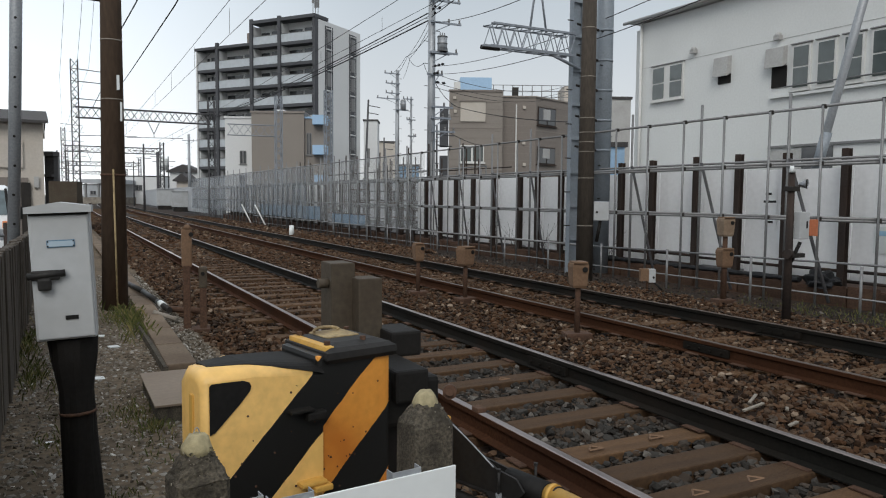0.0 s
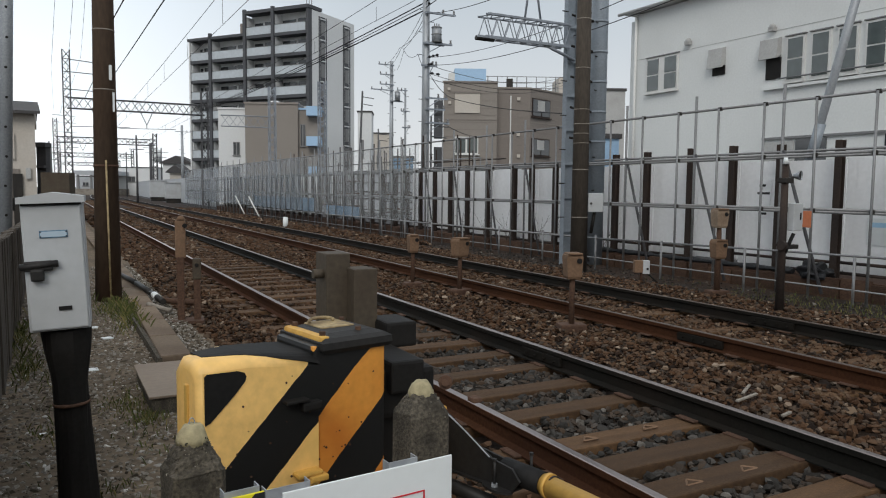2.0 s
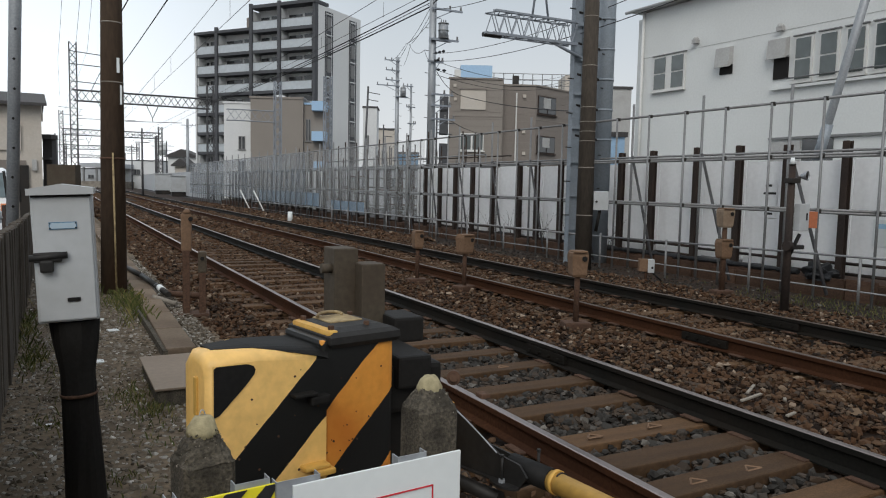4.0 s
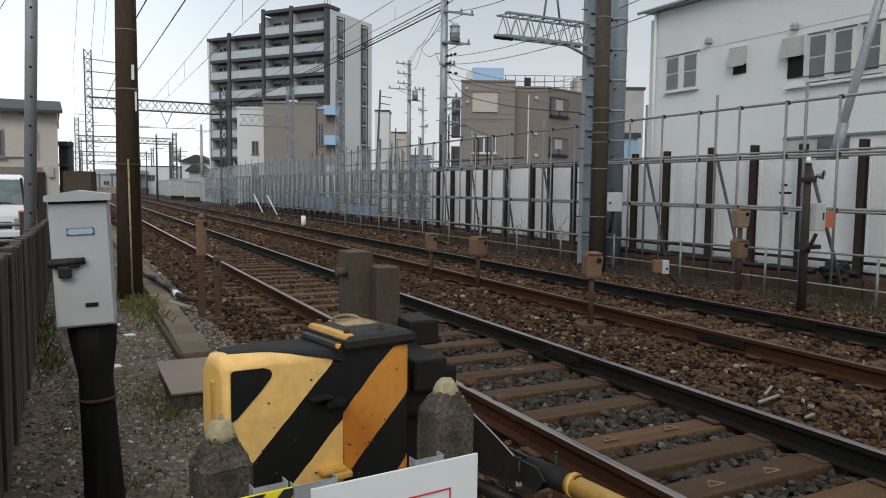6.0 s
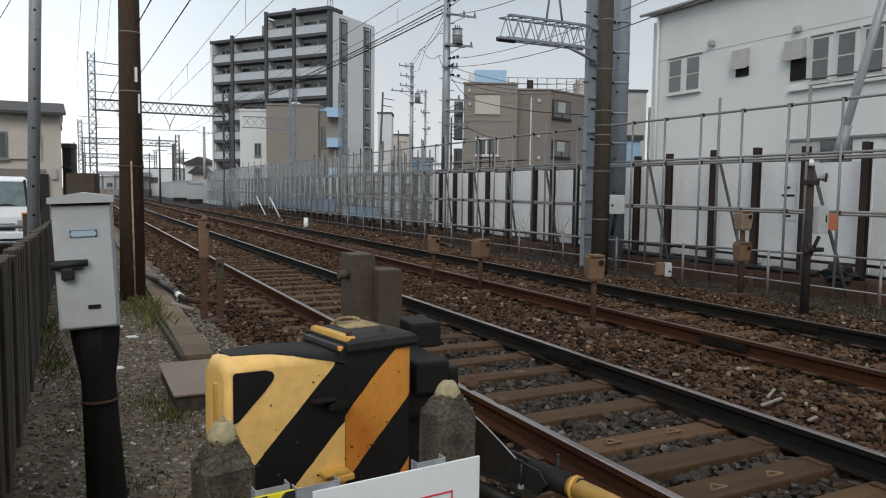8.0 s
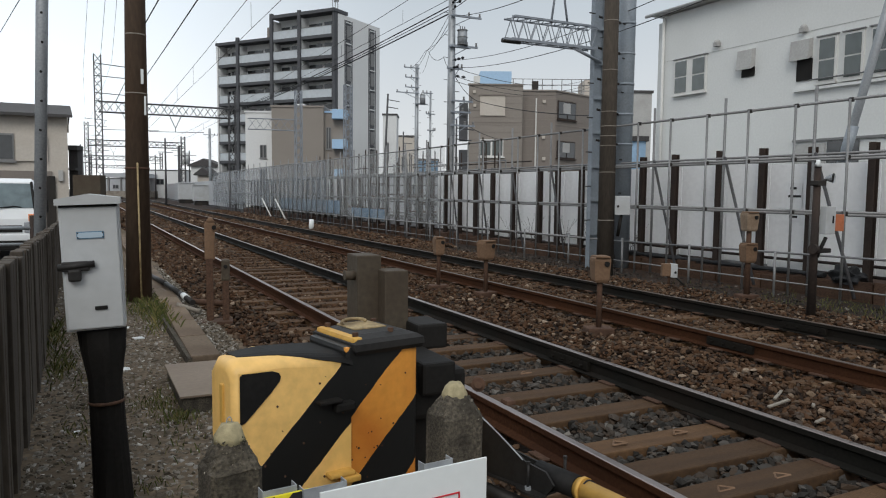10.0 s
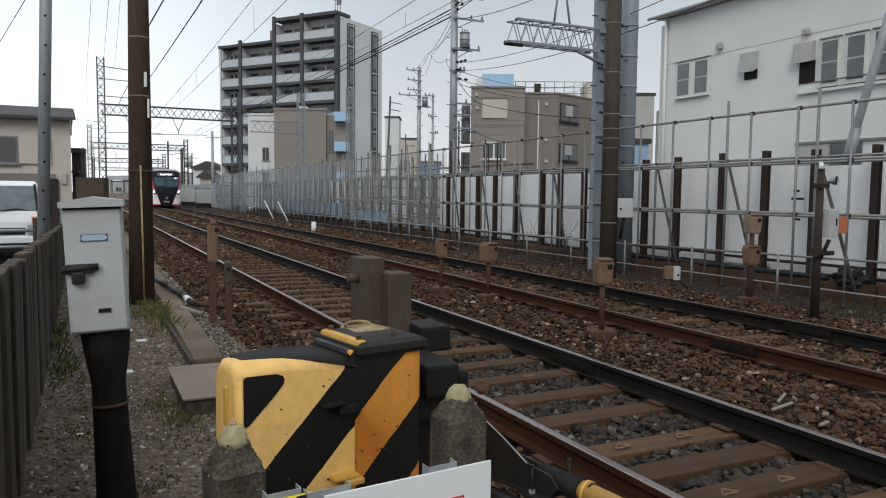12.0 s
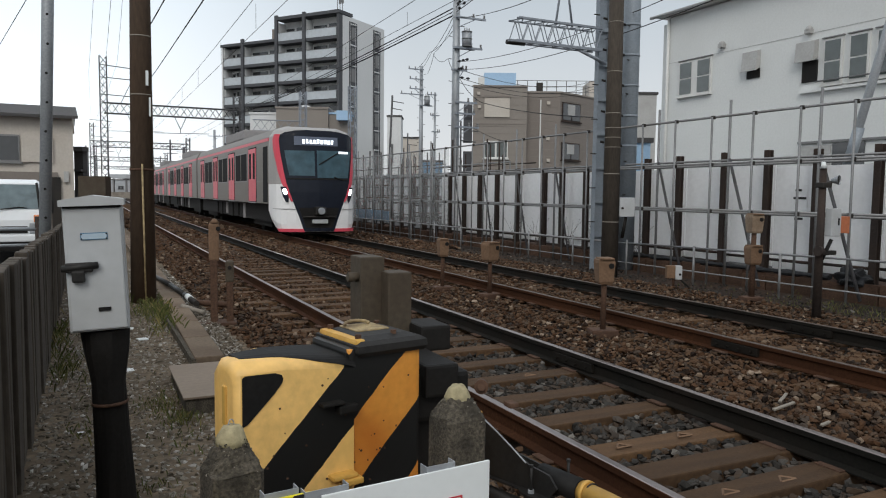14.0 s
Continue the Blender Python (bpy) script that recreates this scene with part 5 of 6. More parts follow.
def bollard(x, y, h, label, spin, worn, seed):
    """A square post with chamfered edges and a blunt, crumbling top."""
    b = thing("bollard", label, "bollard", "concrete bollards", m=pose(x, y, 0, 0, 0, spin))
    rnd = random.Random(seed)

    def ring(z, w, cut_, jit):
        out = []
        for k in range(4):
            a, bb = math.pi / 2 * k, math.pi / 2 * (k + 1)
            c0, s0 = round(math.cos(a)), round(math.sin(a))
            c1, s1 = round(math.cos(bb)), round(math.sin(bb))
            for u in (-0.55, 0.0, 0.55, 1.0):
                px, py = (c0 * w - s0 * u * (w - cut_), s0 * w + c0 * u * (w - cut_))
                out.append((px + rnd.uniform(-jit, jit), py + rnd.uniform(-jit, jit), z + rnd.uniform(-jit, jit)))
            px, py = (c1 * w + s1 * 1.0 * (w - cut_), s1 * w - c1 * (w - cut_))
            out.append((px + rnd.uniform(-jit, jit), py + rnd.uniform(-jit, jit), z + rnd.uniform(-jit, jit)))
        return out

    secs = [ring(-0.3, 0.066, 0.012, 0.0), ring(0.1, 0.065, 0.012, 0.0008)]
    for k in range(9):
        secs.append(ring(0.2 + (h - 0.31) * k / 8, 0.064 - 0.0002 * k, 0.011, 0.0008))
    drop = 0.088 + worn * 0.02
    for k in range(10):
        u = k / 9
        secs.append(ring(h - drop + (drop - 0.022) * u, 0.062 * (1 - 0.58 * u ** (1.2 - worn * 0.3)), 0.013 + 0.006 * u, 0.0014 + 0.0016 * worn))
    part("post", loft(bmesh.new(), secs), CONCDARK, b)
    cap = bmesh.new()
    loft(cap, [[(rr * math.cos(2 * math.pi * k / 14) + rnd.uniform(-0.0015, 0.0015), rr * math.sin(2 * math.pi * k / 14), z + rnd.uniform(-0.003, 0.003)) for k in range(14)] for z, rr in ((h - 0.047, 0.039), (h - 0.032, 0.036), (h - 0.013, 0.028), (h - 0.004, 0.020), (h - 0.001, 0.006))])
    for f in cap.faces:
        f.smooth = True
    part("cap_paint", cap, YELLOWOLD, b, "worn yellow painted top")
    grit = bmesh.new()
    for _ in range(70 + int(330 * worn)):
        u = rnd.random() ** 1.5
        z = h - 0.032 - (0.062 + 0.03 * worn) * u - (rnd.random() * 0.05 if rnd.random() < 0.15 else 0)
        t_ = min(1.0, max(0.0, (z - (h - drop)) / (drop - 0.022)))
        w = 0.062 * (1 - 0.58 * t_ ** (1.2 - worn * 0.3))
        q, e = rnd.uniform(-0.85, 0.85) * w, rnd.randrange(4)
        px, py = ((w, q), (q, w), (-w, q), (q, -w))[e]
        r = rnd.uniform(0.001, 0.0026) if rnd.random() < 0.85 else 0.004
        vs = bmesh.ops.create_icosphere(grit, subdivisions=1, radius=r)["verts"]
        bmesh.ops.scale(grit, vec=(rnd.uniform(0.6, 1.2), rnd.uniform(0.6, 1.2), rnd.uniform(0.6, 1.1)), verts=vs)
        bmesh.ops.translate(grit, vec=(px * 0.972, py * 0.972, z), verts=vs)
    part("exposed_aggregate", grit, AGGREGATE, b, "exposed pebbles in the crumbling top")
    return b


bollard(0.945, 1.81, 0.925, "square weathered concrete bollard with worn yellow top", 4.6, 0.2, 94)
bl = bollard(0.318, 1.80, 0.893, "square crumbling concrete bollard with worn yellow top", 9, 1.0, 31)
lp = bmesh.new()
for k in range(6):
    a0, a1 = math.pi * k / 6, math.pi * (k + 1) / 6
    tube(lp, (0.008 * math.cos(a0), 0, 0.885 + 0.022 * math.sin(a0)), (0.008 * math.cos(a1), 0, 0.885 + 0.022 * math.sin(a1)), 0.0014, seg=5)
part("wire_loop", lp, GALV, bl)


def sign_boards():
    def board(name, label, p0, ang, lean, w, h, material):
        t = thing(name, label, "sign", m=pose(*p0, 0, 0, ang) @ pose(0, 0, 0, lean, 0, 0))
        bm = bmesh.new()
        box(bm, 0, w, 0, 0.006, -h, 0, bevel=0.002)
        part("board", bm, material, t)
        for x0, x1 in ((0.30 * w, 0.36 * w), (0.70 * w, 0.92 * w)) if material is BRIGHTY else ((-0.035, 0.065), (w * 0.60, w * 0.78)):
            ch = bmesh.new()
            box(ch, x0, x1, 0.0065, 0.0085, -0.30, 0.012)
            box(ch, x0, x0 + 0.002, 0.0085, 0.036, -0.30, 0.012)
            box(ch, x1 - 0.002, x1, 0.0085, 0.036, -0.30, 0.012)
            part("channel", ch, GALV, t, "thin folded steel channel")
        for x in (0.12, w - 0.12):
            part("leg", B(x, x + 0.03, 0.008, 0.038, -h - 0.35, -0.02), GALV, t)
        return t

    t = board("notice_board", "white notice board with a red frame line", (0.45, 1.475, 0.815), 5, 0, 0.435, 0.46, SIGNW)
    fr = bmesh.new()
    for x0, x1, z0, z1 in ((0.10, 0.355, -0.073, -0.070), (0.352, 0.355, -0.40, -0.07), (0.10, 0.355, -0.40, -0.397), (0.10, 0.103, -0.40, -0.07)):
        box(fr, x0, x1, -0.003, -0.0005, z0, z1)
    part("red_frame", fr, RED, t)
    for k in range(3):
        part("print_bar", B(0.13, 0.25, -0.0025, -0.0006, -0.17 - k * 0.05, -0.145 - k * 0.05), INK, t)
    s = board("warning_board", "yellow and black striped warning board", (0.09, 1.455, 0.822), 6, 0, 0.345, 0.42, BRIGHTY)
    st = bmesh.new()
    for k in range(4):
        x = 0.0 + k * 0.085
        a = [(x, -0.05), (x + 0.045, -0.05), (x + 0.095, -0.001), (x + 0.05, -0.001)]
        a = [(min(px, 0.335), z) for px, z in a]
        lo = [st.verts.new((px, -0.0006, z)) for px, z in a]
        hi = [st.verts.new((px, -0.003, z)) for px, z in a]
        for i in range(4):
            st.faces.new((lo[i], lo[(i + 1) % 4], hi[(i + 1) % 4], hi[i]))
        st.faces.new(hi)
    bmesh.ops.recalc_face_normals(st, faces=st.faces[:])
    part("stripe", st, INK, s)
    part("panel", B(0.02, 0.32, -0.004, -0.0006, -0.40, -0.055), PALEBLUE, s, "pale blue panel")


sign_boards()


# ---- trackside fittings ----
def sensor_post(x, y, h, w, label, angle=0, double=False):
    s = thing("sensor_post", label, "sensor", "trackside sensor posts", m=pose(x, y, -0.18, 0, 0, angle))
    part("post", T((0, 0, 0), (0, 0, h - 0.1), 0.05 if double else 0.035, 0.035, 10), RUST, s)
    part("foot", B(-0.16, 0.16, -0.12, 0.12, -0.05, 0.06, bevel=0.02), RUST, s)
    for k in range(2 if double else 1):
        z = h - 0.05 - k * 0.50
        hd = bmesh.new()
        loft(hd, [[(-w / 2 * q, -0.10 * q, z + dz), (w / 2 * q, -0.10 * q, z + dz), (w / 2 * q, 0.10 * q, z + dz), (-w / 2 * q, 0.10 * q, z + dz)] for dz, q in ((-0.30, 0.72), (-0.27, 0.86), (-0.05, 1.0), (-0.015, 0.95), (0.0, 0.8))])
        o = part("head", hd, TANPALE if double and k == 0 else TAN, s)
        part("lens", T((w * 0.25, -0.112, z - 0.08), (w * 0.25, -0.098, z - 0.08), 0.032, seg=12), BLACK, o)
        part("visor", B(-w / 2 + 0.015, w / 2 - 0.015, -0.12, 0.09, z - 0.01, z + 0.014, bevel=0.01), TAN, o)
    return s


sensor_post(5.47, 11.2, 0.92, 0.17, "rust-brown sensor head on a short post between the tracks", -10)
sensor_post(5.80, 10.15, 0.92, 0.24, "rust-brown sensor head on a short post between the tracks", 15)
sensor_post(5.50, 6.9, 0.95, 0.20, "tan sensor head on a rusty post between the tracks", -20)
sensor_post(9.54, 8.28, 1.42, 0.21, "pair of tan sensor heads stacked on a rusty post", -15, True)


def stub_posts():
    s = thing("stub_post", "rusty steel channel posts on a base beside the track", "post", m=pose(1.5, 9.3, -0.18, 0, 0, -10))
    part("base", B(-0.28, 0.18, -0.15, 0.15, -0.03, 0.03, bevel=0.01), RUST, s)
    part("channel", B(-0.13, -0.045, -0.05, 0.05, 0, 0.8, bevel=0.01), RUST, s)
    part("head", B(-0.145, -0.02, -0.05, 0.05, 0.78, 1.25, bevel=0.03), TAN, s, "pale weathered sensor head")
    part("cap", T((-0.075, 0, 1.25), (-0.075, 0, 1.30), 0.06, 0.02, 12), TAN, s)
    part("lens", T((-0.03, -0.075, 1.18), (-0.03, -0.055, 1.18), 0.028, seg=12), BLACK, s)
    part("channel", B(0.06, 0.14, -0.05, 0.05, 0, 0.55, bevel=0.01), RUST, s)
    part("channel_head", B(0.05, 0.15, -0.06, 0.06, 0.52, 0.78, bevel=0.02), BROWNBOX, s)
    part("eye", T((0.1, -0.075, 0.70), (0.1, -0.055, 0.70), 0.024, seg=12), BLACK, s)


stub_posts()


def small_box():
    s = thing("relay_box", "small white relay box on a short rusty post", "relay box", m=pose(9.62, 10.1, -0.2, 0, 0, -30) @ Matrix.Diagonal((0.8, 0.8, 0.95, 1)))
    part("post", T((0, 0, 0), (0, 0, 0.3), 0.03), RUST, s)
    part("body", B(-0.17, 0.03, -0.08, 0.1, 0.18, 0.42, bevel=0.01), TAN, s)
    part("door", B(0.02, 0.17, -0.10, 0.08, 0.16, 0.42, bevel=0.01), GREYBOX, s, "white box door")
    part("lock", T((0.12, -0.115, 0.26), (0.12, -0.09, 0.26), 0.025), BLACK, s)
    part("cable", T((0.1, 0, 0.2), (0.35, -0.1, 0.0), 0.02), BLACK, s)


small_box()


def signal_post():
    s = thing("signal_post", "slim dark steel post with a horn speaker and control box", "signal post", m=pose(9.05, 6.75, -0.18))
    part("post", T((0, 0, 0), (0, 0, 2.05), 0.06, 0.045, 12), HPOST, s)
    part("lamp", T((-0.03, -0.02, 2.04), (-0.03, -0.02, 2.13), 0.04, 0.025, 12), SIGNW, s, "small white lamp")
    h = part("horn", T((0.17, 0.0, 1.88), (0.20, -0.10, 1.885), 0.025, 0.07, 16, False), GALV, s, "grey horn speaker")
    part("horn_throat", T((0.172, -0.01, 1.88), (0.196, -0.085, 1.885), 0.018, 0.058, 16), BLACK, h)
    part("horn_arm", T((0, 0, 1.82), (0.18, -0.02, 1.87), 0.018), DARK, s)
    part("horn_clamp", B(-0.07, 0.10, -0.07, 0.07, 1.78, 1.85, bevel=0.01), DARK, s)
    part("cabinet", B(0.03, 0.23, -0.14, -0.04, 1.12, 1.5, bevel=0.012), GREYBOX, s, "pale grey control cabinet")
    part("cabinet_handle", B(0.16, 0.185, -0.15, -0.138, 1.27, 1.37, bevel=0.005), BLACK, s)
    part("conduit", T((0.1, -0.1, 1.08), (0.02, -0.03, 0.8), 0.025), BLACK, s)
    part("bracket", B(-0.09, 0.25, -0.08, 0.02, 0.86, 0.92, bevel=0.01), DARK, s)
    part("bell", T((-0.14, -0.08, 0.92), (-0.06, -0.08, 0.92), 0.07, 0.06, 12), HPOST, s)
    o = thing("orange_sign", "orange plate fixed on the pipe fence", "sign")
    part("plate", B(10.94, 10.955, 7.66, 7.98, 0.90, 1.17, bevel=0.004), ORANGE, o)
    n = thing("distance_notice", "paper notice pinned on the white hoarding", "notice")
    part("sheet", B(12.188, 12.193, 9.40, 9.72, 0.98, 1.70), PANEL, n)
    for z, a, b in ((1.60, 9.52, 9.66), (1.45, 9.42, 9.70), (1.06, 9.48, 9.66)):
        part("print_bar", B(12.185, 12.188, a, b, z - 0.022, z + 0.022), INK, n)
    m = thing("blue_notice", "white notice with a blue heading on the hoarding", "notice")
    part("sheet", B(12.188, 12.193, 7.05, 7.5, 0.6, 1.05), SIGNW, m)
    part("print_bar", B(12.185, 12.188, 7.12, 7.42, 0.9, 0.98), PALEBLUE, m)


signal_post()


def path_side():
    t = thing("cable_trough", "row of concrete cable trough covers beside the path", "cable trough")
    me = mesh_of("cover", B(-0.13, 0.13, -0.49, 0.49, -0.06, 0.0, bevel=0.012), CONCBROWN)
    for k in range(40):
        y = 7.35 + k
        piece("cover", me, t, pose(1.0 + (0.018 * (y - 7) if y < 14 else 0.126), y, -0.045, 0, 0, -1))
    part("side", B(0.84, 0.88, 6.85, 10, -0.3, -0.06), CONCDARK, t)
    p = thing("cover_plate", "flat brown steel cover plate on a low box", "cover plate")
    part("plate", B(0.60, 1.02, 5.35, 6.42, -0.015, 0.002, bevel=0.004), PLATE, p)
    part("frame", B(0.62, 1.0, 5.37, 6.40, -0.35, -0.015), CONCDARK, p)
    c = bmesh.new()
    pts = [Vector((1.05, 13.5, -0.02)), Vector((1.15, 11.8, 0.02)), Vector((1.25, 10.9, -0.02)), Vector((1.32, 10.2, -0.05))]
    for a, b in zip(pts, pts[1:]):
        tube(c, a, b, 0.04, seg=10)
    cb = tagged(part("cable_sleeve", c, DARK), "black corrugated cable sleeve on the trough", "cable")
    part("tape", T((1.27, 10.75, -0.025), (1.29, 10.55, -0.035), 0.046), SIGNW, cb)
    part("elbow", T((1.3, 10.35, -0.05), (1.72, 10.1, -0.07), 0.04), RUST, cb)
    part("elbow", T((1.1, 9.95, -0.03), (1.35, 9.7, -0.1), 0.03), CONC, cb)
    for x, y, s in ((9.0, 31.1, 0.3),):
        m = tagged(part("marker_post", T((x, y, -0.3), (x, y, 0.22), 0.12, 0.10, 10), SIGNW), "short white marker post", "marker")
    for k, (y, x) in enumerate(((44.5, 10.4), (41.5, 10.5))):
        tagged(part("stake", T((x, y, -0.2), (x - 0.3, y + 1.2, 0.95), 0.04, seg=8), FRAMEW), "leaning white stake beside the fence", "stake", "leaning stakes")
    for y, x, h in ((85, 12.2, 1.9), (97, 12.0, 2.2)):
        c = thing("trackside_cabinet", "white steel trackside cabinet on legs", "cabinet", "trackside cabinets")
        part("body", B(x - 1.0, x + 0.9, y - 0.4, y + 0.4, 0.2, h, bevel=0.03), GREYBOX, c)
        part("roof", B(x - 1.1, x + 1.0, y - 0.5, y + 0.5, h, h + 0.12, bevel=0.02), GREYBOX, c)
        part("plinth", B(x - 0.9, x + 0.8, y - 0.3, y + 0.3, -0.3, 0.2), DARK, c)


CONCBROWN = mat("brown_trough_cover", (0.16, 0.12, 0.085), 0.9, 0, 0.2, 5, 0.3, stain=(0.09, 0.062, 0.042), stain_amt=0.7, piece=0.15)
PLATE = mat("brown_steel_plate", (0.20, 0.155, 0.115), 0.6, 0.1, 0.1, 4, 0.1, stain=(0.14, 0.1, 0.07), stain_amt=0.5)
path_side()


def utility_poles():
    def pole(x, y, h, r, arms, label, transformer=0.0):
        p = thing("utility_pole", label, "utility pole", "utility poles")
        part("shaft", T((x, y, -0.3), (x, y, h), r, r * 0.72, 14), GALV, p)
        k = 0
        z = 2.0
        while z < h - 0.5:
            part("step_bolt", T((x - r, y, z), (x - r - 0.16, y - 0.05, z), 0.014, seg=5) if k % 2 else T((x + r, y, z), (x + r + 0.16, y - 0.05, z), 0.014, seg=5), DARK, p)
            z += 0.45
            k += 1
        for z, w0, w1 in arms:
            part("cross_arm", B(x - w0, x + w1, y - 0.06 - r, y + 0.02 - r, z - 0.035, z + 0.035), TRUSS, p)
            part("arm_brace", T((x, y - r, z - 0.4), (x + (w1 if w1 > w0 else -w0) * 0.6, y - r, z - 0.03), 0.018, seg=5), TRUSS, p)
            for q in ((-w0 * 0.95, -w0 * 0.5) if w0 > w1 else ()) + ((w1 * 0.95, w1 * 0.55) if w1 >= w0 else ()):
                ins = bmesh.new()
                tube(ins, (x + q, y - r, z + 0.03), (x + q, y - r, z + 0.10), 0.05, 0.05, 8)
                tube(ins, (x + q, y - r, z + 0.10), (x + q, y - r, z + 0.19), 0.03, 0.045, 8)
                part("insulator", ins, FRAMEG, p)
        if transformer:
            z = transformer
            tr = part("transformer", T((x + 0.36, y - 0.25, z), (x + 0.36, y - 0.25, z + 0.62), 0.2, 0.2, 16), GALV, p, "grey drum transformer")
            for q in (0.0, 0.3, 0.58):
                part("rim", T((x + 0.36, y - 0.25, z + q), (x + 0.36, y - 0.25, z + q + 0.03), 0.22, 0.22, 16), FRAMEG, tr)
            for q in (0.26, 0.36, 0.46):
                part("bushing", T((x + q, y - 0.25, z + 0.62), (x + q, y - 0.25, z + 0.76), 0.03, 0.02, 6), FRAMEG, tr)
            part("transformer_arm", B(x - 0.2, x + 0.75, y - 0.3, y - 0.1, z - 0.1, z - 0.02), TRUSS, p)
        return p

    pole(13.82, 27.3, 11.5, 0.185, ((9.5, 0.25, 1.2), (8.62, 0.15, 1.25), (7.42, 0.1, 1.1), (5.2, 0.1, 0.9), (4.75, 0.1, 0.8), (4.2, 0.1, 1.0), (6.5, 0.3, 0.4)), "tall grey utility pole with cross arms and a transformer", 7.45)
    pole(22.24, 49.5, 10.7, 0.17, ((10.4, 1.1, 0.1), (9.7, 1.0, 0.1), (9.0, 1.0, 0.1), (8.6, 1.7, 0.1)), "distant utility pole with side arms and a transformer", 7.9)
    pole(23.45, 49.7, 8.9, 0.10, ((8.7, 0.7, 0.1), (7.2, 0.4, 0.3), (6.0, 0.3, 0.35)), "distant slim dark utility pole", 0.0)
    for px, d, top, r in ((682, 52, 8.6, 0.10), (718, 60, 6.6, 0.08), (811, 34, 5.1, 0.06)):
        x, y = facing(d, px - 4, px)[0]
        p = thing("utility_pole", "slim leaning dark pole behind the fence", "utility pole", "utility poles", m=pose(x, y, -0.3, 0, 2.5 if px == 682 else 0, 0))
        part("shaft", T((0, 0, 0), (0, 0, top), r, r * 0.7, 8), TRUSSDARK, p)
        part("bracket", T((0, 0, top - 0.4), (0.9, 0, top - 0.45), 0.03, seg=5), TRUSSDARK, p)
        part("bracket", T((0, 0, top - 0.9), (0.8, 0, top - 0.95), 0.03, seg=5), TRUSSDARK, p)
    pole(14.6, 95, 9.0, 0.2, ((8.2, 0.8, 1.0),), "far dark slim utility pole", 0.0)
    m = thing("lattice_tower", "slim grey lattice catenary tower", "catenary mast", "lattice masts")
    part("mast", lattice(bmesh.new(), (*facing(62, 530, 530)[0], -0.3), (*facing(62, 530, 530)[0], 9.8), (0.5, 0, 0), (0, 0.5, 0), 20, 0.045), TRUSS, m)
    part("arm", lattice(bmesh.new(), (*facing(62, 442, 442)[0], 7.0), (*facing(62, 526, 526)[0], 6.9), (0, 0, 0.9), (0, 0.3, 0), 6, 0.035), TRUSS, m)
    m = thing("lattice_tower", "slim grey lattice catenary tower beside a house", "catenary mast", "lattice masts")
    part("mast", lattice(bmesh.new(), (*facing(50, 617, 617)[0], -0.3), (*facing(50, 617, 617)[0], 8.6), (0.45, 0, 0), (0, 0.45, 0), 22, 0.04), TRUSS, m)


utility_poles()

# heavy cables from the tall pole to the gantry, and on over the line
for z, z2, r, sg in ((9.07, 7.95, 0.026, 0.25), (8.93, 7.86, 0.016, 0.25), (8.77, 7.78, 0.03, 0.22)):
    wire([(13.79, 27.3, z), (11.49, 63, z2)], r, "thick black cable between poles", sg)
for z, e in ((9.07, 0.0), (8.85, 0.6), (9.3, 1.2)):
    wire([(13.79, 27.3, z), (2.5 + e * 2, -3.0, 6.1 + e * 0.4)], 0.016, "black cable over the tracks", 0.5)
wire([(13.9, 27.1, 8.6), (11.6, 18, 7.0), (6.9, 0, 4.9)], 0.012, "black cable over the tracks", 0.1)
wire([(13.82, 27.3, 6.55), (9.74, 9, 4.85), (3.0, -20, 4.4)], 0.010, "black service cable over the tracks", 0.35)
wire([(13.82, 27.3, 6.85), (11.19, 12, 5.66), (6.0, -20, 4.8)], 0.010, "black service cable over the tracks", 0.3)
for dz_ in (0.0, 0.35, -0.2):
    wire([(13.82, 27.3, 6.25 + dz_), (30.6, 40, 8.7 + dz_)], 0.012, "black service cable over the roofs", 0.6)
wire([(14.0, 27.3, 6.2), (14.35, 26.0, 5.1), (11.7, 13.9, 3.3)], 0.013, "black service cable to the mast", 0.15)
wire([(14.9, 28, 4.36), (19.4, 32, 4.1)], 0.013, "black service cable to a house", 0.15)
for dx_, dz_ in ((0.0, 8.8), (0.2, 8.5), (-0.1, 8.2)):
    wire([(13.75, 27.3, dz_), (18.6 + dx_, 40, 9.75), (22.0 + dx_ * 3, 49.3, 10.3 - dx_)], 0.012, "black cable between poles", 0.15)
wire([(18.7, 40, 9.75), (14.3, 29, 7.3), (13.85, 27.3, 6.8)], 0.012, "black cable between poles", 0.3)
def strain_insulators(a, b, steps):
    """Black strain insulators threaded on the cable from a towards b."""
    a, b = Vector(a), Vector(b)
    d = (b - a).normalized()
    for u in steps:
        p = a + d * u
        ins = thing("line_insulator", "small black strain insulator on a cable", "insulator", "strain insulators")
        bm = bmesh.new()
        tube(bm, p - d * 0.2, p, 0.02, 0.06, 8)
        tube(bm, p, p + d * 0.16, 0.06, 0.02, 8)
        part("body", bm, CABLE, ins)


strain_insulators((13.79, 27.3, 9.07), (2.5, -3.0, 6.1), (0.7, 1.3))
strain_insulators((13.79, 27.3, 8.85), (3.7, -3.0, 6.34), (1.0, 2.2))
strain_insulators((13.82, 27.3, 6.55), (9.74, 9, 4.5), (0.5, 0.9))
strain_insulators((13.82, 27.3, 6.85), (11.19, 12, 5.3), (0.5, 1.0, 1.5))
strain_insulators((13.82, 27.3, 6.25), (30.6, 40, 8.0), (0.6, 1.2))
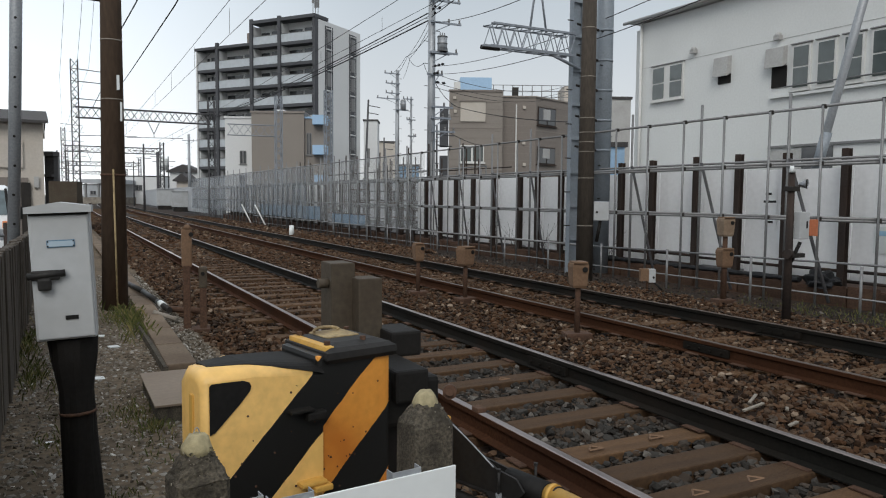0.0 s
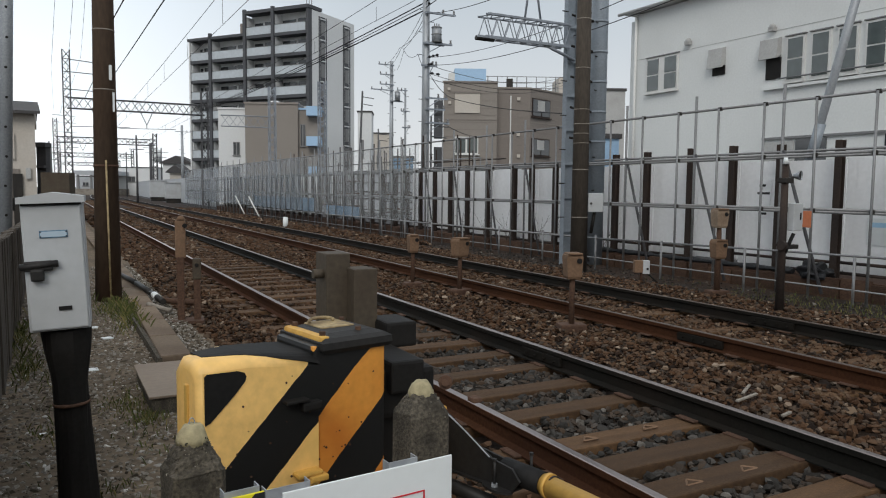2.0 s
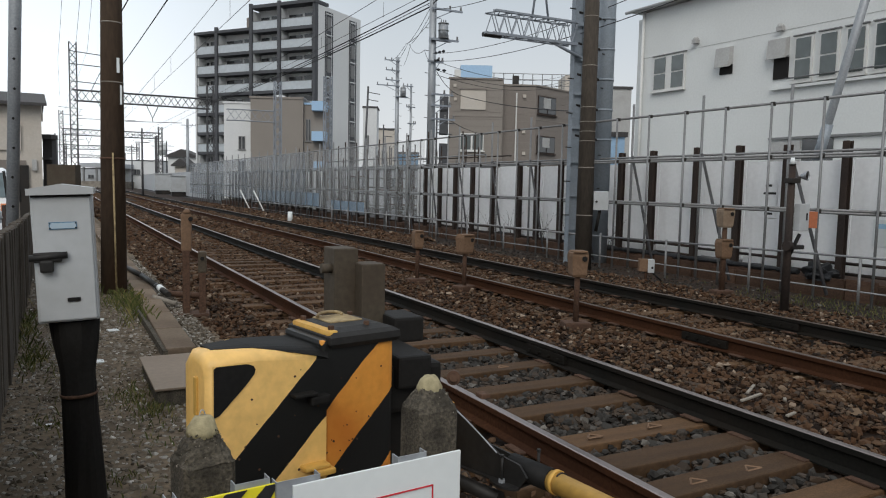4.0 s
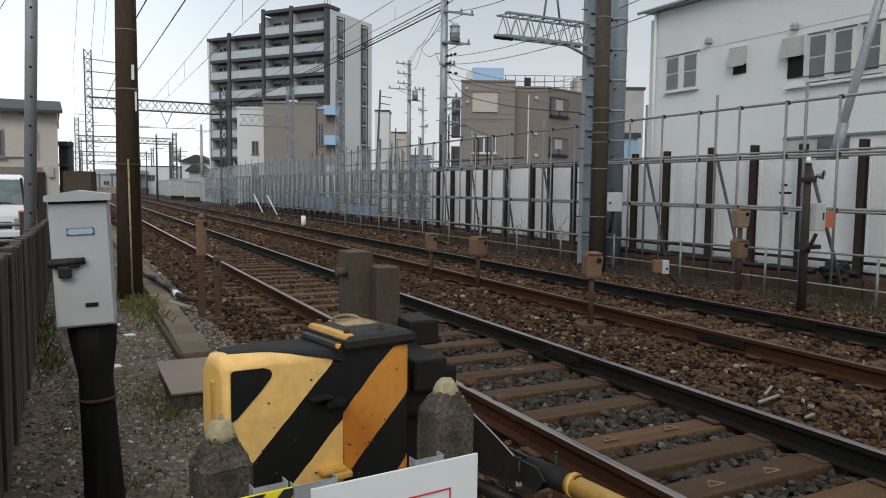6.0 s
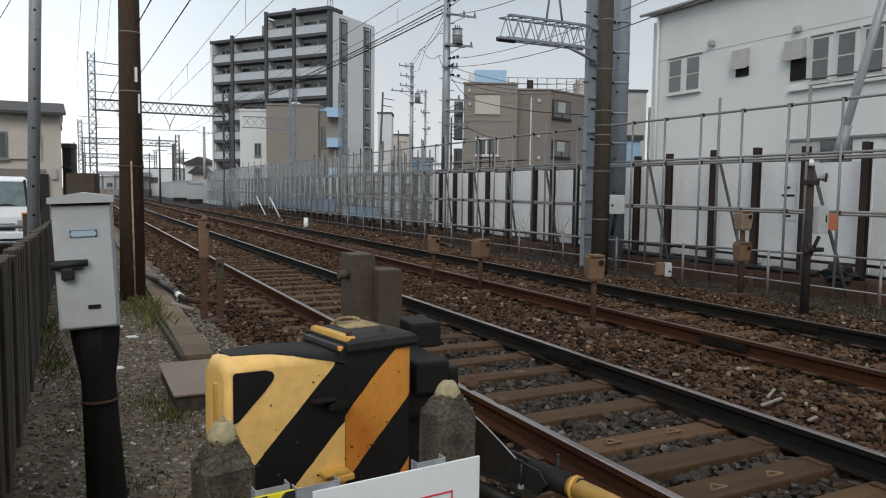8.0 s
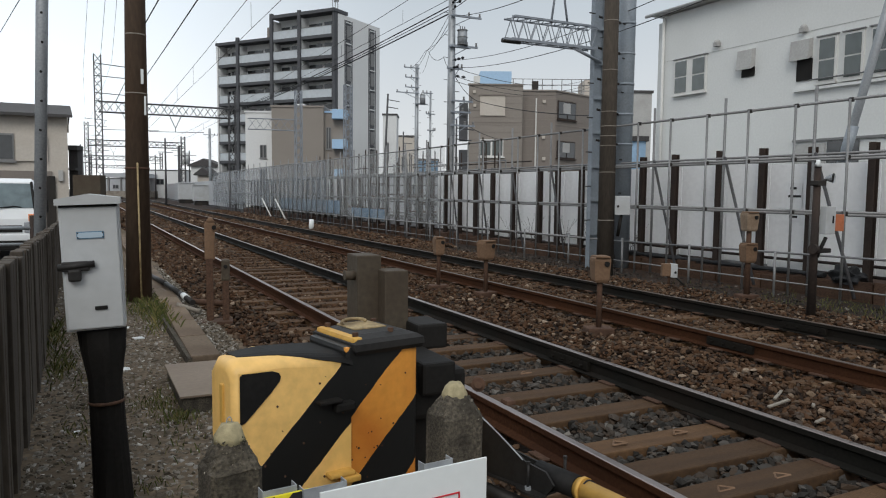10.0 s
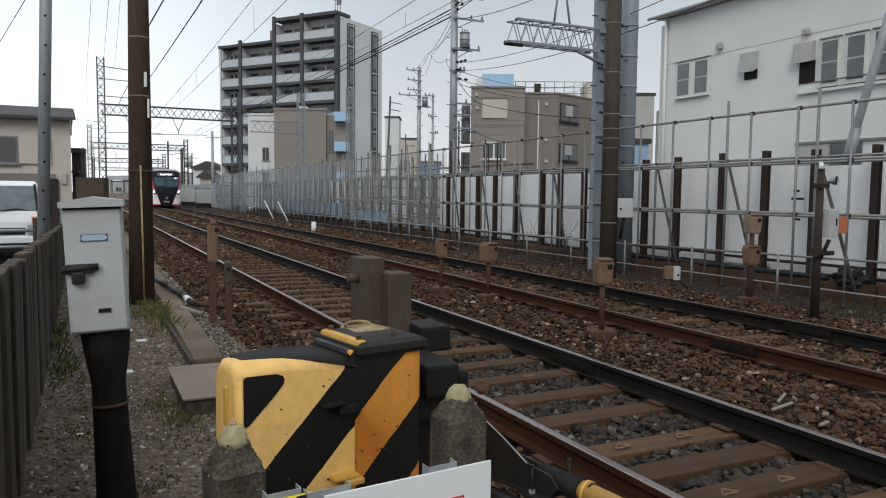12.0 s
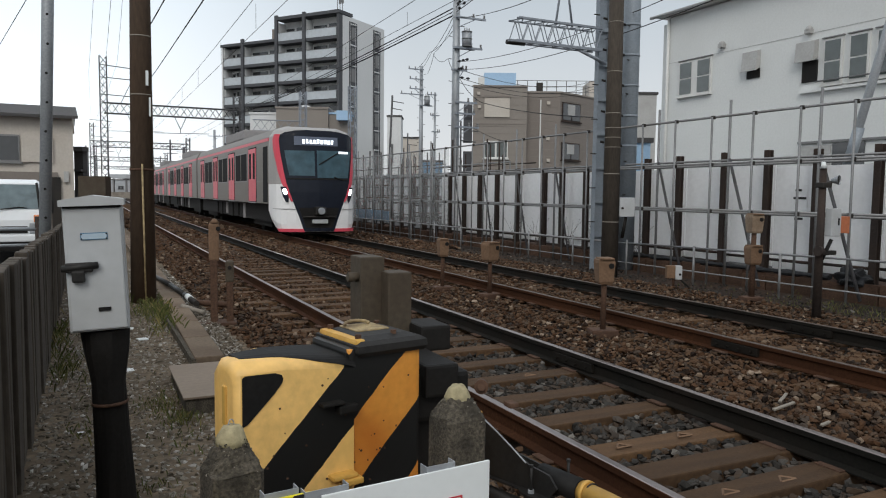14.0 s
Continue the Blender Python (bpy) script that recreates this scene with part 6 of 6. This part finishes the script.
# feeder wires on the near side
wire([(3.28, 63, 7.93), (1.98, 14, 4.85), (0.9, -25, 2.55 + 1.6)], 0.013, "thick feeder wire along the line", 0.08)
wire([(0.87, 11.1, 3.74), (0.875, 9, 3.63), (0.9, -25, 2.9)], 0.008, "black wire tied to the trackside pole", 0.0)
wire([(-4.68, 40, 5.6), (-0.66, 12, 4.12), (4.7, -25, 3.4)], 0.006, "thin wire over the street", 0.0)
for dx_, dz_ in ((-0.25, 9.4), (0.0, 8.6), (0.25, 10.2)):
    wire([(0.78 + dx_, -30, dz_), (0.78 + dx_, 11.1, dz_), (1.45 + dx_ * 4, 63, dz_ + 1.0), (1.0, 112, dz_)], 0.009, "feeder wire along the line", 0.5)


# ---- train ----
def train():
    t = thing("train", "stainless commuter train with pink trim and lit headlights", "train")
    HW = 1.39

    def side_profile(k=1.0, z0=1.05, top=3.62):
        return [(-HW * k, z0), (-HW * k, 2.9), (-HW * 0.975 * k, 3.25), (-HW * 0.86 * k, top - 0.12), (-HW * 0.6 * k, top), (HW * 0.6 * k, top), (HW * 0.86 * k, top - 0.12), (HW * 0.975 * k, 3.25), (HW * k, 2.9), (HW * k, z0)]

    def coach(y0, y1):
        c = part("car_body", loft(bmesh.new(), [[(x, y, z) for x, z in side_profile()] for y in (y0, y1)]), STAINLESS, t, "brushed stainless car body")
        part("roof_unit", B(-0.95, 0.95, y0 + 6.5, y0 + 11, 3.6, 3.98, bevel=0.06), TRAINROOF, c)
        part("underframe", B(-1.15, 1.15, y0 + 0.4, y1 - 0.3, 0.42, 1.05), UNDER, c)
        for b in (y0 + 2.6, y1 - 3.0):
            part("bogie", B(-1.05, 1.05, b - 1.5, b + 1.5, 0.22, 0.6, bevel=0.05), UNDER, c)
            for w in (b - 1.05, b + 1.05):
                part("wheelset", T((-0.80, w, 0.43), (0.80, w, 0.43), 0.43, seg=18), UNDER, c)
        for s in (-1, 1):
            x = s * HW
            part("roof_stripe", B(x * 0.985 - 0.01, x * 0.985 + 0.01, y0 + 0.05, y1 - 0.05, 3.12, 3.22), TRAINP, c, "pink cantrail stripe")
            ds = [y0 + 2.0 + 4.3 * k for k in range(4)]
            for d in ds:
                part("door_recess", B(x - 0.006, x + 0.006, d - 0.06, d + 1.36, 1.08, 3.02), UNDER, c)
                for k in (0, 1):
                    leaf = part("door", B(x - 0.014, x + 0.014, d + 0.655 * k, d + 0.645 + 0.655 * k, 1.1, 2.98, bevel=0.006), TRAINP, c, "pink-red sliding door leaf")
                    part("door_window", B(x - 0.018, x + 0.018, d + 0.14 + 0.655 * k, d + 0.50 + 0.655 * k, 1.9, 2.82), TRAINSIDE, leaf)
                part("door_step", B(x - 0.03, x + 0.03, d, d + 1.3, 1.04, 1.08), GALV, c)
            part("waist_line", B(x - 0.006, x + 0.006, y0 + 0.05, y1 - 0.05, 1.80, 1.815), TRAINROOF, c)
            for k in range(6):
                bx = y0 + 5.2 + k * 1.35
                part("equipment_box", B(x * 0.72 - 0.2, x * 0.72 + 0.2, bx, bx + 0.3 + 0.75 * ((k * 7) % 3) / 2, 0.40 + 0.08 * (k % 2), 0.98, bevel=0.02), UNDER if k % 3 else TRAINROOF, c)
            for d in ds[:-1]:
                part("window_frame", B(x - 0.012, x + 0.012, d + 1.60, d + 3.96, 1.80, 2.90), TRAINROOF, c)
                part("side_window", B(x - 0.015, x + 0.015, d + 1.65, d + 3.91, 1.85, 2.85), TRAINSIDE, c)
                part("window_post", B(x - 0.02, x + 0.02, d + 2.75, d + 2.83, 1.85, 2.85), STAINLESS, c)
        part("gangway", B(-0.5, 0.5, y1, y1 + 0.5, 1.1, 3.2), UNDER, c)
        return c

    cars = [coach(1.15, 18.65)] + [coach(0, 17.5) for _ in range(7)]
    # nose: sections lofted from the cab back to the raked front
    front = bmesh.new()
    secs = []
    plan = ((1.16, 1.0), (0.85, 0.997), (0.62, 0.975), (0.42, 0.935), (0.26, 0.86), (0.14, 0.74), (0.06, 0.55), (0.015, 0.3), (0.0, 0.06))
    for (y, k), top in zip(plan, (3.62, 3.61, 3.59, 3.56, 3.52, 3.48, 3.45, 3.43, 3.42)):
        secs.append([(x, y + 0.10 * max(0, z - 1.6), z) for x, z in side_profile(k, 1.7, top)])
    loft(front, secs)
    low = bmesh.new()
    loft(low, [[(x, y, z) for x, z in ((-HW * k * 0.95, z0), (-HW * k, z0 + 0.22), (-HW * k, 1.7), (HW * k, 1.7), (HW * k, z0 + 0.22), (HW * k * 0.95, z0))] for (y, k), z0 in zip(plan, (0.62, 0.45, 0.32, 0.25, 0.21, 0.19, 0.18, 0.18, 0.18))])
    nose = part("nose", low, TRAINW, t, "white rounded cab nose")
    part("cab_shell", front, TRAINSILVER, t, "silver cab shell")
    part("cab_door", B(-HW - 0.012, HW + 0.012, 1.3, 1.95, 1.1, 2.95), TRAINSIDE, t, "dark cab door")

    def fy(z, x):
        """Where the front skin lies at a height and a distance from the middle."""
        return 0.10 * max(0, z - 1.6) + float(np.interp(abs(x), (0, 0.42, 0.765, 1.03, 1.195, 1.30, 1.355, 1.386), (0.0, 0.015, 0.06, 0.14, 0.26, 0.42, 0.62, 0.85)))

    def skin(rows_, d, cols=10):
        """A panel laid on the front skin: rows of height, left and right edge; d: how far proud."""
        bm = bmesh.new()
        grid = [[bm.verts.new((x0 + (x1 - x0) * k / cols, fy(z, x0 + (x1 - x0) * k / cols) - d, z)) for k in range(cols + 1)] for z, x0, x1 in rows_]
        for p, q in zip(grid, grid[1:]):
            for k in range(cols):
                bm.faces.new((p[k], p[k + 1], q[k + 1], q[k]))
        ext = bmesh.ops.extrude_face_region(bm, geom=bm.faces[:])
        bmesh.ops.translate(bm, vec=(0, d + 0.02, 0), verts=[v for v in ext["geom"] if isinstance(v, bmesh.types.BMVert)])
        bmesh.ops.recalc_face_normals(bm, faces=bm.faces[:])
        return bm

    mask = [(0.19, -0.50, 0.50), (0.6, -0.64, 0.64), (1.1, -0.83, 0.83), (1.45, -0.96, 0.96), (1.75, -1.05, 1.05), (2.1, -1.11, 1.11), (2.6, -1.18, 1.18), (2.9, -1.21, 1.21), (3.15, -1.22, 1.22), (3.27, -1.20, 1.20), (3.36, -1.05, 1.05), (3.42, -0.75, 0.75), (3.45, -0.4, 0.4)]
    part("mask", skin(mask, 0.02, 24), TRAINK, nose, "glossy black front mask")
    for s in (-1, 1):
        def edge(rows_):
            return [(z, min(s * p, s * q), max(s * p, s * q)) for z, p, q in rows_]
        part("pillar_trim", skin(edge(((1.15, 0.85, 0.90), (1.45, 0.96, 1.06), (1.75, 1.05, 1.18), (2.1, 1.11, 1.26), (2.6, 1.18, 1.325), (2.9, 1.21, 1.345), (3.15, 1.22, 1.345), (3.30, 1.18, 1.32))), 0.035, 6), TRAINP, nose, "pink pillar trim")
        part("skirt_trim", skin(edge(((0.17, 0.49, 1.24), (0.27, 0.53, 1.29))), 0.035, 6), TRAINP, nose, "pink skirt edge")
        hl = part("headlight_housing", skin(edge(((1.12, 1.0, 1.05), (1.3, 0.99, 1.14), (1.62, 1.05, 1.21))), 0.04, 4), TRAINK, nose)
        part("headlight", skin(edge(((1.37, 1.04, 1.11), (1.47, 1.04, 1.15), (1.55, 1.07, 1.15))), 0.055, 4), HEADLIGHT, hl, "bright lit headlight")
    part("windscreen", skin([(1.98, -0.95, -0.14), (2.2, -1.0, -0.14), (2.78, -1.08, -0.14)], 0.035), TRAINGLASS, nose)
    part("windscreen", skin([(1.92, -0.06, 1.0), (2.2, -0.06, 1.05), (2.8, -0.06, 1.14)], 0.035), TRAINGLASS, nose)
    part("seam", skin([(0.90, -1.36, -0.77), (0.915, -1.36, -0.78)], 0.028, 8), TRAINROOF, nose)
    part("seam", skin([(0.90, 0.77, 1.36), (0.915, 0.78, 1.36)], 0.028, 8), TRAINROOF, nose)
    part("lower_recess", skin([(0.30, -0.44, 0.44), (0.95, -0.68, 0.68)], 0.026, 8), UNDER, nose)
    part("display", skin([(2.96, -0.78, 0.66), (3.24, -0.78, 0.66)], 0.03), DISPLAY, nose)
    rnd = random.Random(3)
    for k in range(9):
        x = -0.52 + k * 0.118
        z = 3.02 + rnd.uniform(-0.015, 0.01)
        part("display_bar", skin([(z, x, x + rnd.uniform(0.06, 0.1)), (z + 0.13, x, x + rnd.uniform(0.05, 0.1))], 0.045, 2), LED, nose, "white lit display character bar")
    part("number_bar", skin([(2.72, 0.68, 1.02), (2.79, 0.68, 1.02)], 0.045), LED, nose)
    wp = bmesh.new()
    tube(wp, (0.0, fy(2.3, 0) - 0.06, 2.35), (0.68, fy(2.75, 0.68) - 0.06, 2.75), 0.018, seg=6)
    tube(wp, (0.5, fy(1.95, 0.5) - 0.06, 1.95), (0.85, fy(1.85, 0.85) - 0.06, 1.84), 0.016, seg=6)
    part("wiper", wp, BLACK, nose)
    part("mask_crease", skin([(1.86, -1.0, 1.0), (1.9, -1.02, 1.02)], 0.032), BLACK, nose)
    cp = part("coupler", B(-0.18, 0.18, -0.22, 0.3, 0.72, 0.98, bevel=0.03), DARK, nose)
    part("coupler_head", T((0, -0.3, 0.85), (0, -0.15, 0.85), 0.11, seg=14), GALV, cp)
    part("step_bar", B(-0.26, 0.26, -0.13, 0.05, 0.44, 0.57, bevel=0.02), GREYBOX, nose)
    part("hose_bar", T((-0.55, -0.08, 0.66), (0.55, -0.08, 0.66), 0.03, seg=8), DARK, nose)
    part("snow_plough", B(-0.9, 0.9, 0.1, 0.3, 0.1, 0.3, bevel=0.03), UNDER, nose)
    return t, cars


TRAIN, CARS = train()


# ---- pieces of the track bed ----
NEAR_TIES = [2.40, 2.83, 3.24, 3.66, 4.32, 4.88, 5.48]


def sleepers():
    me = mesh_of("sleeper", B(-1.2, 1.2, -0.11, 0.11, -0.14, 0, bevel=0.012), WOOD)
    tie = mesh_of("tie_plate", B(-0.11, 0.11, -0.085, 0.085, 0, 0.012, bevel=0.003), RUST)
    rnd = random.Random(5)
    for a, b, off in ((RA, RB, 0.10), (RC, RD, 0.32)):
        t = thing("sleeper_row", "brown weathered wooden sleepers under the rails", "sleepers")
        c = (a + b) / 2
        ys = ([-4 + 0.55 * k for k in range(11)] + NEAR_TIES if off < 0.2 else [-5 + off + 0.6 * k for k in range(18)])
        y = ys[-1]
        while y < 95:
            y += 0.60 if y < 40 else 0.75
            ys.append(y)
        for y in ys:
            s = rnd.uniform(-0.04, 0.04)
            piece("sleeper", me, t, pose(c + bend(y) + s, y, (-0.158 if y < 6.8 and off < 0.2 else -0.172 if y < 16 and off < 0.2 else -0.188) + rnd.uniform(-0.012, 0.006), 0, 0, rnd.uniform(-1.5, 1.5)))
            if 0 < y < 16:
                for x in (a, b):
                    piece("tie_plate", tie, t, pose(x, y, -0.156))


def pebbles(name, label, material, n, xr, yr, zf, size, seed, power=1.0, avoid=(), gap=0.0):
    """Loose angular stones, joined."""
    r = np.random.RandomState(seed)
    phi = (1 + 5 ** 0.5) / 2
    v0 = np.array([(-1, phi, 0), (1, phi, 0), (-1, -phi, 0), (1, -phi, 0), (0, -1, phi), (0, 1, phi), (0, -1, -phi), (0, 1, -phi), (phi, 0, -1), (phi, 0, 1), (-phi, 0, -1), (-phi, 0, 1)]) / 1.9
    f0 = np.array([(0, 11, 5), (0, 5, 1), (0, 1, 7), (0, 7, 10), (0, 10, 11), (1, 5, 9), (5, 11, 4), (11, 10, 2), (10, 7, 6), (7, 1, 8), (3, 9, 4), (3, 4, 2), (3, 2, 6), (3, 6, 8), (3, 8, 9), (4, 9, 5), (2, 4, 11), (6, 2, 10), (8, 6, 7), (9, 8, 1)])
    x = r.uniform(*xr, n)
    y = yr[0] + (yr[1] - yr[0]) * r.uniform(0, 1, n) ** power
    keep = np.ones(n, bool)
    if gap:
        ties = np.array([-4 + 0.55 * k for k in range(11)] + NEAR_TIES + [5.48 + 0.6 * k for k in range(1, 40)])
        ph = abs(y[:, None] - ties[None]).min(1)
        keep &= (ph > 0.125) | (y > 15.0) | (r.uniform(0, 1, n) < np.where(y > 6.8, 0.30, 0.04)) | (x < RA - 0.45) | (x > RB + 0.45)
        keep &= (name == "grey_ballast") | (x < RA) | (x > RB) | (y > 6.5)
    for a in avoid:
        keep &= abs(x - a) > 0.075
    x, y = x[keep], y[keep]
    n = len(x)
    s = size * r.uniform(0.55, 1.45, (n, 1)) * (1 + 0.02 * np.maximum(0, y[:, None] - 8))
    sc = s * r.uniform(0.6, 1.25, (n, 3))
    sc[:, 2] *= 0.75
    a = r.uniform(0, 2 * np.pi, n)
    verts = v0[None] * r.uniform(0.5, 1.45, (n, 12, 1)) * sc[:, None, :]
    ca, sa = np.cos(a)[:, None], np.sin(a)[:, None]
    vx = verts[..., 0] * ca - verts[..., 1] * sa
    vy = verts[..., 0] * sa + verts[..., 1] * ca
    z = zf(x, y, r)
    out = np.stack([vx + x[:, None], vy + y[:, None], verts[..., 2] + z[:, None]], -1).reshape(-1, 3)
    faces = (f0[None] + 12 * np.arange(n)[:, None, None]).reshape(-1, 3)
    me = bpy.data.meshes.new(name)
    me.from_pydata(out.tolist(), [], faces.tolist())
    me.materials.append(material)
    return tagged(new(name, me), label, "stones", kind="stuff")


def bed_z(x, y, r):
    lo = np.where((x > RA) & (x < RB) | (x > RC) & (x < RD), -0.235, -0.225)
    return lo + r.uniform(0, 0.055, len(x))


def weeds(cx, cy, rx, ry, n, seed, h=0.12):
    r = random.Random(seed)
    bm = bmesh.new()
    for _ in range(n):
        x, y = r.gauss(cx, rx), r.gauss(cy, ry)
        a, l, w = r.uniform(0, 6.28), h * r.uniform(0.4, 1.2), r.uniform(0.002, 0.0055)
        dx, dy = math.cos(a) * l * 0.6, math.sin(a) * l * 0.6
        z = -0.13 if x < 5 else -0.24
        p = [bm.verts.new(q) for q in ((x - w * math.sin(a), y + w * math.cos(a), z), (x + w * math.sin(a), y - w * math.cos(a), z), (x + dx * 0.6 + w * math.sin(a), y + dy * 0.6, z + l * 0.8), (x + dx, y + dy, z + l), )]
        bm.faces.new(p)
    return tagged(part("weeds", bm, WEED), "tuft of weeds growing in the gravel", "weeds", kind="stuff")


sleepers()
pebbles("ballast_stones", "rust-brown crushed stone ballast", STONES, 62000, (1.5, 9.6), (0.6, 20), bed_z, 0.026, 1, 1.5, (RA, RB, RC, RD), 0.10)
pebbles("grey_ballast", "clean grey crushed stone between the near rails", STONESG, 9000, (RA + 0.08, RB - 0.08), (0.6, 8), bed_z, 0.028, 2, 1.2, (RA, RB), 0.10)
pebbles("far_ballast", "brown crushed stone of the distant track bed", STONES, 14000, (1.6, 10.4), (20, 60), bed_z, 0.045, 3, 1.3, (RA, RB, RC, RD))
pebbles("path_pebbles", "grey pebbles scattered on the path", PEBBLES, 36000, (-0.32, 1.45), (1.5, 16), lambda x, y, r: -0.103 - 0.0275 * (x + 0.45) + r.uniform(-0.012, 0.006, len(x)), 0.0135, 4, 1.5)
pebbles("path_stones", "larger grey stones on the path", PEBBLES, 3600, (-0.3, 1.3), (1.8, 12), lambda x, y, r: -0.108 - 0.0275 * (x + 0.45) + r.uniform(-0.010, 0.004, len(x)), 0.022, 9, 1.3)
pebbles("verge_pebbles", "grey and brown stones along the fence foot", STONESG, 3200, (8.6, 11.5), (2, 20), lambda x, y, r: -0.20 - 0.045 * np.maximum(0, x - 9.2) + r.uniform(-0.015, 0.012, len(x)), 0.022, 6, 1.2)
weeds(0.55, 5.4, 0.13, 0.45, 260, 1, 0.05)
weeds(0.0, 7.0, 0.1, 1.2, 120, 2, 0.07)
weeds(0.75, 10.2, 0.12, 0.8, 300, 3, 0.13)
weeds(0.35, 3.6, 0.25, 0.3, 90, 4, 0.05)
weeds(-0.2, 7.01, 0.06, 0.3, 160, 20, 0.1)
weeds(-0.28, 8.47, 0.05, 0.5, 160, 21, 0.13)
weeds(-0.05, 5.1, 0.06, 0.08, 70, 22, 0.05)
weeds(0.48, 5.69, 0.1, 0.12, 160, 23, 0.04)
weeds(0.58, 5.24, 0.05, 0.05, 80, 24, 0.06)
weeds(0.25, 4.04, 0.08, 0.06, 60, 25, 0.05)
weeds(0.87, 9.67, 0.07, 0.5, 180, 26, 0.16)
weeds(-0.0, 7.03, 0.12, 0.3, 60, 27, 0.05)
weeds(10.2, 6.0, 0.5, 1.5, 900, 5, 0.07)


def litter():
    r = random.Random(11)
    for x, y, a, l in ((0.52, 8.3, 20, 0.11), (0.42, 9.0, -10, 0.1), (0.3, 6.9, 5, 0.12), (0.66, 12.3, 30, 0.1), (0.25, 9.6, 60, 0.07), (-0.05, 5.2, 10, 0.05)):
        tagged(part("litter", B(-l / 2, l / 2, -l / 3, l / 3, 0, 0.012, bevel=0.003, m=pose(x, y, -0.122, 4, 3, a)), SIGNW), "scrap of white paper on the path", "litter", "scraps of litter")
    for x, y, a, l in ((5.05, 4.02, -62, 0.25), (4.85, 3.85, -82, 0.28), (4.75, 3.42, -80, 0.12), (5.05, 3.7, -50, 0.06)):
        tagged(part("stick", B(-0.012, 0.012, -l / 2, l / 2, 0, 0.015, bevel=0.003, m=pose(x, y, -0.16, 3, 4, a)), CONC), "pale stick lying on the ballast", "stick", "pale sticks")
    for x, y in ((3.55, 5.48), (3.62, 3.66), (3.1, 3.66), (3.6, 2.83), (3.15, 2.83)):
        p = bmesh.new()
        for k, (ax, ay, bx, by) in enumerate(((-0.06, -0.03, 0.06, -0.03), (0.06, -0.03, 0.0, 0.035), (0.0, 0.035, -0.06, -0.03))):
            tube(p, (x + ax, y + ay, -0.154), (x + bx, y + by, -0.154), 0.007, seg=4)
        tagged(part("paint_mark", p, TAN), "worn triangle paint mark on a sleeper", "paint mark", "paint marks")
    c = thing("station_canopy", "distant grey platform canopy roof beside the line", "canopy")
    part("roof", wall_box(*facing(140, 186, 245), 0, 6.4, 3.6, 4.4, -30, 0), GREYPANEL, c)
    part("platform", wall_box(*facing(140, 186, 245), 0, 6.4, -0.4, 1.0, -30, 0), CONC, c)
    for u in (0.6, 3.0, 5.6):
        part("column", wall_box(*facing(140, 186, 245), u, u + 0.3, 1.0, 3.6, -0.6, -0.3), FRAMEG, c)
    for px, d, top in ((150, 70, 5.3), (147, 85, 6.5), (278, 120, 7.0), (296, 75, 6.6), (320, 105, 7.6), (338, 110, 7.2), (186, 90, 7.5), (262, 140, 7.5)):
        x, y = facing(d, px, px)[0]
        p = thing("line_pole", "slim dark pole beside the distant tracks", "pole", "distant line poles")
        part("shaft", T((x, y, -0.4), (x, y, top), 0.11 if px != 320 else 0.2, 0.08 if px != 320 else 0.2, 8), TRUSSDARK, p)
        part("cross_arm", T((x - 1.0, y, top - 0.7), (x + 1.0, y, top - 0.7), 0.04, seg=6), TRUSSDARK, p)
        part("cross_arm", T((x - 0.7, y, top - 1.4), (x + 0.7, y, top - 1.4), 0.04, seg=6), TRUSSDARK, p)
    x, y = facing(112, 331, 331)[0]
    w = thing("round_sign", "white oval track sign on a pole", "sign")
    part("disc", T((x, y, 5.2), (x, y, 7.0), 0.55, 0.55, 14), SIGNW, w)
    part("post", T((x, y, -0.4), (x, y, 5.2), 0.1), FRAMEG, w)


litter()


def line_pose(y):
    """The pose of a coach whose front stands at y on the far line."""
    turn = math.degrees(math.atan2(bend(y + 17) - bend(y), 17))
    return pose(RC + 0.79 + bend(y), y, 0.0, 0, 0, -turn)


def motions():
    steps = [0.5 * k for k in range(29)]
    front = [74.2 - 25.5 * (s - 12.0) for s in steps]
    walk(TRAIN, [(s, line_pose(y)) for s, y in zip(steps, front)])
    for k, car in enumerate(CARS[1:], 1):
        walk(car, [(s, line_pose(y).inverted() @ line_pose(y + 1.15 + 18.0 * k)) for s, y in zip(steps, front)])


motions()
